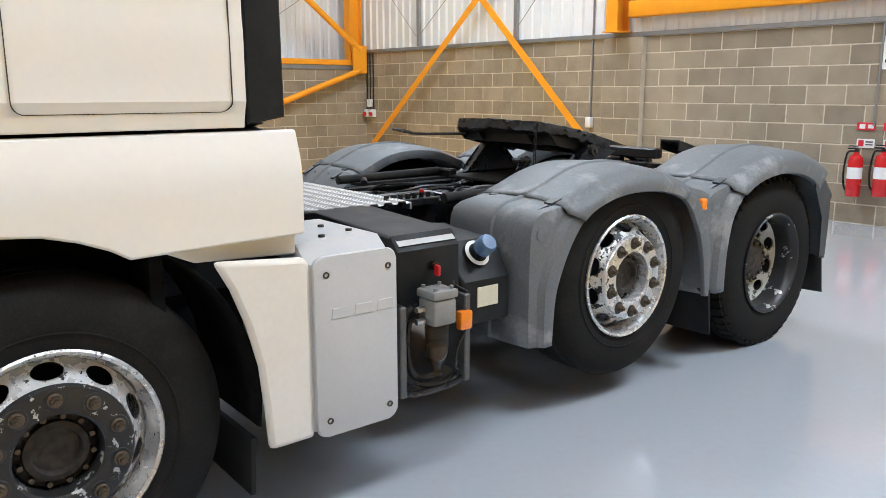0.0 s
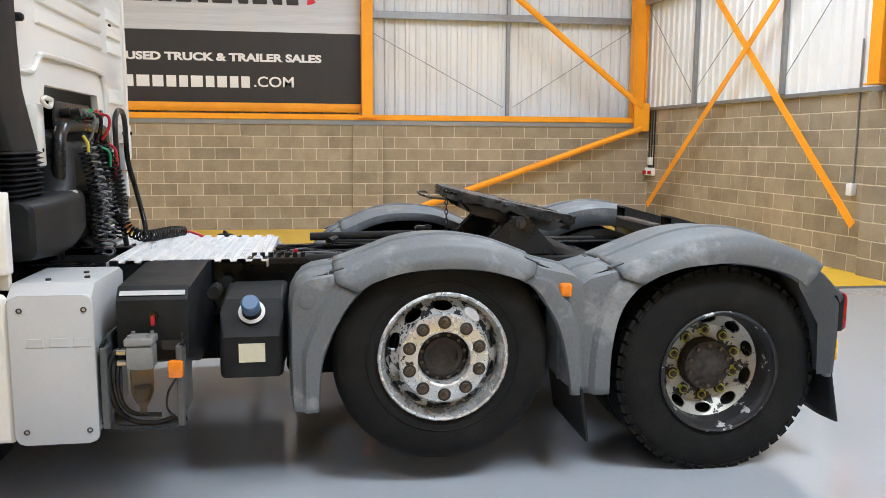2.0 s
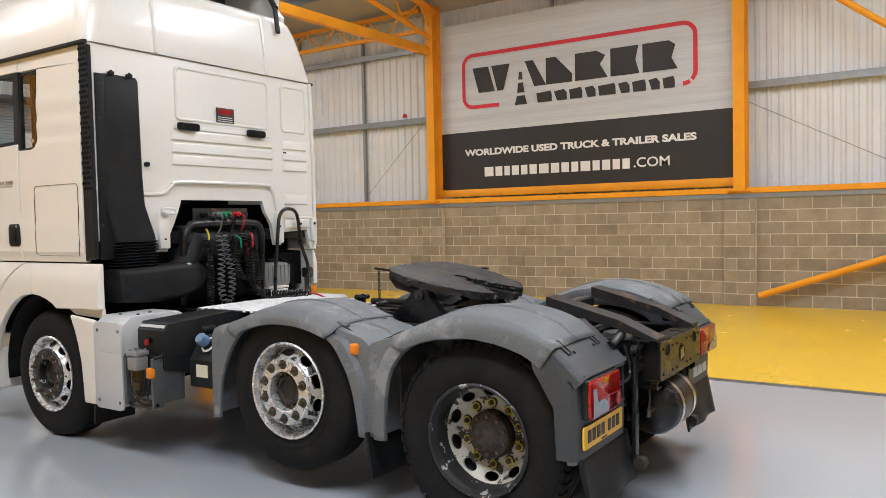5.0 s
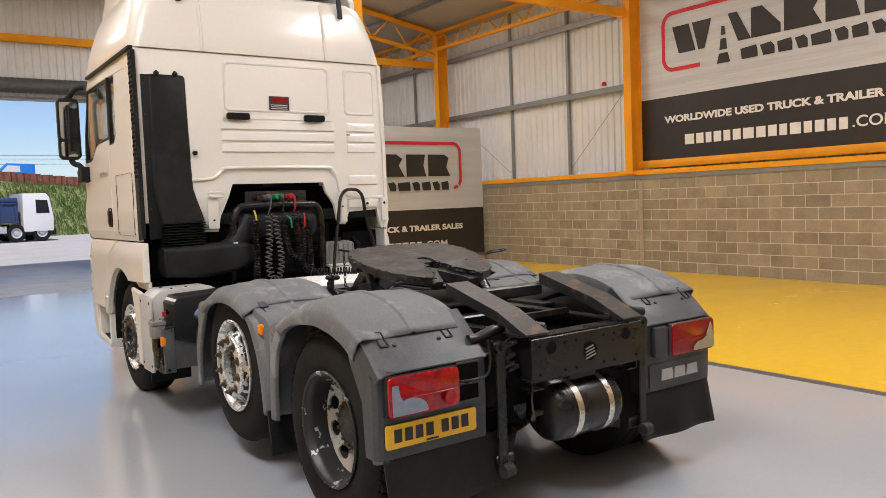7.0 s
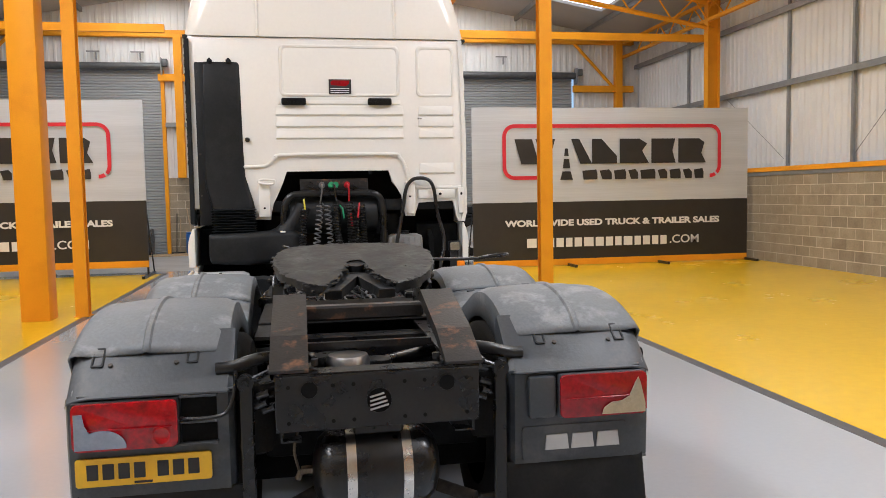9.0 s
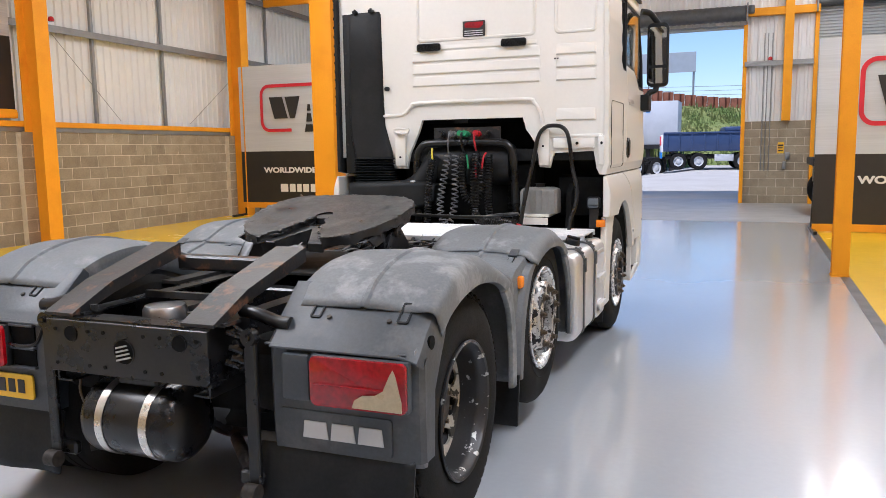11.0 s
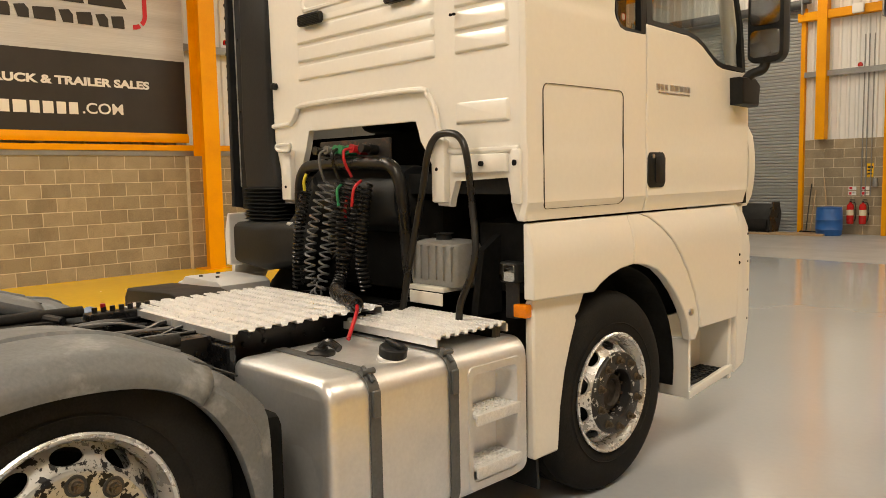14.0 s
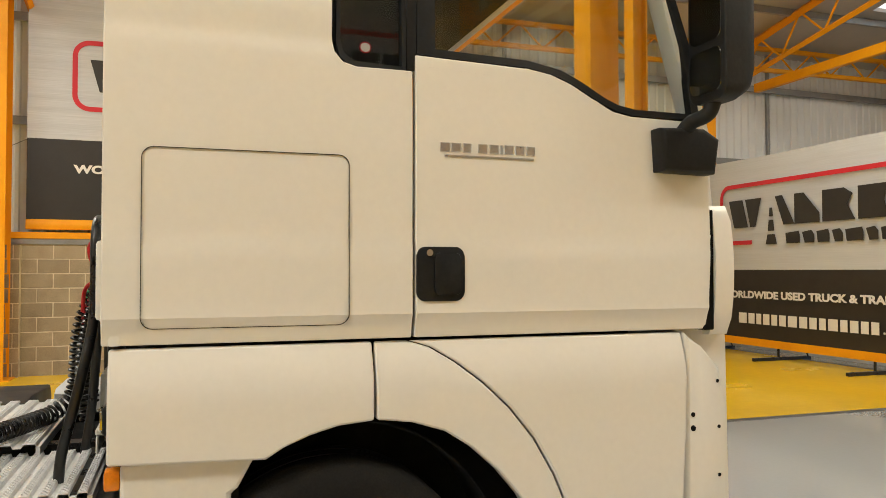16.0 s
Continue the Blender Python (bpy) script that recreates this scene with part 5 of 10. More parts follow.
def guard(sx, hub_y, hub_z, front, name, label):
    """Three mouldings over one wheel: outer skin, rolled edge and top. front: outline of the outer edge and of the wheel cut, both from the front foot over the top to the rear foot."""
    outer, inner, cuts = front
    n = 64

    def along(line, count):
        line = smooth_line([(0, y, z) for y, z in line], 8)
        lens = [0.0]
        for a, b in zip(line, line[1:]):
            lens.append(lens[-1] + (b - a).length)
        out = []
        for k in range(count + 1):
            s = lens[-1] * k / count
            i = max(j for j in range(len(lens)) if lens[j] <= s + 1e-9)
            i = min(i, len(line) - 2)
            out.append(line[i].lerp(line[i + 1], (s - lens[i]) / max(lens[i + 1] - lens[i], 1e-6)))
        return out
    outer = [(y, z - 0.034 * min(max((z - 0.96) / 0.1, 0.0), 1.0)) for y, z in outer]
    A, B = along(outer, n), along(inner, n)
    holder = new(name)
    holder.parent = truck
    tagged(holder, label)
    marks = [0, *[int(c * n) for c in cuts], n]
    for (k0, k1), pname in zip(zip(marks, marks[1:]), ("front_apron", "top_cap", "rear_apron")):
        bm = bmesh.new()
        secs = []
        proud = 0.006 if pname == "top_cap" else 0.0
        for k in range(k0, k1 + 1):
            a, b = A[k], B[k]
            t = (A[min(k + 1, n)] - A[max(k - 1, 0)]).normalized()
            nrm = Vector((0, t.z, -t.y))
            if nrm.dot(a - Vector((0, hub_y, hub_z))) < 0:
                nrm = -nrm
            up = a + nrm * (0.035 + proud)
            if pname == "top_cap" and hub_y < 0.5 and a.y < -0.2:
                # the cap settles onto the sloped tail housing
                over = (up - Vector((0, -0.343, 1.096))).dot(Vector((0, -0.602, 0.798)))
                over += 0.010
                limit = 0.012 + 0.010 * (k1 - k) / 6
                if over > limit:
                    up -= Vector((0, -0.602, 0.798)) * (over - limit)
            mid = a.lerp(b, 0.5)
            reach = max((a - b).length, 0.02)
            band = min(0.085, 0.72 * reach) / reach
            if pname == "top_cap":
                side = [(1.224, b), (1.252, b.lerp(a, 0.10)), (1.257, b.lerp(a, 0.45)), (1.250, b.lerp(a, 0.80)), (1.234, a), (1.212, a + nrm * 0.022), (1.182, a + nrm * 0.036)]
                if hub_y < 0.5:
                    # the rear end squares up to meet the housing
                    w = max(0.0, 1 - (k1 - k) / 16)
                    side[3:] = [(1.250 + 0.008 * w, b.lerp(a, 0.80 + 0.15 * w)), (1.234 + 0.023 * w, a + nrm * 0.010 * w), (1.212 + 0.036 * w, a + nrm * (0.022 + 0.003 * w)), (1.182 + 0.045 * w, a + nrm * (0.036 - 0.003 * w))]
            else:
                side = [(1.218, b), (1.240, b.lerp(a, 0.12 * band)), (1.244, b.lerp(a, 0.55 * band)), (1.238, b.lerp(a, 0.95 * band)), (1.208, b.lerp(a, min(1.22 * band, 0.88))), (1.206, b.lerp(a, 0.97)), (1.196, a + nrm * 0.027)]
            row = side + [(1.12, up), (1.05, up + nrm * 0.008), (0.965, up + nrm * 0.010), (0.957, up + nrm * 0.020), (0.938, up + nrm * 0.020), (0.930, up + nrm * 0.010), (0.80, up + nrm * 0.008), (0.67, up), (0.615, up - nrm * 0.02), (0.60, up - nrm * (0.07 if hub_y > 0.5 else 0.14))]
            if pname == "rear_apron" and hub_y < 0.5:
                row = side[:6] + [(1.17, a)]
            secs.append([bm.verts.new((sx * x, q.y, q.z)) for x, q in row])
        for p, q in zip(secs, secs[1:]):
            for i in range(len(p) - 1):
                bm.faces.new((p[i], p[i + 1], q[i + 1], q[i]))
        bmesh.ops.recalc_face_normals(bm, faces=bm.faces)
        ob = part(pname, bm, PLASTIC_GREY, holder, angle=42)
        ob.matrix_parent_inverse = Matrix()
        sol = ob.modifiers.new("thickness", "SOLIDIFY")
        sol.thickness, sol.offset = 0.008, -1
    # strap clips over the seams
    for c in cuts:
        k = int(c * n)
        a = A[k]
        t = (A[k + 1] - A[k - 1]).normalized()
        nrm = Vector((0, t.z, -t.y))
        if nrm.dot(a - Vector((0, hub_y, hub_z))) < 0:
            nrm = -nrm
        away = t if (a + t - Vector((0, hub_y, hub_z))).z < (a - Vector((0, hub_y, hub_z))).z else -t
        for x in (0.757, 1.134):
            for d0, d1, w in ((-0.045, 0.022, 0.024), (0.03, 0.12, 0.018)):
                if d0 > 0 and hub_y < 0.5 and a.y < hub_y:
                    continue
                bm = bmesh.new()
                high = 0.004 if hub_y < 0.5 and a.y < hub_y else 0.036
                p, q = a + away * d0 + nrm * high, a + away * d1 + nrm * high
                rows = []
                for pt in (p, q):
                    rows.append([Vector((sx * x + e * w, pt.y, pt.z)) + Vector((0, nrm.y, nrm.z)) * h for h, e in ((-0.004, -1), (-0.004, 1), (0.008 if d0 < 0 else 0.002, 1), (0.008 if d0 < 0 else 0.002, -1))])
                loft(bm, rows)
                part("strap_clip" if d0 < 0 else "clip_slot", bm, PLASTIC_GREY_SHADED if d0 < 0 else PLASTIC_DARK, holder, angle=0).matrix_parent_inverse = Matrix()
                if d0 > 0:
                    bm = bmesh.new()
                    rows = []
                    for pt in (p.lerp(q, 0.06), p.lerp(q, 0.9)):
                        rows.append([Vector((sx * x + e * (w - 0.005), pt.y, pt.z)) + Vector((0, nrm.y, nrm.z)) * h for h, e in ((0.0, -1), (0.0, 1), (0.0045, 1), (0.0045, -1))])
                    loft(bm, rows)
                    part("clip_tongue", bm, PLASTIC_GREY, holder, angle=0).matrix_parent_inverse = Matrix()
                    bm = bmesh.new()
                    c = p.lerp(q, 0.55) + nrm * -0.002
                    side = Vector((sx * (x + (0.10 if x < 1 else -0.10)), 0, 0))
                    rod(bm, c + side, c + side + nrm * 0.007, 0.007, seg=8)
                    part("rivet", bm, HUB_DIRT, holder, angle=0).matrix_parent_inverse = Matrix()
    return holder


MID_GUARD = ([(2.02, 0.40), (2.025, 0.65), (2.018, 0.90), (1.985, 0.965), (1.86, 1.005), (1.72, 1.075), (1.55, 1.135), (1.36, 1.155), (1.17, 1.135), (1.00, 1.075), (0.925, 1.03), (0.85, 1.0), (0.775, 0.968), (0.735, 0.92), (0.724, 0.80), (0.72, 0.62), (0.718, 0.43)],
             [(1.937, 0.404), (1.923, 0.591), (1.891, 0.706), (1.821, 0.845), (1.733, 0.957), (1.658, 0.999), (1.545, 1.031), (1.394, 1.044), (1.24, 1.037), (1.111, 1.012), (0.992, 0.965), (0.924, 0.882), (0.854, 0.758), (0.81, 0.61), (0.781, 0.433)], (0.31, 0.69))
MID_GUARD_RIGHT = ([(1.955, 0.40), (1.965, 0.60), (1.96, 0.80), (1.935, 0.875), (1.84, 0.97), (1.72, 1.065), *MID_GUARD[0][6:]],
                   [(1.915, 0.404), (1.90, 0.58), (1.855, 0.74), (1.79, 0.86), (1.72, 0.945), (1.652, 0.995), *MID_GUARD[1][6:]], (0.30, 0.68))
DRIVE_GUARD = ([(0.708, 0.43), (0.715, 0.66), (0.712, 0.90), (0.685, 0.955), (0.56, 1.005), (0.40, 1.095), (0.20, 1.165), (0.0, 1.19), (-0.20, 1.165), (-0.38, 1.095), (-0.475, 0.99), (-0.53, 0.85), (-0.55, 0.66), (-0.56, 0.47)],
               [(0.586, 0.43), (0.58, 0.63), (0.546, 0.80), (0.481, 0.91), (0.388, 0.989), (0.252, 1.038), (0.10, 1.055), (0.0, 1.056), (-0.172, 1.027), (-0.319, 0.965), (-0.42, 0.85), (-0.485, 0.66), (-0.505, 0.47)], (0.31, 0.765))
def lowered(lines, d):
    """The same outlines with their crowns brought down by d."""
    outer, inner, cuts = lines
    return tuple([(y, z - d * min(max((z - 0.85) / 0.2, 0.0), 1.0)) for y, z in line] for line in (outer, inner)) + (cuts,)


MID_GUARD, MID_GUARD_RIGHT, DRIVE_GUARD = lowered(MID_GUARD, 0.010), lowered(MID_GUARD_RIGHT, 0.010), lowered(DRIVE_GUARD, 0.022)
for sx in (-1, 1):
    guard(sx, MID_Y, 0.6, MID_GUARD if sx < 0 else MID_GUARD_RIGHT, "mudguard", "scuffed grey plastic mudguard over the middle wheel")
    guard(sx, DRIVE_Y, 0.6, DRIVE_GUARD, "mudguard", "scuffed grey plastic mudguard over the drive wheel")
    # filled faces between guard and frame, badges, lamp, flaps
    for y in (1.955 if sx < 0 else None, 0.675, -0.53):
        if y is None:
            continue
        bm = bmesh.new()
        z = 0.90 if y > 0.6 else 0.93
        lathe(bm, [(0.034, -0.002), (0.036, 0.004), (0.032, 0.006), (0.001, 0.006)], (sx * (1.203 if y > 0 else 1.212), y + (0.03 if y > 1 else 0), z if y > 0 else 0.88), 28, "x", sx)
        part("blank_plug", bm, PLASTIC_GREY, truck)
    bm = bmesh.new()
    box(bm, *sorted((sx * 1.190, sx * 1.232)), 0.782, 0.842, 0.895, 0.961, 0.016, 3)
    lamp = part("side_marker", bm, AMBER, truck, "amber side marker lamp")
    bm = bmesh.new()
    box(bm, *sorted((sx * 1.17, sx * 1.195)), 0.775, 0.85, 0.889, 0.967, 0.006, 1)
    part("lamp_base", bm, PLASTIC_DARK, lamp)
    bm = bmesh.new()
    prism(bm, [(0.72, 0.46), (0.74, 0.46), (0.70, 0.20), (0.685, 0.20)], "x", *sorted((sx * 0.68, sx * 1.235)), 0.004, 1)
    part("mud_flap", bm, PLASTIC_DARK, truck, "short black ribbed mud flap")

# ---- tail: housings, lamps, plate, flaps ----
# the guards stand a little inside the cab's width
for me in set(bpy.data.meshes) - before_guards:
    me.transform(Matrix.Diagonal((0.963, 1, 1, 1)))
before_tail = set(bpy.data.meshes)
for sx in (-1, 1):
    house = new("tail_housing")
    house.parent = truck
    tagged(house, "moulded grey tail housing behind the wheel, darkened as in shade")
    bm = bmesh.new()
    prof = [(-0.42, 1.03), (-0.448, 1.058), (-0.607, 0.938), (-0.660, 0.884), (-0.697, 0.852), (-0.699, 0.846), (-0.678, 0.838), (-0.680, 0.64), (-0.672, 0.45), (-0.60, 0.45), (-0.55, 0.70), (-0.44, 0.93)]
    xs = (0.590, 0.61, 0.90, 1.15, 1.20, 1.232, 1.246)
    inset = (0.02, 0.0, 0.0, 0.0, 0.003, 0.012, 0.038)
    drop = (0.0, 0.0, 0.0, 0.0, 0.008, 0.022, 0.045)
    loft(bm, [[(sx * x, y + i if y < -0.58 else y, z - d if z > 0.84 else z) for y, z in prof] for x, i, d in zip(xs, inset, drop)])
    part("shell", bm, PLASTIC_GREY_SHADED, house, angle=24).matrix_parent_inverse = Matrix()
    for d, w in ((0.72, 0.014), (0.98, 0.014)):
        bm = bmesh.new()
        rod(bm, (sx * (d + 0.1), -0.588, 0.945), (sx * (d + 0.1), -0.595, 0.957), 0.010, seg=10)
        part("screw", bm, HUB_DIRT, house).matrix_parent_inverse = Matrix()
    for x in (0.757, 1.134):
        bm = bmesh.new()
        m = Matrix.Translation((sx * x, -0.555, 0.976)) @ Matrix.Rotation(radians(37), 4, "X")
        for o in rounded(-0.024, 0.024, -0.05, 0.05, 0.008),:
            inner = [(u * 0.72, v * 0.84) for u, v in o]
            lo, hi = [bm.verts.new((u, v, 0.0)) for u, v in o], [bm.verts.new((u, v, 0.007)) for u, v in o]
            li, hi2 = [bm.verts.new((u, v, 0.0)) for u, v in inner], [bm.verts.new((u, v, 0.007)) for u, v in inner]
            k = len(o)
            for i in range(k):
                j = (i + 1) % k
                bm.faces.new((lo[i], lo[j], hi[j], hi[i])), bm.faces.new((hi[i], hi[j], hi2[j], hi2[i])), bm.faces.new((hi2[i], hi2[j], li[j], li[i]))
        bm.transform(m)
        part("slot_frame", bm, PLASTIC_DARK, house).matrix_parent_inverse = Matrix()
    bm = bmesh.new()
    secs = []
    nx, nz = 14, 8
    for i in range(nx + 1):
        x = 0.535 + 0.675 * i / nx
        secs.append([bm.verts.new((sx * x, -0.668 - 0.05 * (k / nz) + 0.012 * math.sin(i * 0.7) * (k / nz), 0.46 - 0.27 * k / nz)) for k in range(nz + 1)])
    for p, q in zip(secs, secs[1:]):
        for k in range(nz):
            bm.faces.new((p[k], p[k + 1], q[k + 1], q[k]))
    ob = part("mud_flap", bm, PLASTIC_DARK, house, "worn black rubber mud flap")
    ob.matrix_parent_inverse = Matrix()
    sol = ob.modifiers.new("thickness", "SOLIDIFY")
    sol.thickness = 0.012
    bm = bmesh.new()
    box(bm, *sorted((sx * 0.58, sx * 1.19)), -0.690, -0.672, 0.851, 0.861, 0.003, 1)
    part("moulded_ridge", bm, PLASTIC_GREY_SHADED, house).matrix_parent_inverse = Matrix()
    if sx > 0:
        # Black disc on the housing's side painting the inside of a hole.
        bm = bmesh.new()
        rod(bm, (1.225, -0.575, 0.882), (1.2475, -0.575, 0.882), 0.026, seg=18)
        part("cable_hole_shade", bm, VOID_BLACK, house).matrix_parent_inverse = Matrix()
    else:
        # pocket beside the lamp, its shade a flat black plate, with two ribs
        bm = bmesh.new()
        prism(bm, rounded(-0.795, -0.655, 0.650, 0.835, 0.012), "y", -0.6845, -0.676)
        part("pocket_shade_plate", bm, VOID_BLACK, house, angle=0).matrix_parent_inverse = Matrix()
        for z in (0.648, 0.735, 0.837):
            bm = bmesh.new()
            box(bm, -0.80, -0.65, -0.700, -0.676, z - 0.006, z + 0.006, 0.003, 1)
            part("pocket_rib", bm, PLASTIC_GREY_SHADED, house).matrix_parent_inverse = Matrix()
    # lamp unit
    x0, x1 = sorted((sx * 0.805, sx * 1.205))
    lamp = new("tail_lamp")
    lamp.parent = truck
    tagged(lamp, "rectangular red tail lamp with a curved reversing lens" if sx < 0 else "weathered red tail lamp with a faded tan patch")
    bm = bmesh.new()
    box(bm, x0 - 0.006, x1 + 0.006, -0.715, -0.676, 0.648, 0.838, 0.012, 2)
    part("lamp_body", bm, PLASTIC_DARK if sx < 0 else PLASTIC_GREY_SHADED, lamp).matrix_parent_inverse = Matrix()
    bm = bmesh.new()
    prism(bm, rounded(x0, x1, 0.652, 0.834, 0.02), "y", -0.738, -0.712, 0.006, 2)
    for v in bm.verts:
        v.co.y += 0.010 * ((v.co.x - (x0 + x1) / 2) / 0.2) ** 2
    part("lens", bm, LENS_RED if sx < 0 else LENS_RED_DULL, lamp).matrix_parent_inverse = Matrix()
    bm = bmesh.new()
    if sx < 0:
        arc = [(x0 + 0.012, 0.662), (x0 + 0.205, 0.662)] + [(x0 + 0.115 + 0.092 * math.cos(radians(a)), 0.668 + 0.066 * math.sin(radians(a))) for a in range(0, 130, 10)] + [(x0 + 0.052, 0.752), (x0 + 0.045, 0.800), (x0 + 0.012, 0.80)]
        prism(bm, arc, "y", -0.7405, -0.735, 0.001, 1)
        part("reversing_lens", bm, LENS_CLEAR, lamp).matrix_parent_inverse = Matrix()
        bm = bmesh.new()
        lathe(bm, [(0.030, 0.737), (0.036, 0.741), (0.032, 0.742), (0.026, 0.739), (0.001, 0.740)], (x1 - 0.06, 0, 0.70), 24, "y", -1)
        part("reflector_ring", bm, LENS_RED, lamp).matrix_parent_inverse = Matrix()
    else:
        arc = [(x1 - 0.012, 0.662), (x1 - 0.215, 0.662), (x1 - 0.205, 0.690), (x1 - 0.17, 0.712), (x1 - 0.12, 0.715), (x1 - 0.085, 0.735), (x1 - 0.06, 0.79), (x1 - 0.045, 0.815), (x1 - 0.035, 0.79), (x1 - 0.012, 0.70)]
        prism(bm, arc, "y", -0.7405, -0.735, 0.001, 1)
        part("faded_patch", bm, LENS_TAN, lamp).matrix_parent_inverse = Matrix()
        bm = bmesh.new()
        box(bm, 0.665, 0.79, -0.712, -0.672, 0.652, 0.832, 0.015, 2)
        part("lamp_cover", bm, PLASTIC_GREY_SHADED, lamp).matrix_parent_inverse = Matrix()
    for z in (0.735,):
        bm = bmesh.new()
        rod(bm, (x0 + 0.02, -0.7365, z), (x1 - 0.02, -0.7365, z), 0.003, seg=6)
        part("lens_bar", bm, LENS_RED if sx < 0 else LENS_RED_DULL, lamp).matrix_parent_inverse = Matrix()
    # corner tube bracket to the frame
    bm = bmesh.new()
    sweep(bm, smooth_line([(sx * 0.42, -0.60, 0.955), (sx * 0.50, -0.615, 0.950), (sx * 0.60, -0.62, 0.925), (sx * 0.66, -0.62, 0.922)], 5), 0.027, 14)
    part("guard_tube", bm, BLACK_STEEL, truck)
    bm = bmesh.new()
    for z in (0.935, 0.905):
        sweep(bm, [(sx * 0.41, -0.70, z), (sx * 0.54, -0.72, 0.885)], 0.008, 6)
    rod(bm, (sx * 0.535, -0.735, 0.882), (sx * 0.535, -0.70, 0.882), 0.034, seg=18)
    rod(bm, (sx * 0.535, -0.748, 0.882), (sx * 0.535, -0.70, 0.882), 0.015, seg=6)
    part("stay_pivot", bm, BLACK_STEEL, truck)
    bm = bmesh.new()
    box(bm, *sorted((sx * 0.505, sx * 0.56)), -0.725, -0.700, 0.30, 0.88, 0.006, 1)
    box(bm, *sorted((sx * 0.44, sx * 0.56)), -0.70, -0.66, 0.28, 0.34, 0.01, 1)
    part("stay_bar", bm, BLACK_STEEL, truck)
    bm = bmesh.new()
    rod(bm, (sx * 0.50, -0.74, 0.275), (sx * 0.56, -0.74, 0.275), 0.035, seg=16)
    part("stay_roller", bm, HUB_DIRT, truck, "rusty roller on the stay")
    bm = bmesh.new()
    for k, (x, z) in enumerate(((0.43, 0.90), (0.44, 0.84), (0.45, 0.80), (0.42, 0.78))):
        rod(bm, (sx * x, -0.72, z), (sx * (x + 0.05), -0.70, z - 0.02), 0.014, seg=8)
        rod(bm, (sx * (x - 0.02), -0.66, z), (sx * (x + 0.03), -0.715, z), 0.012, seg=6)
    part("spring_shackle", bm, BLACK_STEEL, truck)
    bm = bmesh.new()
    rod(bm, (sx * 0.44, -0.62, 0.30), (sx * 0.20, -0.40, 0.33), 0.028, seg=12)
    part("torque_arm", bm, HUB_DIRT, truck)
bm = bmesh.new()
sweep(bm, smooth_line([(-0.80, -0.70, 0.755), (-0.72, -0.715, 0.75), (-0.62, -0.715, 0.765), (-0.585, -0.70, 0.83), (-0.575, -0.67, 0.92)], 5), 0.008, 8)
part("lamp_cable", bm, BLACK_STEEL, truck)

plate = new("number_plate")
plate.parent = truck
tagged(plate, "yellow rear number plate with dark characters")
bm = bmesh.new()
prism(bm, rounded(-1.208, -0.682, 0.502, 0.612, 0.010), "y", -0.692, -0.682, 0.002, 1)
part("plate_board", bm, PRINT_YELLOW, plate).matrix_parent_inverse = Matrix()
for k, x in enumerate((-1.165, -1.105, -1.045, -0.985, -0.895, -0.835, -0.775)):
    bm = bmesh.new()
    box(bm, x, x + 0.044, -0.695, -0.691, 0.528, 0.590, 0.002, 1)
    part("bar", bm, SIGN_BLACK, plate, angle=0).matrix_parent_inverse = Matrix()
bm = bmesh.new()
box(bm, -0.985, -0.915, -0.6945, -0.691, 0.507, 0.516)
part("small_bar", bm, SIGN_BLACK, plate, angle=0).matrix_parent_inverse = Matrix()
# maker's badge on the other housing, as plain upright blocks on a recess
bm = bmesh.new()
prism(bm, rounded(0.640, 1.125, 0.470, 0.612, 0.01), "y", -0.684, -0.676, 0.003, 1)
badge = part("badge_panel", bm, PLASTIC_GREY_SHADED, truck)
for x, w in ((0.742, 0.112), (0.864, 0.108), (0.982, 0.110)):
    bm = bmesh.new()
    prism(bm, [(x, 0.507), (x + w, 0.507), (x + w - 0.008, 0.573), (x + 0.008, 0.573)], "y", -0.690, -0.683, 0.002, 1)
    part("badge_block", bm, PLASTIC_SILVER, badge, angle=0)

# the tail assembly is drawn about its own back line; it sits inside the guards' width and further forward
for me in set(bpy.data.meshes) - before_tail:
    me.transform(Matrix.Translation((0, 0.105, 0.038)) @ Matrix.Diagonal((0.963, 1, 1, 1)))

# made-up blocks added under the frame to keep light off the floor
for name, dims in (("shade_block_cab", (-0.34, 0.34, 2.15, 3.5, 0.42, 0.92)), ("shade_block_mid", (-0.62, 0.62, 0.52, 0.86, 0.42, 0.74)), ("shade_block_deck", (-0.42, 1.05, 1.72, 2.12, 0.34, 0.80)), ("axle_cover", (-0.62, 0.62, -0.20, 0.22, 0.36, 0.72)), ("shade_block_lift_axle", (-0.62, 0.62, 1.20, 1.52, 0.50, 0.78)), ("shade_block_front", (-0.40, 0.40, 3.5, 5.0, 0.34, 0.75))):
    bm = bmesh.new()
    box(bm, *dims, 0.05, 2)
    part(name, bm, VOID_BLACK, truck)

# air receiver slung across the tail
tank = new("air_receiver")
tank.parent = truck
tagged(tank, "glossy black air cylinder with two bright bands")
bm = bmesh.new()
lathe(bm, [(0.001, -0.258), (0.07, -0.252), (0.125, -0.232), (0.150, -0.205), (0.158, -0.18), (0.158, 0.18), (0.150, 0.205), (0.125, 0.232), (0.07, 0.252), (0.001, 0.258)], (-0.01, -0.60, 0.545), 56, "x")
part("cylinder", bm, BLACK_STEEL, tank).matrix_parent_inverse = Matrix()
for x in (-0.115, 0.105):
    bm = bmesh.new()
    lathe(bm, [(0.159, -0.019), (0.162, -0.019), (0.162, 0.019), (0.159, 0.019)], (x, -0.60, 0.545), 56, "x", closed=True)
    part("band", bm, BARE_STRAP, tank, "bright stainless band").matrix_parent_inverse = Matrix()
bm = bmesh.new()
rod(bm, (-0.26, -0.62, 0.555), (-0.31, -0.62, 0.555), 0.018, seg=6)
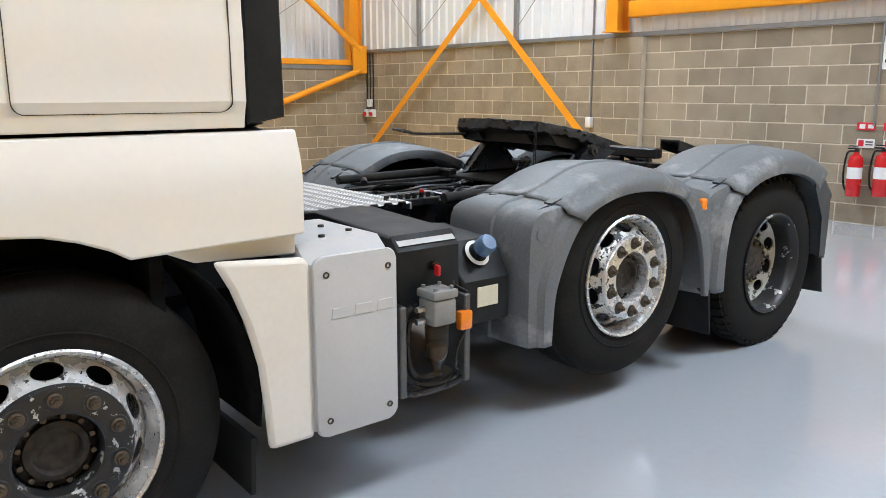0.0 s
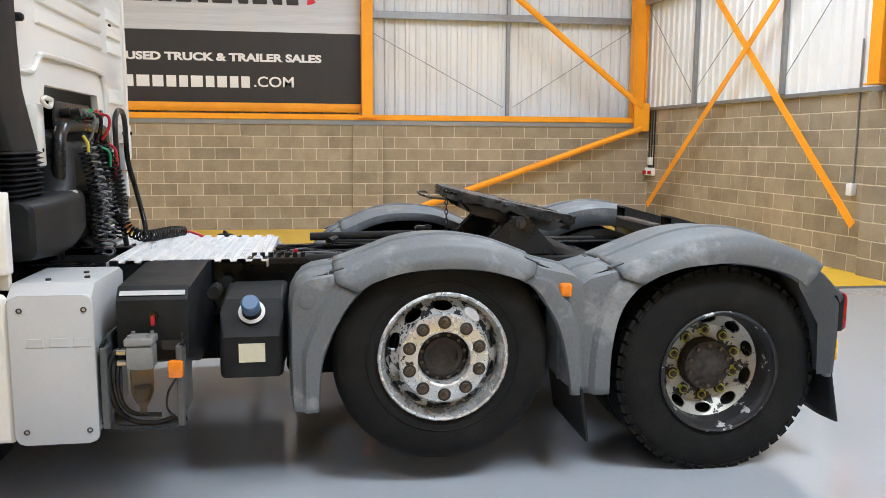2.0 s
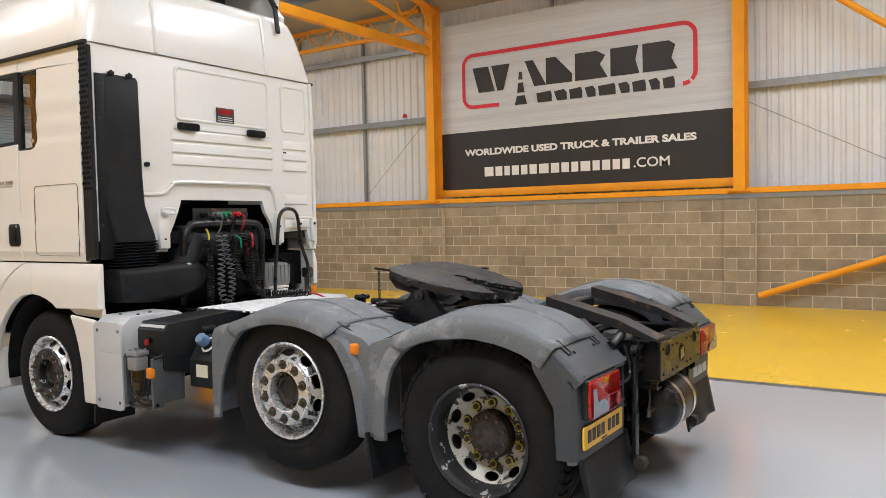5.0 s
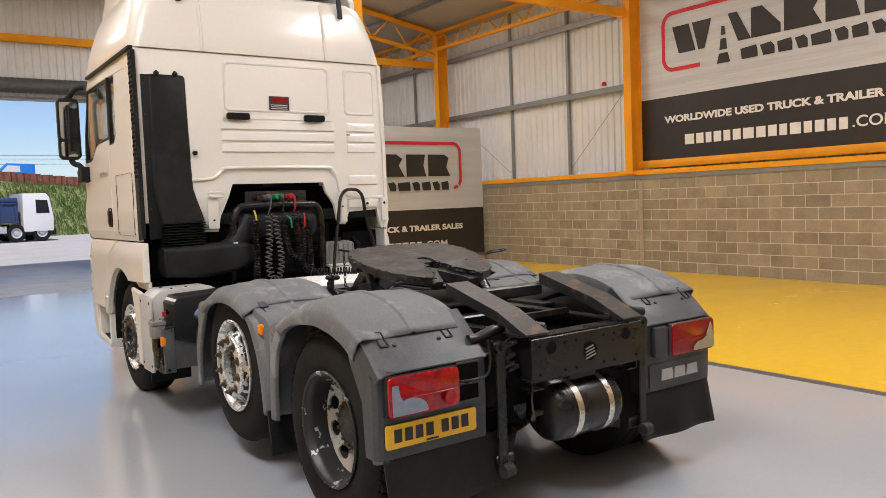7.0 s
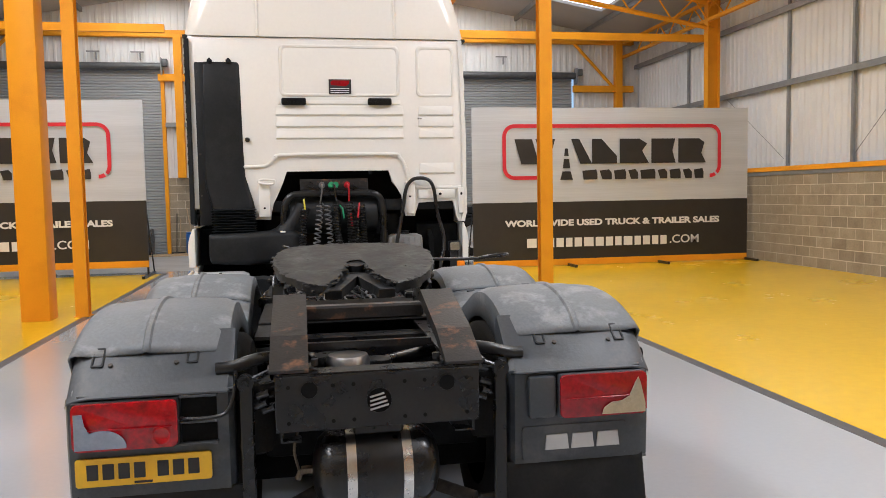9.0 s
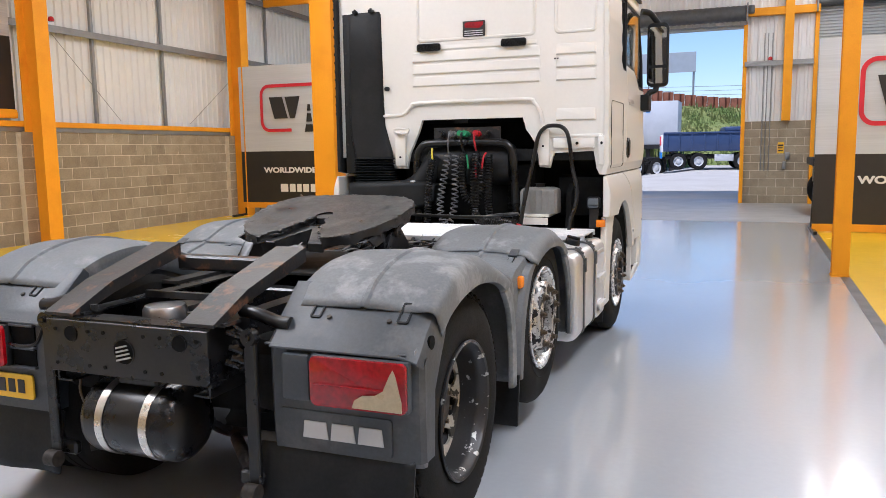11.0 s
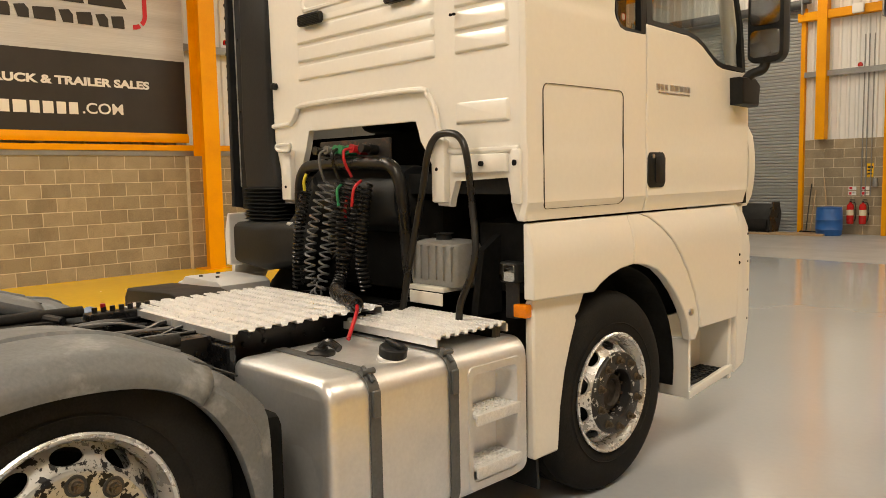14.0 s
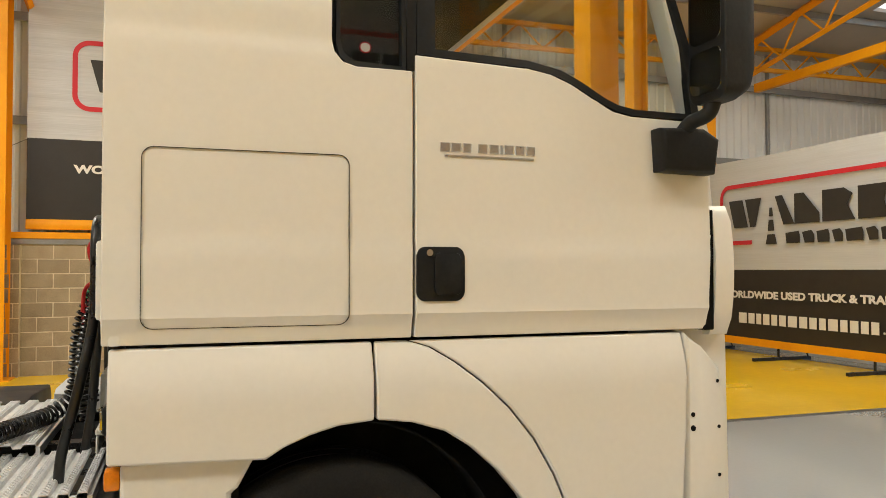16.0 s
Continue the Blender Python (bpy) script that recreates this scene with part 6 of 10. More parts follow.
rod(bm, (-0.31, -0.62, 0.555), (-0.325, -0.62, 0.52), 0.013, seg=8)
sweep(bm, smooth_line([(-0.32, -0.62, 0.56), (-0.335, -0.63, 0.64), (-0.32, -0.62, 0.72)], 5), 0.006, 6)
part("drain_fitting", bm, NUT, tank).matrix_parent_inverse = Matrix()
bm = bmesh.new()
box(bm, -0.10, 0.10, -0.66, -0.52, 0.69, 0.75, 0.01, 1)
part("tank_hanger", bm, BLACK_STEEL, truck)
bm = bmesh.new()
box(bm, -0.46, 0.46, -0.45, -0.30, 0.55, 0.80, 0.03, 2)
part("suspension_bracket", bm, VOID_BLACK, truck)

# ---- left side: step box, battery box, filter, urea tank ----
def shift_new(before, dx=0.0, dy=0.0, dz=0.0, sx=1.0, z0=0.0, sz=1.0):
    """Moves and scales all meshes made since `before`, heights about z0."""
    for me in set(bpy.data.meshes) - before:
        me.transform(Matrix.Translation((dx, dy, z0 * (1 - sz) + dz)) @ Matrix.Diagonal((sx, 1, sz, 1)))


before_box = set(bpy.data.meshes)
bm = bmesh.new()
prism(bm, rounded(2.79, 3.115, 0.275, 0.945, 0.035, 6), "x", -1.245, -1.225, 0.008, 3)
cover = part("battery_cover", bm, PLASTIC_SILVER, truck, "pale silver cover with four screws and embossed badge")
for y in (2.825, 3.07):
    for z in (0.335, 0.88):
        bm = bmesh.new()
        lathe(bm, [(0.012, 0.0), (0.012, 0.003), (0.007, 0.003), (0.006, -0.002), (0.001, -0.002)], (-1.245, y, z), 18, "x", -1)
        part("screw", bm, HUB_DIRT, cover)
for y, w in ((3.055, 0.075), (2.965, 0.075), (2.875, 0.075)):
    bm = bmesh.new()
    prism(bm, [(y, 0.715), (y - w, 0.715), (y - w + 0.006, 0.755), (y - 0.006, 0.755)], "x", -1.2475, -1.243, 0.0015, 1)
    part("embossed_block", bm, PLASTIC_SILVER, cover, angle=0)
bm = bmesh.new()
prism(bm, [(-1.225, 0.92), (-1.15, 0.985), (-0.75, 0.985), (-0.70, 0.96), (-0.70, 0.30), (-1.225, 0.30)], "y", 2.80, 3.13, 0.012, 2)
part("battery_box", bm, PLASTIC_SILVER, truck, "silver-grey box with curved lid")
bm = bmesh.new()
for x, y in ((-1.05, 2.86), (-0.92, 2.9), (-1.1, 3.0)):
    bm = bmesh.new()
    rod(bm, (x, y, 0.984), (x, y, 0.994), 0.012, seg=8)
    part("lid_screw", bm, HUB_DIRT, truck)
shift_new(before_box, -0.04, 0.05, 0.075, 1.0, 0.275, 0.933)
before_box = set(bpy.data.meshes)
bm = bmesh.new()
prism(bm, [(-1.20, 0.64), (-1.20, 0.90), (-1.155, 0.955), (-0.60, 0.975), (-0.46, 0.962), (-0.46, 0.55), (-0.9, 0.55)], "y", 2.46, 2.755, 0.012, 2)
case = part("storage_box", bm, PLASTIC_DARK, truck, "black plastic box with a grey strip and key switch")
bm = bmesh.new()
prism(bm, [(-1.168, 0.938), (-1.163, 0.944), (-1.185, 0.918), (-1.192, 0.920)], "y", 2.475, 2.74)
part("trim_strip", bm, PLASTIC_SILVER, case)
bm = bmesh.new()
rod(bm, (-1.20, 2.60, 0.835), (-1.225, 2.60, 0.835), 0.018, seg=14)
part("key_switch", bm, BLACK_STEEL, case)
bm = bmesh.new()
box(bm, -1.25, -1.223, 2.592, 2.606, 0.80, 0.84, 0.003, 1)
part("red_key", bm, RED_HOSE, case)

filt = new("fuel_filter")
filt.parent = truck
tagged(filt, "grimy fuel filter and separator in a steel frame")


def fpart(name, bm, mat, label="", angle=35):
    ob = part(name, bm, mat, filt, label, angle)
    ob.matrix_parent_inverse = Matrix()
    return ob


for y in (2.49, 2.79):
    bm = bmesh.new()
    box(bm, -1.285, -1.20, y - 0.014, y + 0.014, 0.375, 0.72, 0.004, 1)
    box(bm, -1.20, -1.02, y - 0.006, y + 0.006, 0.40, 0.76, 0.002, 1)
    for z in (0.44, 0.56, 0.68):
        rod(bm, (-1.24, y - 0.018, z), (-1.24, y + 0.018, z), 0.008, seg=6)
    fpart("frame_side", bm, STRAP)
bm = bmesh.new()
sweep(bm, [(-1.27, 2.48, 0.72), (-1.10, 2.48, 0.745), (-1.10, 2.80, 0.745), (-1.27, 2.80, 0.72)], 0.010, 8)
fpart("frame_bar", bm, BLACK_STEEL)
bm = bmesh.new()
sweep(bm, smooth_line([(-1.255, 2.47, 0.40), (-1.265, 2.55, 0.372), (-1.265, 2.73, 0.372), (-1.255, 2.81, 0.40)], 5), 0.013, 8)
fpart("frame_bar", bm, BLACK_STEEL)
bm = bmesh.new()
box(bm, -1.335, -1.235, 2.585, 2.69, 0.635, 0.735, 0.012, 2)
box(bm, -1.34, -1.23, 2.58, 2.695, 0.735, 0.768, 0.008, 2)
for y in (2.60, 2.675):
    for x in (-1.32, -1.25):
        rod(bm, (x, y, 0.766), (x, y, 0.78), 0.008, seg=6)
fpart("filter_head", bm, BATTERY_GREY, "corroded alloy filter head")
bm = bmesh.new()
lathe(bm, [(0.046, 0.635), (0.046, 0.56), (0.044, 0.53), (0.030, 0.49), (0.016, 0.472), (0.012, 0.43), (0.001, 0.425)], (-1.285, 2.64, 0), 32, "z")
fpart("bowl", bm, BOWL_GLASS, "dirty amber plastic bowl")
bm = bmesh.new()
lathe(bm, [(0.001, 0.552), (0.038, 0.552), (0.036, 0.532), (0.026, 0.498), (0.001, 0.49)], (-1.285, 2.64, 0), 24, "z")
fpart("fuel", bm, NUT)
bm = bmesh.new()
box(bm, -1.30, -1.262, 2.475, 2.535, 0.585, 0.66, 0.010, 2)
fpart("marker_lamp", bm, AMBER, "square amber marker lamp")
bm = bmesh.new()
box(bm, -1.225, -1.22, 2.475, 2.57, 0.69, 0.73)
fpart("data_plate", bm, SIGN_BLACK)
for pts, r in (([(-1.24, 2.70, 0.70), (-1.26, 2.755, 0.69), (-1.25, 2.78, 0.60), (-1.24, 2.76, 0.46), (-1.25, 2.70, 0.40), (-1.26, 2.60, 0.385), (-1.24, 2.52, 0.40)], 0.012), ([(-1.24, 2.70, 0.65), (-1.25, 2.74, 0.64), (-1.25, 2.745, 0.52), (-1.24, 2.70, 0.43), (-1.23, 2.58, 0.41)], 0.010), ([(-1.29, 2.505, 0.585), (-1.285, 2.54, 0.52), (-1.28, 2.545, 0.45), (-1.26, 2.51, 0.40)], 0.005)):
    bm = bmesh.new()
    sweep(bm, smooth_line(pts, 6), r, 8)
    fpart("fuel_hose", bm, BLACK_STEEL)
for z in (0.70, 0.655):
    bm = bmesh.new()
    rod(bm, (-1.285, 2.70, z), (-1.285, 2.735, z), 0.012, seg=6)
    fpart("union", bm, STEEL)

shift_new(before_box, 0.0, 0.02, 0.03)
before_box = set(bpy.data.meshes)
bm = bmesh.new()
prism(bm, [(-1.165, 0.53), (-1.165, 0.715), (-1.08, 0.815), (-1.04, 0.865), (-0.70, 0.88), (-0.60, 0.87), (-0.60, 0.53)], "y", 2.045, 2.325, 0.025, 3)
urea = part("urea_tank", bm, PLASTIC_DARK, truck, "black moulded tank with blue cap and pale label")
bm = bmesh.new()
m = Matrix.Translation((-1.095, 2.185, 0.812)) @ Matrix.Rotation(radians(-52), 4, "Y")
lathe(bm, [(0.050, -0.01), (0.050, 0.008), (0.036, 0.012), (0.036, 0.05)], (0, 0, 0), 24, "z")
bm.transform(m)
part("filler_neck", bm, PLASTIC_DARK, urea)
bm = bmesh.new()
lathe(bm, [(0.036, 0.04), (0.041, 0.045), (0.041, 0.095), (0.034, 0.106), (0.001, 0.108)], (0, 0, 0), 24, "z")
bm.transform(m)
part("blue_cap", bm, BLUE_CAP, urea, "faded blue filler cap")
bm = bmesh.new()
lathe(bm, [(0.060, 0.0085), (0.044, 0.0125)], (0, 0, 0), 28, "z")
bm.transform(m)
part("cap_ring", bm, PRINT_WHITE, urea, "white printed ring round the filler")
bm = bmesh.new()
box(bm, -1.170, -1.162, 2.125, 2.24, 0.60, 0.685)
part("label", bm, PAPER, urea, angle=0)
bm = bmesh.new()
rod(bm, (-0.60, 2.36, 0.86), (-0.45, 2.36, 0.86), 0.03, seg=14)
part("hose_stub", bm, PLASTIC_DARK, truck)
bm = bmesh.new()
for k in range(6):
    rod(bm, (-1.02 + 0.02 * k, 2.36 - 0.0 * k, 0.89), (-1.01 + 0.02 * k, 2.36, 0.89), 0.03, seg=14)
part("corrugated_hose", bm, PLASTIC_DARK, truck)

shift_new(before_box, 0.08, 0.05, 0.015)

# ---- right side: fuel tank ----
before_box = set(bpy.data.meshes)
fuel = new("fuel_tank")
fuel.parent = truck
tagged(fuel, "large dented aluminium fuel tank with two dark straps")


def tpart(name, bm, mat, label="", angle=35):
    ob = part(name, bm, mat, fuel, label, angle)
    ob.matrix_parent_inverse = Matrix()
    return ob


bm = bmesh.new()
sect = rounded(0.52, 1.215, 0.265, 0.895, 0.085, 7)


def tank_ring(y, grow):
    cx, cz = 0.8675, 0.565
    return [(cx + (x - cx) * grow, y, cz + (z - cz) * grow) for x, z in sect]


secs = [tank_ring(2.205, 0.90), tank_ring(2.210, 0.955), tank_ring(2.222, 0.985), tank_ring(2.245, 1.0)]
secs += [tank_ring(2.245 + 0.05 * k, 1.0) for k in range(1, 20)]
secs += [tank_ring(3.255, 0.985), tank_ring(3.265, 0.95)]
rings = loft(bm, secs)
for v in bm.verts:
    d = 0.004 * noise.noise(v.co * 5.0)
    v.co += Vector((d, 0, d * 0.5))
bay = [f for f in bm.faces if f.calc_center_median().x > 1.20 and 2.895 < f.calc_center_median().y < 3.195 and max(v.co.z for v in f.verts) - min(v.co.z for v in f.verts) > 0.3]
bmesh.ops.delete(bm, geom=bay, context="FACES")
tpart("tank_shell", bm, ALU, "bright aluminium shell", angle=45)
bm = bmesh.new()
nx, nz = 14, 14
grid = {}
for i in range(nx + 1):
    for k in range(nz + 1):
        x, z = 0.60 + 0.56 * i / nx, 0.30 + 0.53 * k / nz
        dent = 0.020 * max(0, 1 - ((x - 0.98) / 0.20) ** 2 - ((z - 0.45) / 0.22) ** 2) + 0.004 * noise.noise(Vector((x * 6, 0, z * 6)))
        fade = min(1, min(i, nx - i, k, nz - k) / 2)
        grid[i, k] = bm.verts.new((x, 2.2035 - 0.004 * fade + dent * fade, z))
for i in range(nx):
    for k in range(nz):
        bm.faces.new((grid[i, k], grid[i + 1, k], grid[i + 1, k + 1], grid[i, k + 1]))
tpart("end_pressing", bm, ALU, "dented end panel", angle=60)
for y in (2.40, 2.80):
    bm = bmesh.new()
    o = rounded(0.512, 1.223, 0.257, 0.903, 0.09, 7)
    secs = [[(x, y + d, z) for x, z in o] for d in (-0.024, 0.024)]
    inn = [[(0.8675 + (x - 0.8675) * 0.98, y + d, 0.565 + (z - 0.565) * 0.98) for x, z in o] for d in (0.024, -0.024)]
    loft(bm, [secs[0], secs[1], inn[0], inn[1], secs[0]], caps=False)
    tpart("strap", bm, STRAP, "dark rubber-lined strap")
    bm = bmesh.new()
    box(bm, 1.222, 1.236, y - 0.018, y + 0.018, 0.74, 0.84, 0.004, 1)
    rod(bm, (1.15, y, 0.912), (1.215, y, 0.87), 0.009, seg=8)
    rod(bm, (1.18, y - 0.03, 0.90), (1.18, y + 0.03, 0.90), 0.012, seg=8)
    tpart("strap_tensioner", bm, STRAP)
# recessed step bay at the front end
bm = bmesh.new()
loft(bm, [[(1.205, y, z) for y, z in rounded(2.878, 3.212, 0.302, 0.828, 0.03, 4)],
          [(1.2205, y, z) for y, z in rounded(2.884, 3.206, 0.308, 0.822, 0.03, 4)],
          [(1.2195, y, z) for y, z in rounded(2.905, 3.185, 0.338, 0.792, 0.03, 4)],
          [(1.200, y, z) for y, z in rounded(2.912, 3.178, 0.346, 0.784, 0.03, 4)],
          [(1.105, y, z) for y, z in rounded(2.920, 3.170, 0.356, 0.774, 0.03, 4)]])
doomed = [f for f in bm.faces if len(f.verts) > 6 and f.calc_center_median().x > 1.15]
bmesh.ops.delete(bm, geom=doomed, context="FACES")
tpart("step_bay", bm, ALU, "recessed aluminium step bay")
for z in (0.385, 0.605):
    bm = bmesh.new()
    box(bm, 1.10, 1.242, 2.915, 3.175, z, z + 0.022, 0.005, 2)
    box(bm, 1.230, 1.246, 2.908, 3.182, z - 0.022, z + 0.024, 0.005, 2)
    for k in range(8):
        for j in range(4):
            rod(bm, (1.128 + 0.028 * j, 2.943 + 0.029 * k, z + 0.021), (1.128 + 0.028 * j, 2.943 + 0.029 * k, z + 0.027), 0.007, seg=8)
    tpart("step_tread", bm, ALU_DECK, "studded step tread")
bm = bmesh.new()
m = Matrix.Translation((1.08, 2.60, 0.885)) @ Matrix.Rotation(radians(12), 4, "Y")
lathe(bm, [(0.062, 0.0), (0.06, 0.018), (0.052, 0.024)], (0, 0, 0), 36, "z")
bm.transform(m)
tpart("filler_ring", bm, ALU)
bm = bmesh.new()
lathe(bm, [(0.050, 0.022), (0.056, 0.028), (0.056, 0.058), (0.050, 0.064), (0.001, 0.064)], (0, 0, 0), 20, "z")
box(bm, -0.05, 0.05, -0.012, 0.012, 0.064, 0.085, 0.006, 1)
bm.transform(m)
tpart("filler_cap", bm, PLASTIC_DARK, "black screw filler cap")
bm = bmesh.new()
lathe(bm, [(0.06, 0.0), (0.058, 0.014), (0.03, 0.022), (0.03, 0.03), (0.001, 0.032)], (0.80, 2.46, 0.893), 28, "z")
sweep(bm, smooth_line([(0.80, 2.46, 0.925), (0.84, 2.47, 0.95), (0.90, 2.48, 0.93)], 5), 0.016, 8)
tpart("sender_unit", bm, BLACK_STEEL)
bm = bmesh.new()
box(bm, 0.40, 0.56, 2.18, 2.22, 0.60, 0.94, 0.008, 1)
part("tank_bracket", bm, BLACK_STEEL, truck)

shift_new(before_box, sx=0.975)

# ---- deck plates ----
def deck(x0, x1, y0, y1, z, pitch, label):
    d = new("deck_plate")
    d.parent = truck
    tagged(d, label)
    bm = bmesh.new()
    prof, y = [], y0
    while y < y1 - 0.01:
        prof += [(y, z - 0.013), (y + 0.34 * pitch, z - 0.013), (y + 0.42 * pitch, z), (y + 0.92 * pitch, z)]
        y += pitch
    prof.append((y, z - 0.013))
    lo = [bm.verts.new((x0, a, b)) for a, b in prof]
    hi = [bm.verts.new((x1, a, b)) for a, b in prof]
    lo2 = [bm.verts.new((x0, a, b - 0.004)) for a, b in prof]
    hi2 = [bm.verts.new((x1, a, b - 0.004)) for a, b in prof]
    n = len(prof)
    for k in range(n - 1):
        bm.faces.new((lo[k], lo[k + 1], hi[k + 1], hi[k])), bm.faces.new((lo2[k], hi2[k], hi2[k + 1], lo2[k + 1]))
        bm.faces.new((lo[k], lo2[k], lo2[k + 1], lo[k + 1])), bm.faces.new((hi[k], hi[k + 1], hi2[k + 1], hi2[k]))
    ob = part("sheet", bm, ALU_DECK, d, angle=0)
    ob.matrix_parent_inverse = Matrix()
    bm = bmesh.new()
    y = y0
    while y < y1 - 0.01:
        for row, at_y in enumerate((0.53, 0.67, 0.81)):
            x = x0 + 0.02 + 0.013 * (row % 2)
            while x < x1 - 0.015:
                c = y + at_y * pitch
                v = [bm.verts.new((x + 0.0085 * math.cos(1.047 * i), c + 0.0048 * math.sin(1.047 * i), z)) for i in range(6)]
                w = [bm.verts.new((x + 0.0055 * math.cos(1.047 * i), c + 0.003 * math.sin(1.047 * i), z + 0.0022)) for i in range(6)]
                for i in range(6):
                    bm.faces.new((v[i], v[(i + 1) % 6], w[(i + 1) % 6], w[i]))
                x += 0.026
        y += pitch
    g = part("grip_studs", bm, ALU_DECK, d, angle=0)
    g.matrix_parent_inverse = Matrix()
    tagged(g, kind="stuff")
    bm = bmesh.new()
    box(bm, x0, x1, y0 - 0.004, y0 + 0.004, z - 0.045, z - 0.012)
    part("edge_flange", bm, ALU, d, angle=0).matrix_parent_inverse = Matrix()
    bm = bmesh.new()
    box(bm, x0, x1, y1 - 0.004, y1 + 0.01, z - 0.045, z - 0.012)
    part("edge_flange", bm, ALU, d, angle=0).matrix_parent_inverse = Matrix()


deck(-0.50, 0.020, 2.20, 2.98, 1.0, 0.078, "ribbed aluminium tread deck behind the cab")
deck(0.025, 0.545, 2.20, 2.98, 1.0, 0.078, "ribbed aluminium tread deck behind the cab")
deck(0.50, 1.11, 2.79, 3.21, 0.96, 0.0525, "ribbed aluminium tread deck over the fuel tank")

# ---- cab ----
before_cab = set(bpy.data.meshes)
cab = new("cab")
cab.parent = truck
tagged(cab, "tall white high-roof cab, worn and cream-tinted by the yellow floor")


def cpart(name, bm, mat, label="", angle=35):
    ob = part(name, bm, mat, cab, label, angle)
    ob.matrix_parent_inverse = Matrix()
    return ob


def under(parent, name, bm, mat, label="", angle=35):
    ob = part(name, bm, mat, parent, label, angle)
    ob.matrix_parent_inverse = Matrix()
    return ob


def side_x(z):
    """How far the cab's flank bows from its nominal plane."""
    pts = ((1.33, -0.014), (1.385, -0.008), (1.42, 0.009), (1.46, 0.007), (1.62, 0.009), (1.68, 0.004), (2.0, 0.006), (2.28, 0.004), (2.34, -0.004), (2.44, 0.001), (2.52, -0.006), (2.62, -0.001), (2.72, -0.010), (3.05, -0.022))
    if z <= pts[0][0]:
        return pts[0][1]
    for (a, p), (b, q) in zip(pts, pts[1:]):
        if z <= b:
            f = (z - a) / (b - a)
            f = f * f * (3 - 2 * f)
            return p + (q - p) * f
    return pts[-1][1]


def wing_x(z):
    """The wings' shoulder: the outer face draws in towards the cab's sill."""
    pts = ((1.05, 0.0), (1.17, 0.003), (1.22, -0.002), (1.26, -0.012), (1.30, -0.027), (1.335, -0.040))
    for (a, p), (b, q) in zip(pts, pts[1:]):
        if z <= b:
            return p + (q - p) * max(z - a, 0) / (b - a)
    return pts[-1][1]


def flank(name, outline, sx, x0, x1, mat, bow=True, label="", bevel=0.006, shoulder=False):
    bm = bmesh.new()
    prism(bm, outline, "x", *sorted((sx * x0, sx * x1)))
    if bow:
        for i in range(68):
            z = 1.35 + 0.025 * i
            bmesh.ops.bisect_plane(bm, geom=bm.verts[:] + bm.edges[:] + bm.faces[:], plane_co=(0, 0, z), plane_no=(0, 0, 1))
        for v in bm.verts:
            v.co.x += sx * side_x(v.co.z)
    if shoulder:
        for i in range(12):
            bmesh.ops.bisect_plane(bm, geom=bm.verts[:] + bm.edges[:] + bm.faces[:], plane_co=(0, 0, 1.06 + 0.024 * i), plane_no=(0, 0, 1))
        for v in bm.verts:
            if abs(v.co.x) > 1.235:
                v.co.x += sx * wing_x(v.co.z)
    ob = cpart(name, bm, mat, label, 25)
    if bevel:
        bv = ob.modifiers.new("edge", "BEVEL")
        bv.width, bv.segments, bv.limit_method, bv.angle_limit = bevel, 2, "ANGLE", radians(50)
    return ob


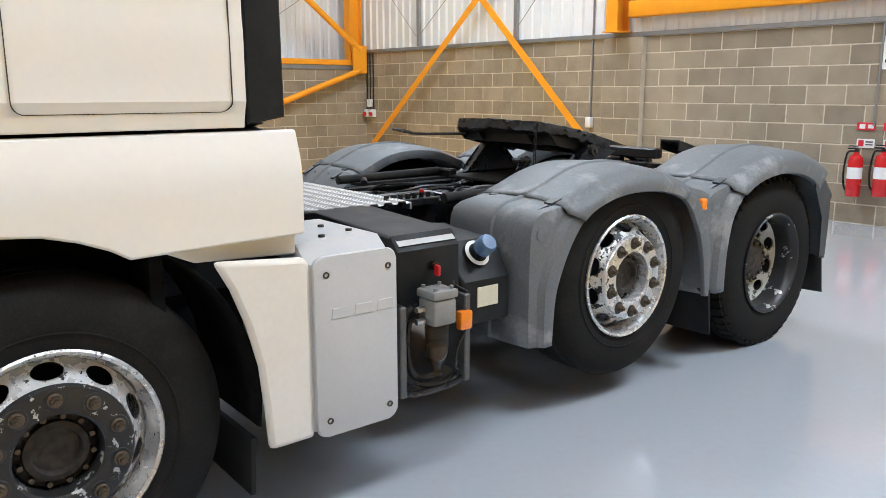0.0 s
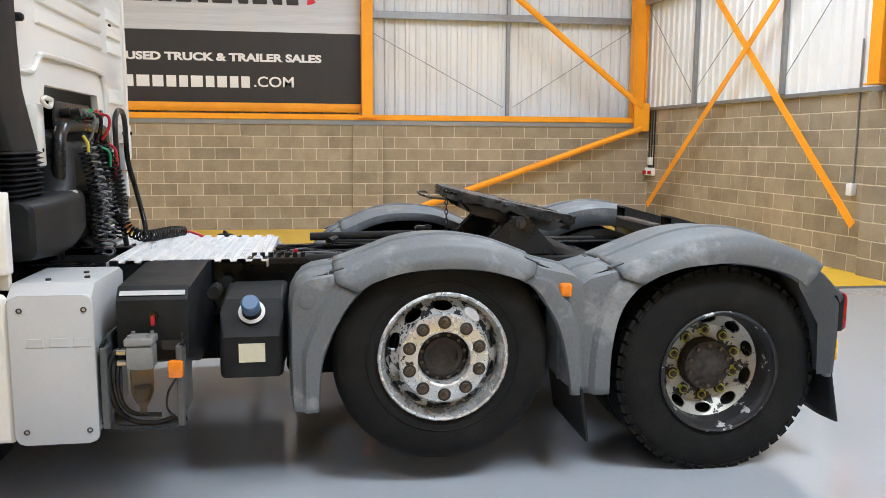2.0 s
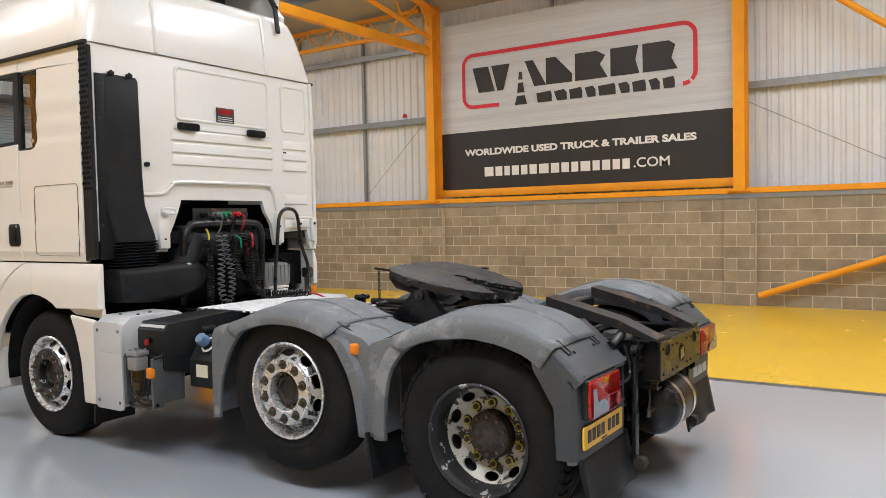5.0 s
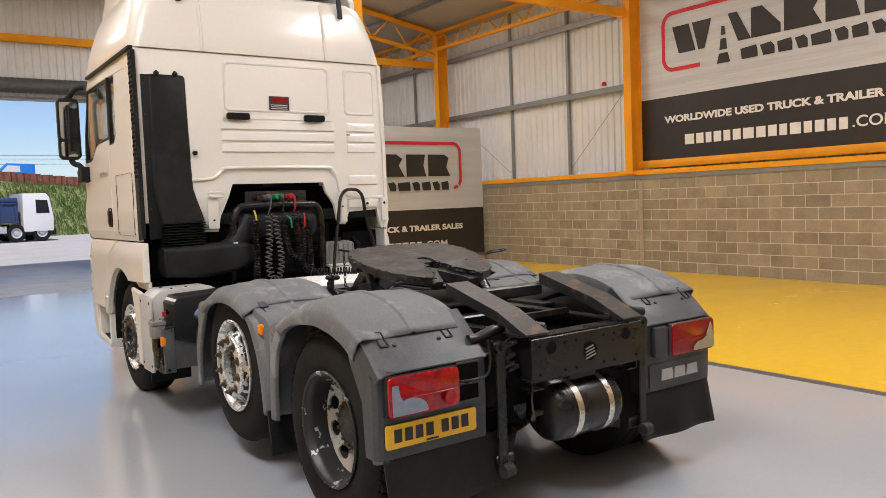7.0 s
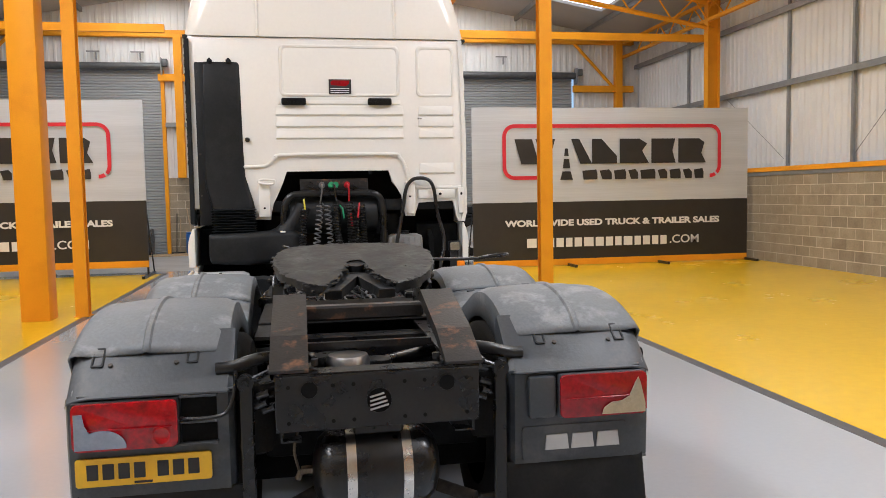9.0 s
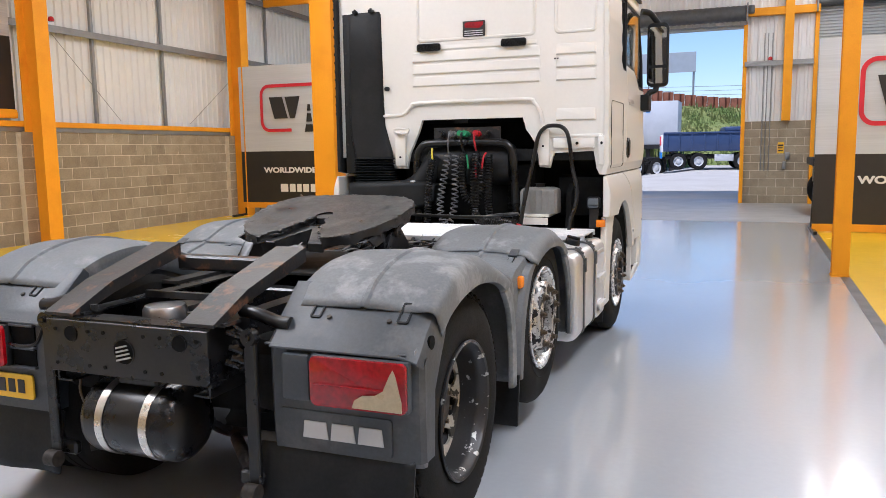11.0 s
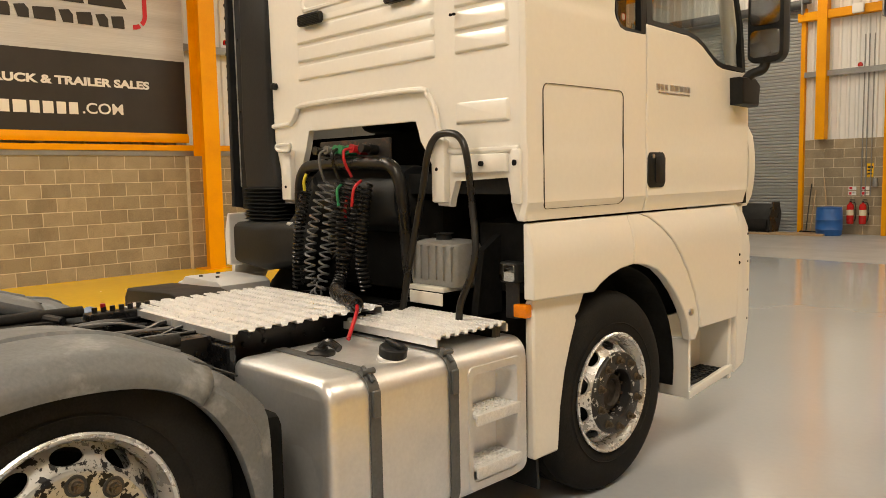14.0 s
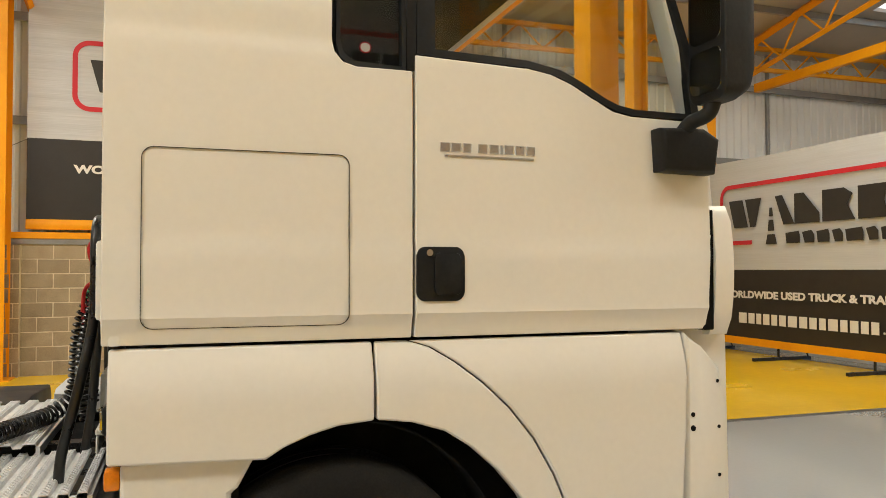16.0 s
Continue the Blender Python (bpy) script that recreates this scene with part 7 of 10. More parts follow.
ARCH_A = [(3.715, 0.987), (3.77, 1.020), (3.85, 1.052), (3.94, 1.076), (4.055, 1.086)]
ARCH_B = [(4.065, 1.086), (4.18, 1.072), (4.30, 1.036), (4.40, 0.975), (4.50, 0.89), (4.58, 0.80), (4.64, 0.71), (4.675, 0.60)]
DOOR_EDGE = [(4.17, 1.335), (4.25, 1.312), (4.34, 1.260), (4.44, 1.188), (4.54, 1.100), (4.635, 0.990), (4.715, 0.860), (4.768, 0.745), (4.785, 0.655)]
for sx in (-1, 1):
    flank_y = 3.245 if sx > 0 else 3.34
    wing_y = 3.265 if sx > 0 else 3.165
    foot_y = 3.30 if sx > 0 else 3.17
    flank("side_panel", [(flank_y, 1.345), (4.187, 1.345), (4.187, 2.255), (4.00, 2.255), (3.955, 2.268), (3.928, 2.30), (3.92, 2.345), (3.92, 2.90), (4.187, 2.90), (4.187, 3.02), (flank_y, 3.02)], sx, 1.205, 1.245, PAINT_WHITE, label="white sleeper side panel")
    flank("door_skin", [(4.197, 1.345), (5.40, 1.345), (5.415, 1.70), (5.405, 2.02), (5.385, 2.14), (5.06, 2.145), (4.98, 2.16), (4.90, 2.20), (4.80, 2.255), (4.72, 2.285), (4.62, 2.30), (4.197, 2.315)], sx, 1.205, 1.246, PAINT_WHITE, label="white door")
    flank("door_skirt", [*[(y + 0.008, z) for y, z in DOOR_EDGE], (5.265, 0.655), (5.285, 1.0), (5.29, 1.335)], sx, 1.205, 1.264, PAINT_WHITE, bow=False, bevel=0.008, shoulder=True)
    flank("cant_rail", [(4.197, 2.905), (5.20, 2.905), (5.10, 3.02), (4.197, 3.02)], sx, 1.205, 1.245, PAINT_WHITE)
    flank("wing_rear", [(wing_y, 1.335), (wing_y, 1.002), (3.50, 0.994), *ARCH_A, (4.055, 1.335)], sx, 1.205, 1.264, PAINT_WHITE, bow=False, bevel=0.008, shoulder=True)
    flank("wing_front", [(4.063, 1.335), *ARCH_B, (4.735, 0.595), (4.776, 0.655), *DOOR_EDGE[::-1][1:]], sx, 1.205, 1.260, PAINT_WHITE, bow=False, bevel=0.008, shoulder=True)
    if sx > 0:
        flank("wing_foot", [(foot_y, 0.275), (foot_y, 0.985), (foot_y + 0.015, 1.00), (3.69, 1.00), (3.635, 0.90), (3.612, 0.885), (3.618, 0.862), (3.575, 0.765), (3.53, 0.64), (3.495, 0.48), (3.475, 0.275)], sx, 1.18, 1.232, PAINT_DIRTY, bow=False, bevel=0.012)
    else:
        flank("wing_step", [(wing_y + 0.015, 1.004), (wing_y + 0.015, 0.93), (3.52, 0.945), (3.64, 1.0)], sx, 1.19, 1.222, PAINT_DIRTY, bow=False)
        flank("wing_foot", [(foot_y, 0.305), (foot_y, 0.905), (foot_y + 0.015, 0.93), (3.49, 0.955), (3.44, 0.86), (3.395, 0.74), (3.36, 0.60), (3.345, 0.45), (3.335, 0.305)], sx, 1.21, 1.248, PAINT_DIRTY, bow=False, bevel=0.018)
    bm = bmesh.new()
    prism(bm, [(3.25, 3.004), (5.10, 3.004), (5.06, 3.030), (3.25, 3.030)], "x", *sorted((sx * 1.215, sx * 1.256)), 0.004, 1)
    cpart("roof_seal", bm, PLASTIC_DARK, "black rubber strip under the roof cap")
    # side windows
    win = new("window")
    win.parent = cab
    frames = (("quarter", [(3.935, 2.335), (3.945, 2.285), (3.985, 2.252), (4.165, 2.243), (4.165, 2.88), (3.935, 2.88)], [(3.948, 2.345), (3.958, 2.302), (3.99, 2.276), (4.152, 2.268), (4.152, 2.868), (3.948, 2.868)]),
              ("door", [(4.205, 2.318), (4.63, 2.305), (4.75, 2.280), (4.83, 2.245), (4.93, 2.192), (5.0, 2.163), (5.07, 2.150), (5.37, 2.147), (5.33, 2.45), (5.18, 2.90), (4.205, 2.90)],
               [(4.275, 2.345), (4.63, 2.335), (4.765, 2.308), (4.85, 2.268), (4.95, 2.212), (5.01, 2.188), (5.08, 2.176), (5.335, 2.173), (5.30, 2.45), (5.16, 2.875), (4.275, 2.875)]))
    for wname, o, i in frames:
        bm = bmesh.new()
        n = len(o)
        X0, X1 = sx * 1.206, sx * 1.242
        vo0, vo1 = [bm.verts.new((X0, *q)) for q in o], [bm.verts.new((X1 + sx * side_x(q[1]), *q)) for q in o]
        vi0, vi1 = [bm.verts.new((X0, *q)) for q in i], [bm.verts.new((X1 - sx * 0.004 + sx * side_x(q[1]), *q)) for q in i]
        for k in range(n):
            j = (k + 1) % n
            bm.faces.new((vo1[k], vo1[j], vi1[j], vi1[k])), bm.faces.new((vo0[k], vi0[k], vi0[j], vo0[j]))
            bm.faces.new((vi1[k], vi1[j], vi0[j], vi0[k])), bm.faces.new((vo1[k], vo0[k], vo0[j], vo1[j]))
        under(win, "window_frame", bm, PLASTIC_DARK, angle=30)
        bm = bmesh.new()
        prism(bm, i, "x", *sorted((sx * 1.214, sx * 1.218)))
        pane = under(win, "pane", bm, GLASS, angle=0)
        pane.visible_shadow = False
    bm = bmesh.new()
    box(bm, *sorted((sx * 1.206, sx * 1.240)), 4.166, 4.204, 2.26, 2.90, 0.003, 1)
    under(win, "pillar_trim", bm, PLASTIC_DARK)
    # Black panel added inside to darken the quarter pane.
    bm = bmesh.new()
    box(bm, *sorted((sx * 1.10, sx * 1.13)), 3.93, 4.19, 2.22, 2.89, 0.004, 1)
    under(win, "quarter_blackout", bm, VOID_BLACK, "dark panel blacking out the quarter pane")
    bm = bmesh.new()
    rod(bm, (sx * 1.2100, 4.035, 2.335), (sx * 1.2125, 4.035, 2.335), 0.020, seg=24)
    under(win, "sticker", bm, PLASTIC_SILVER, "round prohibition sticker")
    bm = bmesh.new()
    lathe(bm, [(0.0205, 1.2122), (0.0205, 1.2135), (0.0165, 1.2135), (0.0165, 1.2122)], (0, 4.035, 2.335), 24, "x", sx, closed=True)
    under(win, "sticker_ring", bm, LENS_RED_DULL)
    # locker hatch outline, handle, badge
    bm = bmesh.new()
    o, i = rounded(3.352, 3.975, 1.392, 1.945, 0.035, 6), rounded(3.3542, 3.9728, 1.3942, 1.9428, 0.033, 6)
    if sx < 0:
        o, i = rounded(3.385, 3.975, 1.392, 1.945, 0.035, 6), rounded(3.3872, 3.9728, 1.3942, 1.9428, 0.033, 6)
    vo = [bm.verts.new((sx * (1.2488 + side_x(z)), y, z)) for y, z in o]
    vi = [bm.verts.new((sx * (1.2488 + side_x(z)), y, z)) for y, z in i]
    wo = [bm.verts.new((sx * 1.235, y, z)) for y, z in o]
    wi = [bm.verts.new((sx * 1.235, y, z)) for y, z in i]
    n = len(o)
    for k in range(n):
        j = (k + 1) % n
        bm.faces.new((vo[k], vo[j], vi[j], vi[k])), bm.faces.new((vo[k], wo[k], wo[j], vo[j])), bm.faces.new((vi[k], vi[j], wi[j], wi[k]))
    cpart("hatch_seal", bm, HUB_DIRT, "dark seal round the locker hatch")
    hand = new("door_handle")
    hand.parent = cab
    tagged(hand, "black recessed door handle")
    bm = bmesh.new()
    prism(bm, rounded(4.198, 4.375, 1.465, 1.648, 0.03), "x", *sorted((sx * 1.240, sx * 1.258)), 0.006, 2)
    under(hand, "surround", bm, PLASTIC_DARK)
    bm = bmesh.new()
    prism(bm, rounded(4.262, 4.36, 1.485, 1.628, 0.02), "x", *sorted((sx * 1.257, sx * 1.266)), 0.004, 2)
    under(hand, "grip", bm, PLASTIC_DARK)
    bm = bmesh.new()
    rod(bm, (sx * 1.256, 4.245, 1.628), (sx * 1.264, 4.245, 1.628), 0.011, seg=16)
    under(hand, "lock", bm, STEEL)
    bars = new("badge")
    bars.parent = cab
    tagged(bars, "small chrome badge on the door")
    for y, w in ((4.285, 0.035), (4.327, 0.035), (4.370, 0.033), (4.428, 0.035), (4.472, 0.035), (4.514, 0.008), (4.528, 0.036), (4.572, 0.036), (4.616, 0.034)):
        bm = bmesh.new()
        box(bm, *sorted((sx * 1.250, sx * 1.256)), y, y + w, 1.972, 2.004, 0.002, 1)
        under(bars, "bar", bm, STEEL, angle=0)
    bm = bmesh.new()
    box(bm, *sorted((sx * 1.250, sx * 1.255)), 4.30, 4.645, 1.955, 1.962)
    under(bars, "underline", bm, STEEL, angle=0)
    # step well under the door
    bm = bmesh.new()
    box(bm, *sorted((sx * 1.02, sx * 1.04)), 4.72, 5.30, 0.26, 0.70)
    cpart("step_well", bm, PAINT_WHITE)
    bm = bmesh.new()
    box(bm, *sorted((sx * 1.02, sx * 1.235)), 5.22, 5.26, 0.27, 0.66, 0.008, 1)
    cpart("step_side", bm, PAINT_WHITE)
    bm = bmesh.new()
    box(bm, *sorted((sx * 1.02, sx * 1.24)), 4.70, 4.722, 0.255, 0.60, 0.008, 1)
    cpart("step_side", bm, PAINT_WHITE)
    bm = bmesh.new()
    prism(bm, [(4.70, 0.255), (5.26, 0.31), (5.26, 0.36), (4.70, 0.30)], "x", *sorted((sx * 1.205, sx * 1.245)), 0.01, 2)
    cpart("step_edge", bm, PAINT_WHITE)
    bm = bmesh.new()
    box(bm, *sorted((sx * 1.04, sx * 1.215)), 4.74, 5.22, 0.315, 0.335, 0.004, 1)
    for k in range(9):
        for j in range(4):
            box(bm, sx * (1.07 + 0.04 * j) - 0.012, sx * (1.07 + 0.04 * j) + 0.012, 4.77 + 0.05 * k, 4.80 + 0.05 * k, 0.335, 0.341)
    cpart("step_tread", bm, PLASTIC_DARK)
    bm = bmesh.new()
    rod(bm, (sx * 1.255, 4.666, 0.763), (sx * 1.272, 4.666, 0.763), 0.022, 0.019, seg=18)
    cpart("wing_fastener", bm, STEEL)
    # Black disc coloured as the shaded inside of a hole.
    bm = bmesh.new()
    rod(bm, (sx * 1.02, 5.08, 0.52), (sx * 1.045, 5.08, 0.52), 0.012, seg=12)
    cpart("well_hole_shade", bm, VOID_BLACK)
    # front corner post and deflector
    bm = bmesh.new()
    prism(bm, [(5.295, 0.30), (5.42, 0.34), (5.468, 0.62), (5.474, 1.07), (5.455, 1.20), (5.36, 1.285), (5.295, 1.335)], "x", *sorted((sx * 1.08, sx * 1.248)), 0.02, 3)
    cpart("corner_post", bm, PAINT_WHITE)
    # Black discs on the post paint its holes' shade.
    for y, z, r in ((5.445, 0.62, 0.007), (5.445, 0.80, 0.007), (5.445, 0.98, 0.007), (5.44, 1.15, 0.007), (5.325, 0.98, 0.011), (5.325, 1.03, 0.009)):
        bm = bmesh.new()
        rod(bm, (sx * 1.247, y, z), (sx * 1.2505, y, z), r, seg=10)
        cpart("post_hole_shade", bm, VOID_BLACK)
    bm = bmesh.new()
    loft(bm, [[(sx * (1.20 + 0.05 * math.sin(k / 8 * 3.1) ** 0.5 if 0 < k < 8 else sx * 0 + 1.20), 5.44 + d, 1.32 + 0.50 * k / 8) for d in (0, 0.085)] + [(sx * 1.16, 5.44 + d, 1.32 + 0.50 * k / 8) for d in (0.085, 0)] for k in range(9)])
    cpart("corner_deflector", bm, PAINT_WHITE)
    # Black box that paints the shade between deflector and door.
    bm = bmesh.new()
    box(bm, *sorted((sx * 1.16, sx * 1.235)), 5.385, 5.44, 1.34, 1.80, 0.004, 1)
    cpart("gap_shade_box", bm, VOID_BLACK)
    # mirror group
    mir = new("mirror")
    mir.parent = cab
    tagged(mir, "tall black door mirror on a curved arm")
    bm = bmesh.new()
    prism(bm, [(5.15, 1.93), (5.38, 1.925), (5.40, 2.06), (5.33, 2.10), (5.14, 2.095)], "x", *sorted((sx * 1.24, sx * 1.335)), 0.02, 3)
    under(mir, "mirror_base", bm, PLASTIC_DARK)
    bm = bmesh.new()
    sweep(bm, smooth_line([(sx * 1.30, 5.25, 2.08), (sx * 1.33, 5.27, 2.12), (sx * 1.38, 5.31, 2.15), (sx * 1.40, 5.33, 2.24)], 6), 0.030, 12)
    under(mir, "mirror_arm", bm, PLASTIC_DARK)
    bm = bmesh.new()
    sweep(bm, smooth_line([(sx * 1.24, 5.22, 2.95), (sx * 1.32, 5.28, 2.93), (sx * 1.40, 5.33, 2.83)], 6), 0.03, 12)
    under(mir, "mirror_arm", bm, PLASTIC_DARK)
    bm = bmesh.new()
    o = rounded(1.293, 1.507, 2.185, 2.84, 0.055, 6)
    secs = []
    for y, g in ((5.285, 0.96), (5.29, 1.0), (5.36, 1.0), (5.41, 0.90), (5.44, 0.70)):
        secs.append([(sx * (1.40 + (x - 1.40) * g), y, 2.5125 + (z - 2.5125) * g) for x, z in o])
    loft(bm, secs)
    under(mir, "mirror_housing", bm, PLASTIC_DARK)
    for z0, z1 in ((2.415, 2.80), (2.22, 2.385)):
        bm = bmesh.new()
        prism(bm, rounded(*sorted((sx * 1.312, sx * 1.488)), z0, z1, 0.03), "y", 5.279, 5.284, 0.001, 1)
        under(mir, "mirror_glass", bm, MIRROR)
    # amber repeater at the wing's rear edge
    if sx > 0:
        bm = bmesh.new()
        box(bm, 1.150, 1.225, 3.255, 3.30, 0.920, 0.980, 0.008, 2)
        cpart("side_repeater", bm, AMBER, "small amber lamp")
    # arch liner and flap
    bm = bmesh.new()
    secs = []
    for k in range(25):
        a = radians(-10 + 200 * k / 24)
        y, z = FRONT_Y + 0.62 * math.cos(a), 0.47 + 0.62 * math.sin(a)
        secs.append([bm.verts.new((sx * x, y, z)) for x in (0.70, 1.215)])
    for p, q in zip(secs, secs[1:]):
        bm.faces.new((p[0], p[1], q[1], q[0]))
    ob = cpart("arch_liner", bm, VOID_BLACK)
    sol = ob.modifiers.new("thickness", "SOLIDIFY")
    sol.thickness = 0.008
    bm = bmesh.new()
    prism(bm, [(3.34, 0.32), (3.36, 0.32), (3.37, 0.12), (3.355, 0.12)], "x", *sorted((sx * 0.85, sx * 1.20)))
    cpart("front_flap", bm, PLASTIC_DARK, angle=0)

# rear panel with its cut-out
bm = bmesh.new()
prism(bm, [(1.235, 1.345), (1.238, 2.2), (1.225, 3.02), (-1.225, 3.02), (-1.235, 2.2), (-1.235, 1.50), (-0.735, 1.50), (-0.72, 1.40), (-0.60, 1.395), (-0.585, 1.54), (-0.54, 1.62), (-0.50, 1.72), (-0.47, 1.83), (0.46, 1.83), (0.48, 1.72), (0.53, 1.66), (0.575, 1.60), (0.60, 1.405), (0.69, 1.40), (0.72, 1.53), (1.09, 1.545), (1.115, 1.40), (1.15, 1.345)], "y", 3.262, 3.30, 0.008, 2)
back = cpart("rear_panel", bm, PAINT_WHITE, "white pressed rear wall with ribs")


def ring_relief(o, w, depth, y):
    bm = bmesh.new()
    xs, zs = [q[0] for q in o], [q[1] for q in o]
    cx, cz = (min(xs) + max(xs)) / 2, (min(zs) + max(zs)) / 2
    hx, hz = (max(xs) - min(xs)) / 2, (max(zs) - min(zs)) / 2

    def grow(d):
        return [(cx + (x - cx) * (hx + d) / hx, cz + (z - cz) * (hz + d) / hz) for x, z in o]
    lines = [(grow(w), y), (grow(w * 0.4), y - depth), (grow(-w * 0.4), y - depth), (grow(-w), y)]
    rows = [[bm.verts.new((x, yy, z)) for x, z in l] for l, yy in lines]
    n = len(o)
    for a, b in zip(rows, rows[1:]):
        for k in range(n):
            bm.faces.new((a[k], a[(k + 1) % n], b[(k + 1) % n], b[k]))
    return bm


for x0, x1 in ((-0.49, 0.555), (0.735, 1.095)):
    under(back, "pressed_frame", ring_relief(rounded(x0, x1, 2.525, 2.95, 0.045, 5), 0.016, 0.009, 3.263), PAINT_WHITE)


def press_rib(x0, x1, z0, h, depth=0.017):
    """A long shallow pressing: steep lower edge, gentle upper slope, sloped ends."""
    bm = bmesh.new()
    e = 0.028
    base = [(x0, 3.264, z0), (x1, 3.264, z0), (x1, 3.264, z0 + h), (x0, 3.264, z0 + h)]
    top = [(x0 + e * 0.5, 3.264 - depth, z0 + 0.010), (x1 - e * 0.5, 3.264 - depth, z0 + 0.010), (x1 - e, 3.264 - depth * 0.35, z0 + h - 0.012), (x0 + e, 3.264 - depth * 0.35, z0 + h - 0.012)]
    loft(bm, [base, top])
    ob = under(back, "pressed_rib", bm, PAINT_WHITE)
    bv = ob.modifiers.new("edge", "BEVEL")
    bv.width, bv.segments = 0.005, 3
    return ob


for z in (2.115, 2.225, 2.335):
    press_rib(-0.545, 0.605, z, 0.098)
    press_rib(0.735, 1.11, z, 0.098)
press_rib(-0.52, 0.58, 2.435, 0.05, 0.011)
press_rib(0.735, 1.11, 1.785, 0.105)
bm = bmesh.new()
sweep(bm, smooth_line([(-0.95, 3.262, 1.865), (-0.68, 3.260, 1.868), (-0.61, 3.256, 1.885), (-0.555, 3.250, 1.94), (-0.49, 3.248, 1.968), (0.0, 3.246, 1.972), (0.49, 3.248, 1.968), (0.555, 3.250, 1.94), (0.605, 3.254, 1.86), (0.64, 3.256, 1.72), (0.70, 3.258, 1.665), (1.18, 3.260, 1.66)], 6), 0.016, 10)
under(back, "brow_fold", bm, PAINT_WHITE)
for x0, x1, y0, z0, z1 in ((-0.69, -0.60, 3.22, 1.42, 1.72), (0.60, 0.69, 3.22, 1.42, 1.72), (0.72, 1.10, 3.235, 1.56, 1.645), (1.14, 1.215, 3.228, 1.42, 1.66)):
    bm = bmesh.new()
    box(bm, x0, x1, y0, 3.265, z0, z1, 0.012, 2)
    under(back, "stiffener", bm, PAINT_WHITE)
for x, z, r in ((0.64, 1.58, 0.009), (0.93, 1.60, 0.012), (1.18, 1.60, 0.013), (-0.645, 1.50, 0.009)):
    bm = bmesh.new()
    rod(bm, (x, 3.232, z), (x, 3.218, z), r, seg=14)
    under(back, "grommet", bm, VOID_BLACK)
bm = bmesh.new()
sweep(bm, smooth_line([(-0.56, 3.20, 1.745), (-0.66, 3.195, 1.75), (-0.685, 3.195, 1.735), (-0.66, 3.195, 1.715), (-0.58, 3.20, 1.71), (-0.56, 3.20, 1.745)], 5), 0.011, 8)
under(back, "hook", bm, PAINT_WHITE)
for x in (-0.49, 0.275):
    bm = bmesh.new()
    prism(bm, rounded(x, x + 0.215, 2.432, 2.495, 0.014), "y", 3.225, 3.25, 0.005, 2)
    under(back, "vent", bm, PLASTIC_DARK, "black slotted vent")
for x in (-0.49, 0.275):
    for k in range(6):
        bm = bmesh.new()
        box(bm, x + 0.012, x + 0.203, 3.219, 3.226, 2.438 + 0.009 * k, 2.442 + 0.009 * k)
        under(back, "vent_slat", bm, PLASTIC_DARK, angle=0)
bm = bmesh.new()
box(bm, -0.07, 0.13, 3.249, 3.252, 2.535, 2.665)
under(back, "sticker", bm, SIGN_BLACK, "black sticker with a red emblem and white lines", angle=0)
bm = bmesh.new()
prism(bm, [(-0.05, 2.615), (0.08, 2.605), (0.11, 2.625), (0.115, 2.655), (-0.04, 2.655), (-0.055, 2.64)], "y", 3.2475, 3.249)
under(back, "sticker_emblem", bm, LENS_RED_DULL, angle=0)
for k in range(3):
    bm = bmesh.new()
    box(bm, -0.055, 0.11, 3.2475, 3.249, 2.545 + 0.018 * k, 2.551 + 0.018 * k)
    under(back, "sticker_bar", bm, PRINT_WHITE, angle=0)
for x in (0.735, 0.757):
    bm = bmesh.new()
    rod(bm, (x, 3.244, 2.305), (x, 3.234, 2.303), 0.007, seg=10)
    under(back, "rubber_plug", bm, VOID_BLACK)

# roof cap and spoiler
bm = bmesh.new()
secs = []
for z, hx, y0, y1, r in ((3.024, 1.242, 3.245, 5.16, 0.10), (3.06, 1.245, 3.24, 5.15, 0.12), (3.25, 1.215, 3.262, 5.08, 0.16), (3.45, 1.165, 3.29, 4.95, 0.20), (3.56, 1.12, 3.315, 4.80, 0.22), (3.605, 1.05, 3.36, 4.60, 0.22), (3.615, 0.9, 3.5, 4.4, 0.2)):
    secs.append([(x, y, z) for x, y in rounded(-hx, hx, y0, y1, r, 7)])
loft(bm, secs)
roof = cpart("roof_cap", bm, PAINT_WHITE, "white high-roof cap", 50)
for x, w in ((-0.62, 1), (0.60, 1)):
    bm = bmesh.new()
    sweep(bm, [(x, 3.236, 3.03), (x, 3.257, 3.25), (x, 3.285, 3.45), (x, 3.312, 3.56)], 0.014, 8)
    under(roof, "roof_crease", bm, PAINT_WHITE)
bm = bmesh.new()
for sgn in (-1, 1):
    prism(bm, [(3.42, 3.58), (5.0, 3.45), (4.9, 3.70), (4.4, 3.98), (3.50, 4.05), (3.46, 3.9), (3.52, 3.75), (3.42, 3.66)], "x", *sorted((sgn * 1.0, sgn * 1.06)), 0.015, 2)
box(bm, -1.06, 1.06, 3.50, 4.45, 4.02, 4.06, 0.01, 2)
prism(bm, [(4.42, 4.06), (5.0, 3.62), (4.95, 3.58), (4.38, 4.02)], "x", -1.06, 1.06)
under(roof, "spoiler", bm, PAINT_WHITE, "white roof spoiler, open at the back")
bm = bmesh.new()
box(bm, -1.0, 1.0, 4.2, 4.3, 3.6, 4.0)
box(bm, -0.95, 0.95, 3.55, 4.2, 3.614, 3.62)
under(roof, "spoiler_cavity", bm, PLASTIC_GREY)
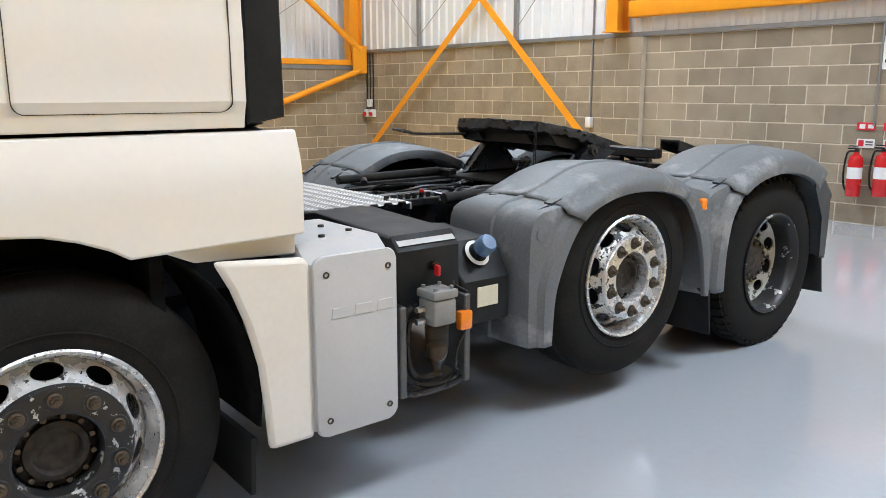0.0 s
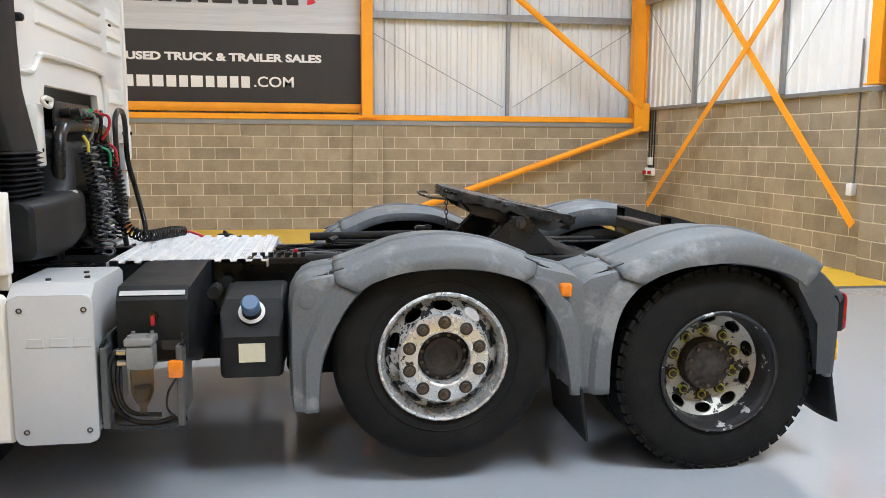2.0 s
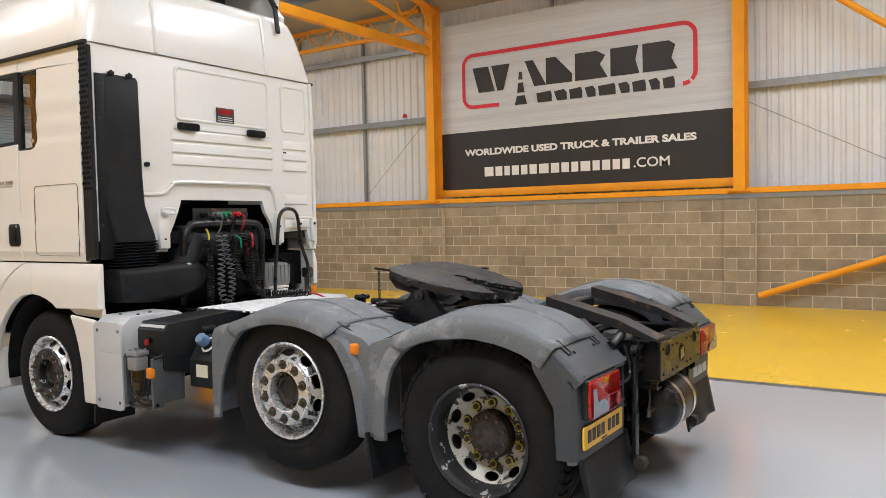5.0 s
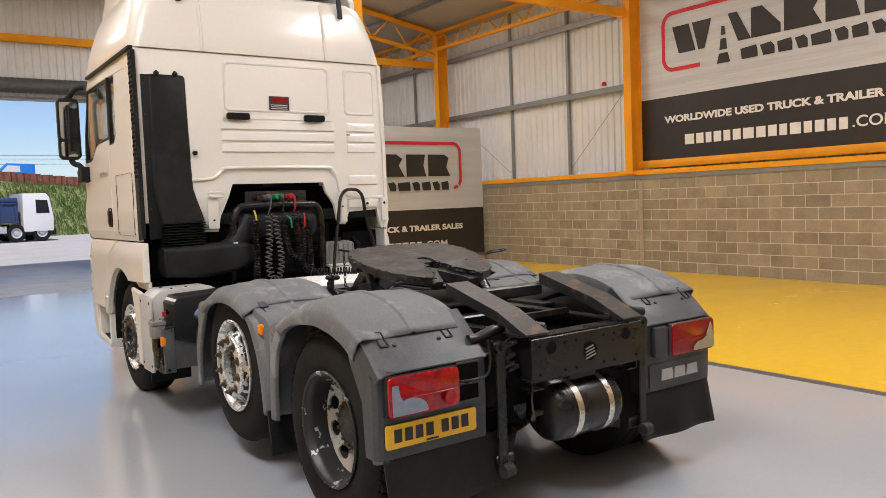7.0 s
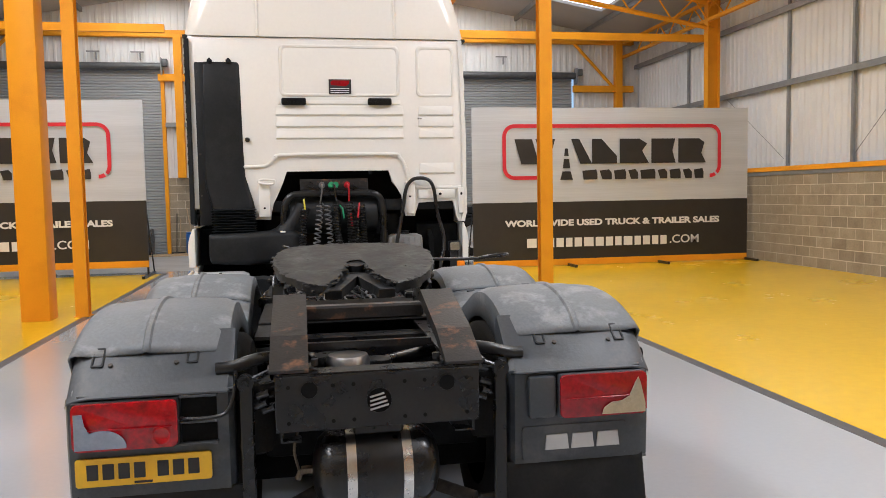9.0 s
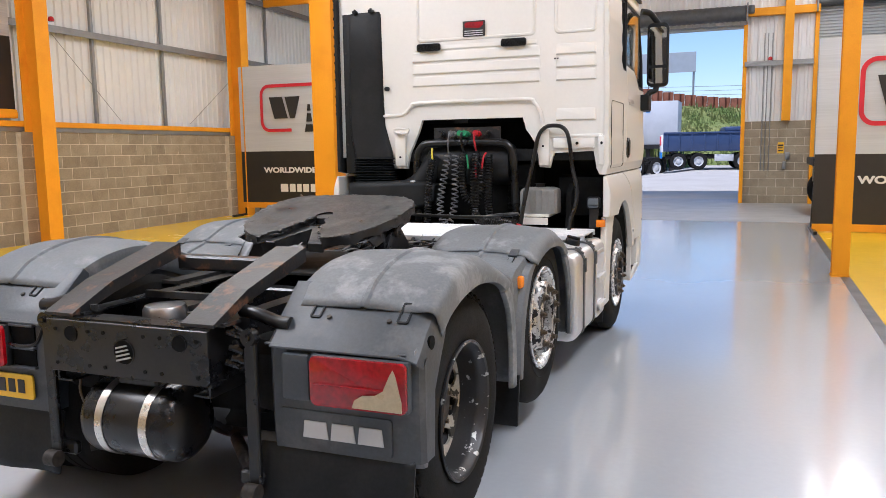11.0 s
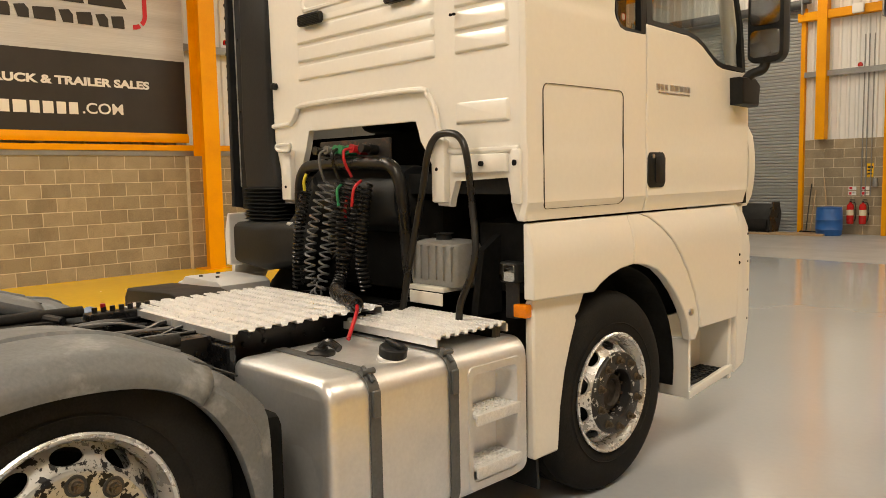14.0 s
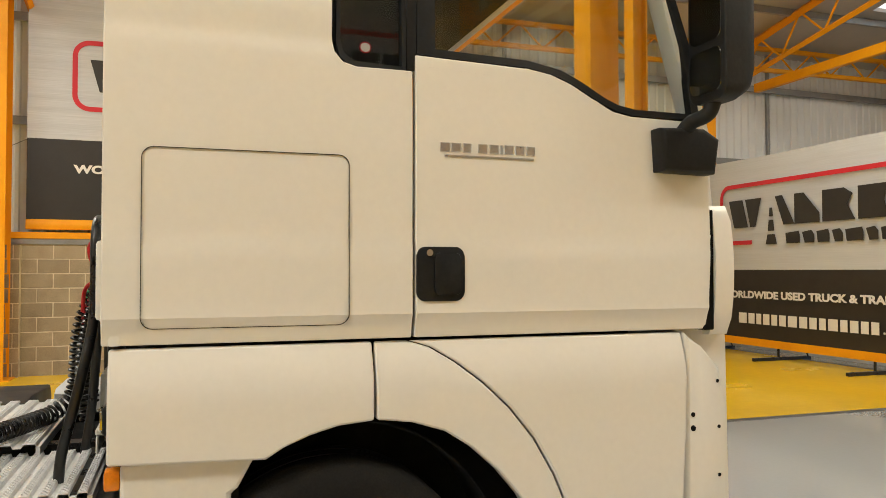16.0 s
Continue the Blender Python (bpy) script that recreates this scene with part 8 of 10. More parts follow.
for x in (-0.80, 0.80):
    bm = bmesh.new()
    box(bm, x - 0.025, x + 0.025, 3.27, 3.295, 3.44, 3.70, 0.006, 1, turn=Matrix.Rotation(radians(-8), 4, "X"))
    rod(bm, (x, 3.29, 3.68), (x + 0.12, 3.55, 3.95), 0.028, seg=10)
    rod(bm, (x, 3.268, 3.47), (x, 3.258, 3.47), 0.012, seg=10)
    under(roof, "spoiler_strut", bm, PLASTIC_DARK, "black adjusting strut")

# front of the cab, floor and inside
bm = bmesh.new()
prism(bm, [(5.30, 0.32), (5.52, 0.35), (5.56, 0.60), (5.55, 1.30), (5.50, 1.95), (5.40, 2.02), (5.34, 2.02), (5.30, 1.2)], "x", -1.16, 1.16, 0.03, 3)
cpart("front_panel", bm, PAINT_WHITE)
bm = bmesh.new()
prism(bm, [(5.44, 2.02), (5.15, 2.98), (5.14, 2.975), (5.43, 2.015)], "x", -1.14, 1.14)
pane = cpart("windscreen", bm, GLASS, angle=0)
pane.visible_shadow = False
for sgn in (-1, 1):
    bm = bmesh.new()
    prism(bm, [(5.40, 2.02), (5.47, 2.02), (5.18, 3.0), (5.11, 3.0)], "x", *sorted((sgn * 1.12, sgn * 1.215)), 0.012, 2)
    cpart("screen_pillar", bm, PAINT_WHITE)
bm = bmesh.new()
box(bm, -1.2, 1.2, 3.305, 5.38, 1.46, 1.56)
box(bm, -1.2, 1.2, 3.302, 3.36, 1.85, 3.0)
box(bm, -1.2, 1.2, 3.36, 5.05, 2.97, 3.015)
cpart("cab_lining", bm, PLASTIC_DARK, angle=0)
bm = bmesh.new()
prism(bm, [(4.95, 1.95), (5.40, 2.02), (5.38, 1.6), (5.05, 1.6), (4.98, 1.75)], "x", -1.15, 1.15, 0.03, 2)
cpart("dashboard", bm, PLASTIC_DARK)
bm = bmesh.new()
box(bm, 0.86, 1.02, 5.16, 5.30, 2.02, 2.18, 0.01, 1)
cpart("dash_sticker", bm, SIGN_BLACK)
for sgn in (-1, 1):
    bm = bmesh.new()
    box(bm, sgn * 0.70 - 0.25, sgn * 0.70 + 0.25, 4.15, 4.65, 1.75, 1.95, 0.06, 3)
    box(bm, sgn * 0.70 - 0.24, sgn * 0.70 + 0.24, 4.02, 4.18, 1.85, 2.50, 0.07, 3)
    box(bm, sgn * 0.70 - 0.14, sgn * 0.70 + 0.14, 4.00, 4.12, 2.50, 2.72, 0.05, 3)
    cpart("seat", bm, PLASTIC_DARK)
bm = bmesh.new()
ring = [Vector((0.70 + 0.22 * math.cos(a), 4.86 + 0.10 * math.sin(a), 2.08 + 0.19 * math.sin(a))) for a in (2 * math.pi * k / 28 for k in range(29))]
sweep(bm, ring, 0.016, 8)
cpart("steering_wheel", bm, PLASTIC_DARK)
# Black boxes standing in for the unlit depth behind the cab.
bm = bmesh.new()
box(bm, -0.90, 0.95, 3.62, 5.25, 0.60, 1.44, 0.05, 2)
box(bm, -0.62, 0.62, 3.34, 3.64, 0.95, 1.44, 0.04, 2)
cpart("cavity_backing_block", bm, VOID_BLACK)
# Black slabs in place of the dark void inside each wing.
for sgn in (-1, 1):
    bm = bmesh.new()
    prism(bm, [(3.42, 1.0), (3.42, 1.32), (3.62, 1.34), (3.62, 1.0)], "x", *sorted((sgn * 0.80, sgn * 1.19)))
    cpart("wing_void_slab", bm, VOID_BLACK, angle=0)

# ---- intake stack on the left rear corner ----
stack = new("air_intake")
stack.parent = truck
tagged(stack, "tall black plastic intake duct with bellows on the cab corner")
bm = bmesh.new()
secs = []
for z, x0, x1, y0, y1 in ((2.805, -1.150, -0.832, 3.256, 3.36), (2.78, -1.160, -0.826, 3.244, 3.36), (2.4, -1.165, -0.822, 3.240, 3.36), (2.0, -1.168, -0.818, 3.236, 3.36), (1.78, -1.165, -0.808, 3.232, 3.36), (1.66, -1.145, -0.775, 3.222, 3.37), (1.56, -1.115, -0.745, 3.212, 3.38), (1.50, -1.10, -0.735, 3.205, 3.39)):
    secs.append([(x, y, z) for x, y in rounded(x0, x1, y0, y1, 0.035, 4)])
loft(bm, secs)
under(stack, "duct", bm, PLASTIC_DARK, angle=40)
bm = bmesh.new()
secs = []
for k in range(21):
    z = 1.50 - 0.0115 * k
    g = 0.020 if k % 2 else -0.008
    secs.append([(x, y, z) for x, y in rounded(-1.095 - g, -0.74 + g, 3.205 - g, 3.39 + g, 0.035, 4)])
loft(bm, secs)
under(stack, "bellows", bm, PLASTIC_DARK, "ribbed rubber bellows", 20)
bm = bmesh.new()
secs = []
for x, y0, y1, z0, z1 in ((-1.13, 3.14, 3.38, 1.06, 1.28), (-1.11, 3.12, 3.40, 1.03, 1.285), (-0.80, 3.10, 3.40, 1.01, 1.29), (-0.62, 3.10, 3.40, 1.02, 1.30), (-0.50, 3.11, 3.40, 1.04, 1.30), (-0.38, 3.12, 3.38, 1.07, 1.30), (-0.30, 3.16, 3.34, 1.13, 1.26)):
    secs.append([(x, y, z) for y, z in rounded(y0, y1, z0, z1, 0.05, 4)])
loft(bm, secs)
under(stack, "resonator_box", bm, PLASTIC_DARK, "black moulded resonator box", 40)
bm = bmesh.new()
sweep(bm, smooth_line([(-0.60, 3.24, 1.20), (-0.48, 3.24, 1.26), (-0.38, 3.26, 1.38), (-0.30, 3.28, 1.50)], 6), 0.10, 16)
under(stack, "elbow", bm, PLASTIC_DARK)
bm = bmesh.new()
prism(bm, [(3.21, 1.375), (3.334, 1.355), (3.334, 3.02), (3.222, 2.99)], "x", -1.242, -1.205, 0.006, 1)
under(stack, "grille_panel", bm, PLASTIC_DARK, "black panel with honeycomb openings")
bm = bmesh.new()
box(bm, -1.212, -1.10, 3.246, 3.275, 1.36, 2.80, 0.006, 2)
under(stack, "corner_panel", bm, PLASTIC_DARK, "black filler panel beside the duct")
for z in (1.62, 1.98, 2.46, 2.72):
    bm = bmesh.new()
    rod(bm, (-1.188, 3.248, z), (-1.188, 3.240, z), 0.009, seg=8)
    under(stack, "panel_screw", bm, HUB_DIRT)
# Raised near-black hexagons give the openings their shaded inside by colour.
bm = bmesh.new()
for r in range(28):
    for c in range(3):
        y = 3.230 + 0.034 * c + (0.023 if r % 2 else 0)
        z = 1.90 + 0.0395 * r
        rod(bm, (-1.242, y, z), (-1.2445, y, z), 0.015, seg=6)
ob = under(stack, "honeycomb", bm, VOID_BLACK, angle=0)
tagged(ob, kind="stuff")
for x, y, z in ((-1.08, 3.23, 2.81), (-0.92, 3.23, 2.81)):
    bm = bmesh.new()
    box(bm, x - 0.02, x + 0.02, 3.22, 3.27, 2.795, 2.825, 0.006, 1)
    rod(bm, (x, 3.24, 2.82), (x, 3.24, 2.835), 0.010, seg=8)
    under(stack, "clip", bm, PLASTIC_DARK)
bm = bmesh.new()
box(bm, -0.80, -0.76, 3.225, 3.285, 2.09, 2.13, 0.01, 1)
under(stack, "clip", bm, PLASTIC_DARK)

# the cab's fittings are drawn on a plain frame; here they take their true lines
def along(pts, v):
    """Broken line through pts at v."""
    if v <= pts[0][0]:
        return pts[0][1]
    for (a, p), (b, q) in zip(pts, pts[1:]):
        if v <= b:
            return p + (q - p) * (v - a) / (b - a)
    return pts[-1][1]


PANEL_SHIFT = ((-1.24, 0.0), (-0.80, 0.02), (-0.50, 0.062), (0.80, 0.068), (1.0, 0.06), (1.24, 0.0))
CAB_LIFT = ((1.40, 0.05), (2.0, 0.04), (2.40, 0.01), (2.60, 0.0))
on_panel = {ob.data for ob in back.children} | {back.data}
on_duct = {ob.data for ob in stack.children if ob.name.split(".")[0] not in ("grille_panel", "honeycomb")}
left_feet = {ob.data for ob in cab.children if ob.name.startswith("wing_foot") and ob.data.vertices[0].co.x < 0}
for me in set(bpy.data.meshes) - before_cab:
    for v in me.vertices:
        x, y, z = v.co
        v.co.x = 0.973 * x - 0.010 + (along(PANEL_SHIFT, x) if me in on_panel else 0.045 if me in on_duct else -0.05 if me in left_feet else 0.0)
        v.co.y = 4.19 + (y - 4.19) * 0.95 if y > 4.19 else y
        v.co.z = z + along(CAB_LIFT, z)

# ---- hoses and couplings behind the cab ----
gear = new("coupling_rack")
gear.parent = truck
tagged(gear, "black tubular rack with spiral air hoses and couplings")


def gpart(name, bm, mat, label="", angle=35):
    bm.transform(Matrix.Translation((0, 0.07 if name == "air_cleaner" else 0.155, -0.02)))    # the rack stands close under the cab
    return under(gear, name, bm, mat, label, angle)


bm = bmesh.new()
sweep(bm, smooth_line([(-0.44, 3.08, 1.02), (-0.435, 3.06, 1.30), (-0.425, 3.05, 1.56), (-0.37, 3.05, 1.665), (-0.26, 3.05, 1.685), (0.0, 3.05, 1.69), (0.26, 3.05, 1.685), (0.38, 3.05, 1.665), (0.43, 3.06, 1.56), (0.44, 3.08, 1.30), (0.44, 3.10, 1.02)], 6), 0.032, 14)
gpart("rack_tube", bm, BLACK_STEEL)
bm = bmesh.new()
box(bm, -0.29, 0.31, 3.10, 3.115, 1.68, 1.815, 0.004, 1)
gpart("coupling_plate", bm, RUSTY, "rusty coupling plate")
for x, mat in ((-0.10, GREY_HOSE), (-0.02, GREEN_HOSE), (0.02, GREEN_HOSE), (0.12, RED_HOSE), (0.20, BLACK_STEEL), (-0.20, BLACK_STEEL)):
    bm = bmesh.new()
    rod(bm, (x, 3.10, 1.755), (x, 3.05, 1.76), 0.026, seg=14)
    rod(bm, (x, 3.05, 1.76), (x, 3.00, 1.765), 0.018, 0.024, seg=14)
    gpart("coupling", bm, mat)
bm = bmesh.new()
lathe(bm, [(0.001, -0.41), (0.10, -0.40), (0.165, -0.385), (0.175, -0.36), (0.175, 0.36), (0.165, 0.385), (0.10, 0.40), (0.001, 0.41)], (0.0, 3.30, 1.50), 40, "x")
for k in range(16):
    a = 2 * math.pi * k / 16
    rod(bm, (-0.405, 3.30 + 0.04 * math.cos(a), 1.50 + 0.04 * math.sin(a)), (-0.395, 3.30 + 0.15 * math.cos(a), 1.50 + 0.15 * math.sin(a)), 0.006, seg=6)
gpart("air_cleaner", bm, PLASTIC_DARK, "black cylindrical air cleaner")
COILS = (
    ([(-0.26, 2.98, 1.56), (-0.27, 2.94, 1.40), (-0.28, 2.92, 1.20), (-0.29, 2.92, 1.02)], 0.026, 23, 0.0065, BLACK_STEEL),
    ([(-0.12, 3.00, 1.60), (-0.14, 2.94, 1.40), (-0.17, 2.92, 1.15), (-0.13, 2.92, 1.01), (-0.07, 2.92, 1.05), (-0.04, 2.93, 1.22), (-0.05, 2.97, 1.42), (-0.06, 3.0, 1.58)], 0.026, 30, 0.006, GREY_HOSE),
    ([(0.02, 3.00, 1.60), (0.02, 2.95, 1.40), (0.05, 2.93, 1.24), (0.12, 2.93, 1.20), (0.18, 2.93, 1.26), (0.19, 2.95, 1.40), (0.17, 3.0, 1.57)], 0.025, 36, 0.006, BLACK_STEEL),
    ([(0.13, 2.99, 1.60), (0.14, 2.92, 1.40), (0.15, 2.90, 1.15), (0.19, 2.83, 1.07), (0.26, 2.78, 1.055), (0.36, 2.74, 1.053), (0.46, 2.70, 1.053), (0.58, 2.65, 1.045)], 0.031, 40, 0.0066, BLACK_STEEL),
    ([(0.24, 3.00, 1.58), (0.25, 2.96, 1.40), (0.25, 2.94, 1.20), (0.26, 2.96, 1.05)], 0.026, 24, 0.0065, BLACK_STEEL),
)
for pts, rad, turns, r, mat in COILS:
    bm = bmesh.new()
    coil(bm, pts, rad, turns, r)
    gpart("spiral_hose", bm, mat, "spiral suzie hose")
for pts, r, mat in (
    ([(-0.10, 3.0, 1.765), (-0.10, 2.96, 1.74), (-0.11, 2.97, 1.66), (-0.12, 3.0, 1.60)], 0.007, GREY_HOSE),
    ([(0.0, 3.0, 1.765), (0.01, 2.96, 1.74), (0.015, 2.97, 1.66), (0.02, 3.0, 1.60)], 0.010, BLACK_STEEL),
    ([(0.12, 3.0, 1.765), (0.125, 2.95, 1.75), (0.13, 2.95, 1.69), (0.13, 2.99, 1.62)], 0.008, RED_HOSE),
    ([(-0.26, 2.98, 1.64), (-0.255, 2.96, 1.60), (-0.25, 2.96, 1.54)], 0.008, YELLOW_HOSE),
    ([(0.05, 2.98, 1.58), (0.07, 2.94, 1.55), (0.08, 2.94, 1.47)], 0.008, GREEN_HOSE),
    ([(0.22, 2.98, 1.60), (0.21, 2.94, 1.56), (0.20, 2.93, 1.47)], 0.008, RED_HOSE),
    ([(0.14, 2.95, 1.52), (0.145, 2.93, 1.46), (0.15, 2.93, 1.40)], 0.008, RED_HOSE),
    ([(0.58, 2.65, 1.045), (0.64, 2.60, 1.03), (0.70, 2.53, 0.99), (0.76, 2.46, 0.95)], 0.009, RED_HOSE),
    ([(-0.36, 3.02, 1.34), (-0.45, 3.0, 1.30), (-0.56, 3.02, 1.27)], 0.010, BLACK_STEEL),
):
    bm = bmesh.new()
    sweep(bm, smooth_line(pts, 6), r, 8)
    gpart("hose_end", bm, mat)
bm = bmesh.new()
box(bm, -0.47, -0.42, 2.97, 3.02, 1.31, 1.37, 0.008, 1)
gpart("plug_box", bm, PLASTIC_SILVER)
bm = bmesh.new()
secs = []
for k in range(15):
    z = 1.32 - 0.014 * k
    g = 0.008 if k % 2 else 0
    secs.append([(0.42 + (0.075 + g) * math.cos(a), 3.22 + (0.075 + g) * math.sin(a), z) for a in (2 * math.pi * i / 24 for i in range(24))])
loft(bm, secs)
gpart("rubber_bellows", bm, RUBBER, angle=20)

bm = bmesh.new()
sweep(bm, smooth_line([(0.51, 3.13, 0.93), (0.535, 3.16, 1.15), (0.61, 3.19, 1.52), (0.645, 3.20, 1.70), (0.70, 3.20, 1.775), (0.775, 3.20, 1.79), (0.85, 3.20, 1.77), (0.895, 3.20, 1.69), (0.925, 3.20, 1.47), (0.97, 3.17, 1.28), (0.965, 3.14, 1.15), (0.93, 3.11, 1.03), (0.925, 3.10, 0.92)], 6), 0.0165, 12)
part("grab_hoop", bm, BLACK_STEEL, truck, "bent black tube grab hoop")
can = new("dryer_canister")
can.parent = truck
tagged(can, "dusty grey ribbed canister in a pale bracket")


def can_part(name, bm, mat, label=""):
    bm.transform(Matrix.Translation((-0.06, 0.20, 0.015)))
    return under(can, name, bm, mat, label)


bm = bmesh.new()
secs = []
for z, g in ((1.06, 0.0), (1.09, 0.004), (1.24, 0.0), (1.26, -0.008), (1.275, -0.04)):
    secs.append([(x, y, z) for x, y in rounded(0.54 - g, 0.85 + g, 3.02 - g, 3.22 + g, 0.03, 4)])
loft(bm, secs)
can_part("canister", bm, BATTERY_GREY)
for k in range(6):
    bm = bmesh.new()
    box(bm, 0.565 + 0.052 * k, 0.575 + 0.052 * k, 3.008, 3.03, 1.09, 1.25)
    can_part("rib", bm, BATTERY_GREY)
bm = bmesh.new()
box(bm, 0.55, 0.80, 2.99, 3.2, 1.035, 1.058, 0.004, 1)
box(bm, 0.56, 0.79, 2.99, 3.0, 0.97, 1.03, 0.004, 1)
can_part("bracket", bm, PAINT_DIRTY)
bm = bmesh.new()
lathe(bm, [(0.04, 1.27), (0.035, 1.30), (0.05, 1.305), (0.001, 1.31)], (0.70, 3.10, 0), 20, "z")
can_part("cap", bm, PLASTIC_DARK)
bm = bmesh.new()
prism(bm, [(3.25, 0.95), (3.42, 0.95), (3.42, 1.32), (3.30, 1.25)], "x", 0.86, 0.90)
part("cab_bracket", bm, VOID_BLACK, truck)
bm = bmesh.new()
box(bm, 1.035, 1.14, 3.245, 3.31, 1.12, 1.215, 0.016, 3)
lamp = part("work_lamp", bm, PLASTIC_DARK, truck, "square black work lamp")
bm = bmesh.new()
prism(bm, rounded(1.045, 1.13, 1.13, 1.205, 0.012), "y", 3.239, 3.246, 0.002, 1)
part("lamp_glass", bm, MIRROR, lamp)
bm = bmesh.new()
box(bm, 1.05, 1.125, 3.275, 3.287, 0.96, 1.125, 0.003, 1)
part("lamp_plate", bm, RUSTY, lamp, "rusty lamp bracket")
# Black sheet that paints the deep shade of the gap behind the cab.
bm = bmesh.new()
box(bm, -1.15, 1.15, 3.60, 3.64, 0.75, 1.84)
part("cavity_backing_sheet", bm, VOID_BLACK, truck, angle=0)
for sgn in (-1, 1):
    bm = bmesh.new()
    box(bm, *sorted((sgn * 0.42, sgn * 1.1)), 3.14, 3.19, 0.86, 0.95, 0.01, 1)
    part("cab_cross_tube", bm, BLACK_STEEL, truck)

# ---- the yard outside the open door ----
def yard_z(x, y):
    side = min(max((x + 4.5) / 4.0, 0.0), 1.0)
    far = min(max((y - 21.5) / 20.0, 0.0), 1.0)
    return -0.012 + far * (-0.14 + 0.52 * side)


bm = bmesh.new()
xs = [-400, -120, -60, -30, -20, -14, -10, -8, -6, -4.5, -3.5, -2.5, -1.5, -0.5, 1, 3, 6, 10, 16, 24, 40, 80, 160, 400]
ys = [-60, -8, 0, 10, 18, 20.9, 21.6, 24, 27, 30, 33, 36, 39, 42, 46, 52, 60, 80, 120, 200, 500]
grid = [[bm.verts.new((x, y, -0.32 if y < 21.0 else yard_z(x, y))) for x in xs] for y in ys]
for ra, rb in zip(grid, grid[1:]):
    for k in range(len(xs) - 1):
        bm.faces.new((ra[k], ra[k + 1], rb[k + 1], rb[k]))
single("ground", bm, YARD, "sunlit pale concrete yard", "ground", kind="structure")
bm = bmesh.new()
box(bm, -2.5, 1.95, FRONT + 0.25, FRONT + 0.9, -0.05, 0.006, 0.004, 1)
single("door_threshold", bm, FLOOR_BARE, "worn concrete threshold slab in the doorway", "threshold", kind="structure")
bm = bmesh.new()
for k in range(9):
    z = 0.25 + 0.44 * k
    box(bm, -2.366, -2.352, FRONT + 0.10, FRONT + 0.20, z, z + 0.22)
single("warning_strip", bm, SIGN_BLACK, "black bars of a hazard strip on the door guide", "warning strip", kind="structure", angle=0)


# grass bank with rusty piling along its top
def bank_top(x):
    return 4.25 - 0.10 * x + (0.025 * (x + 2) ** 2 * 0.35 if x < -2 else 0)


rng = random.Random(5)
bm = bmesh.new()
rows = []
for i in range(61):
    x = -34 + 1.2 * i
    top = min(bank_top(max(x, -16)), 8.5)
    row = []
    for k in range(11):
        f = k / 10
        z = (0.25 if x > -3 else -0.1) + (top - 0.25) * f
        row.append(bm.verts.new((x, 48.5 + 8.0 * f + rng.uniform(-0.2, 0.2), z + rng.uniform(-0.12, 0.12) * (1 if 0 < k else 0))))
    row.append(bm.verts.new((x, 63, top)))
    rows.append(row)
for a, b in zip(rows, rows[1:]):
    for k in range(11):
        bm.faces.new((a[k], b[k], b[k + 1], a[k + 1]))
single("grass_bank", bm, GRASS, "overgrown green grass bank behind the yard", "grass bank", kind="structure")
bm = bmesh.new()
for i in range(5200):
    x, f = rng.uniform(-14, 9), rng.random()
    y = 48.5 + 8 * f
    z = 0.2 + (bank_top(x) - 0.25) * f
    hgt, lean, w = rng.uniform(0.15, 0.5), rng.uniform(-0.2, 0.2), rng.uniform(0.03, 0.09)
    v = [bm.verts.new((x - w, y, z - 0.1)), bm.verts.new((x + w, y, z - 0.1)), bm.verts.new((x + lean + w * 0.4, y - 0.12, z + hgt)), bm.verts.new((x + lean, y + 0.05, z + hgt * 0.8))]
    bm.faces.new(v)
single("grass_tuft", bm, GRASS, "long weedy grass on the bank", "grass", kind="stuff", angle=0)
wall = thing("pile_wall", "row of rusty steel piles along the bank", "pile wall", kind="structure", at=(0, 57, 4))
for i in range(46):
    x = -22 + 0.78 * i
    z = bank_top(max(x, -16))
    bm = bmesh.new()
    hgt = 0.72 + max(0, -x - 2) * 0.045
    prism(bm, [(x, 56.9), (x + 0.10, 56.6), (x + 0.44, 56.6), (x + 0.54, 56.9), (x + 0.76, 56.9), (x + 0.76, 57.0), (x, 57.0)], "z", z - 0.2, z + hgt)
    part("pile", bm, RUST_PILES, wall, angle=0)
wall = thing("palisade_fence", "green mesh fence at the foot of the bank", "fence", at=(-6, 47.6, 0))
for i in range(15):
    x = -14.5 + 0.9 * i
    bm = bmesh.new()
    box(bm, x, x + 0.07, 47.6, 47.67, -0.2, 1.75)
    part("post", bm, CART_GREEN, wall, angle=0)
for i in range(78):
    x = -14.5 + 0.165 * i
    bm = bmesh.new()
    box(bm, x, x + 0.05, 47.58, 47.60, 0.0, 1.7)
    part("slat", bm, CART_GREEN, wall, angle=0)


def road_wheel(holder, m, u, side, r, w):
    """A far wheel: tyre with a dished rim, at u along the vehicle."""
    bm = bmesh.new()
    lathe(bm, [(r * 0.58, 0.0), (r * 0.62, -0.03), (r * 0.9, -0.03), (r, 0.03), (r, w - 0.03), (r * 0.9, w), (r * 0.58, w)], (u, side, r), 24, "y", 1 if side < 0 else -1)
    bm.transform(m)
    tyre = part("tyre", bm, RUBBER, holder)
    bm = bmesh.new()
    lathe(bm, [(r * 0.59, 0.0), (r * 0.52, 0.05), (r * 0.30, 0.08), (r * 0.26, 0.02), (r * 0.02, 0.0)], (u, side, r), 20, "y", 1 if side < 0 else -1)
    bm.transform(m)
    part("rim", bm, PLASTIC_SILVER, tyre).matrix_parent_inverse = Matrix()


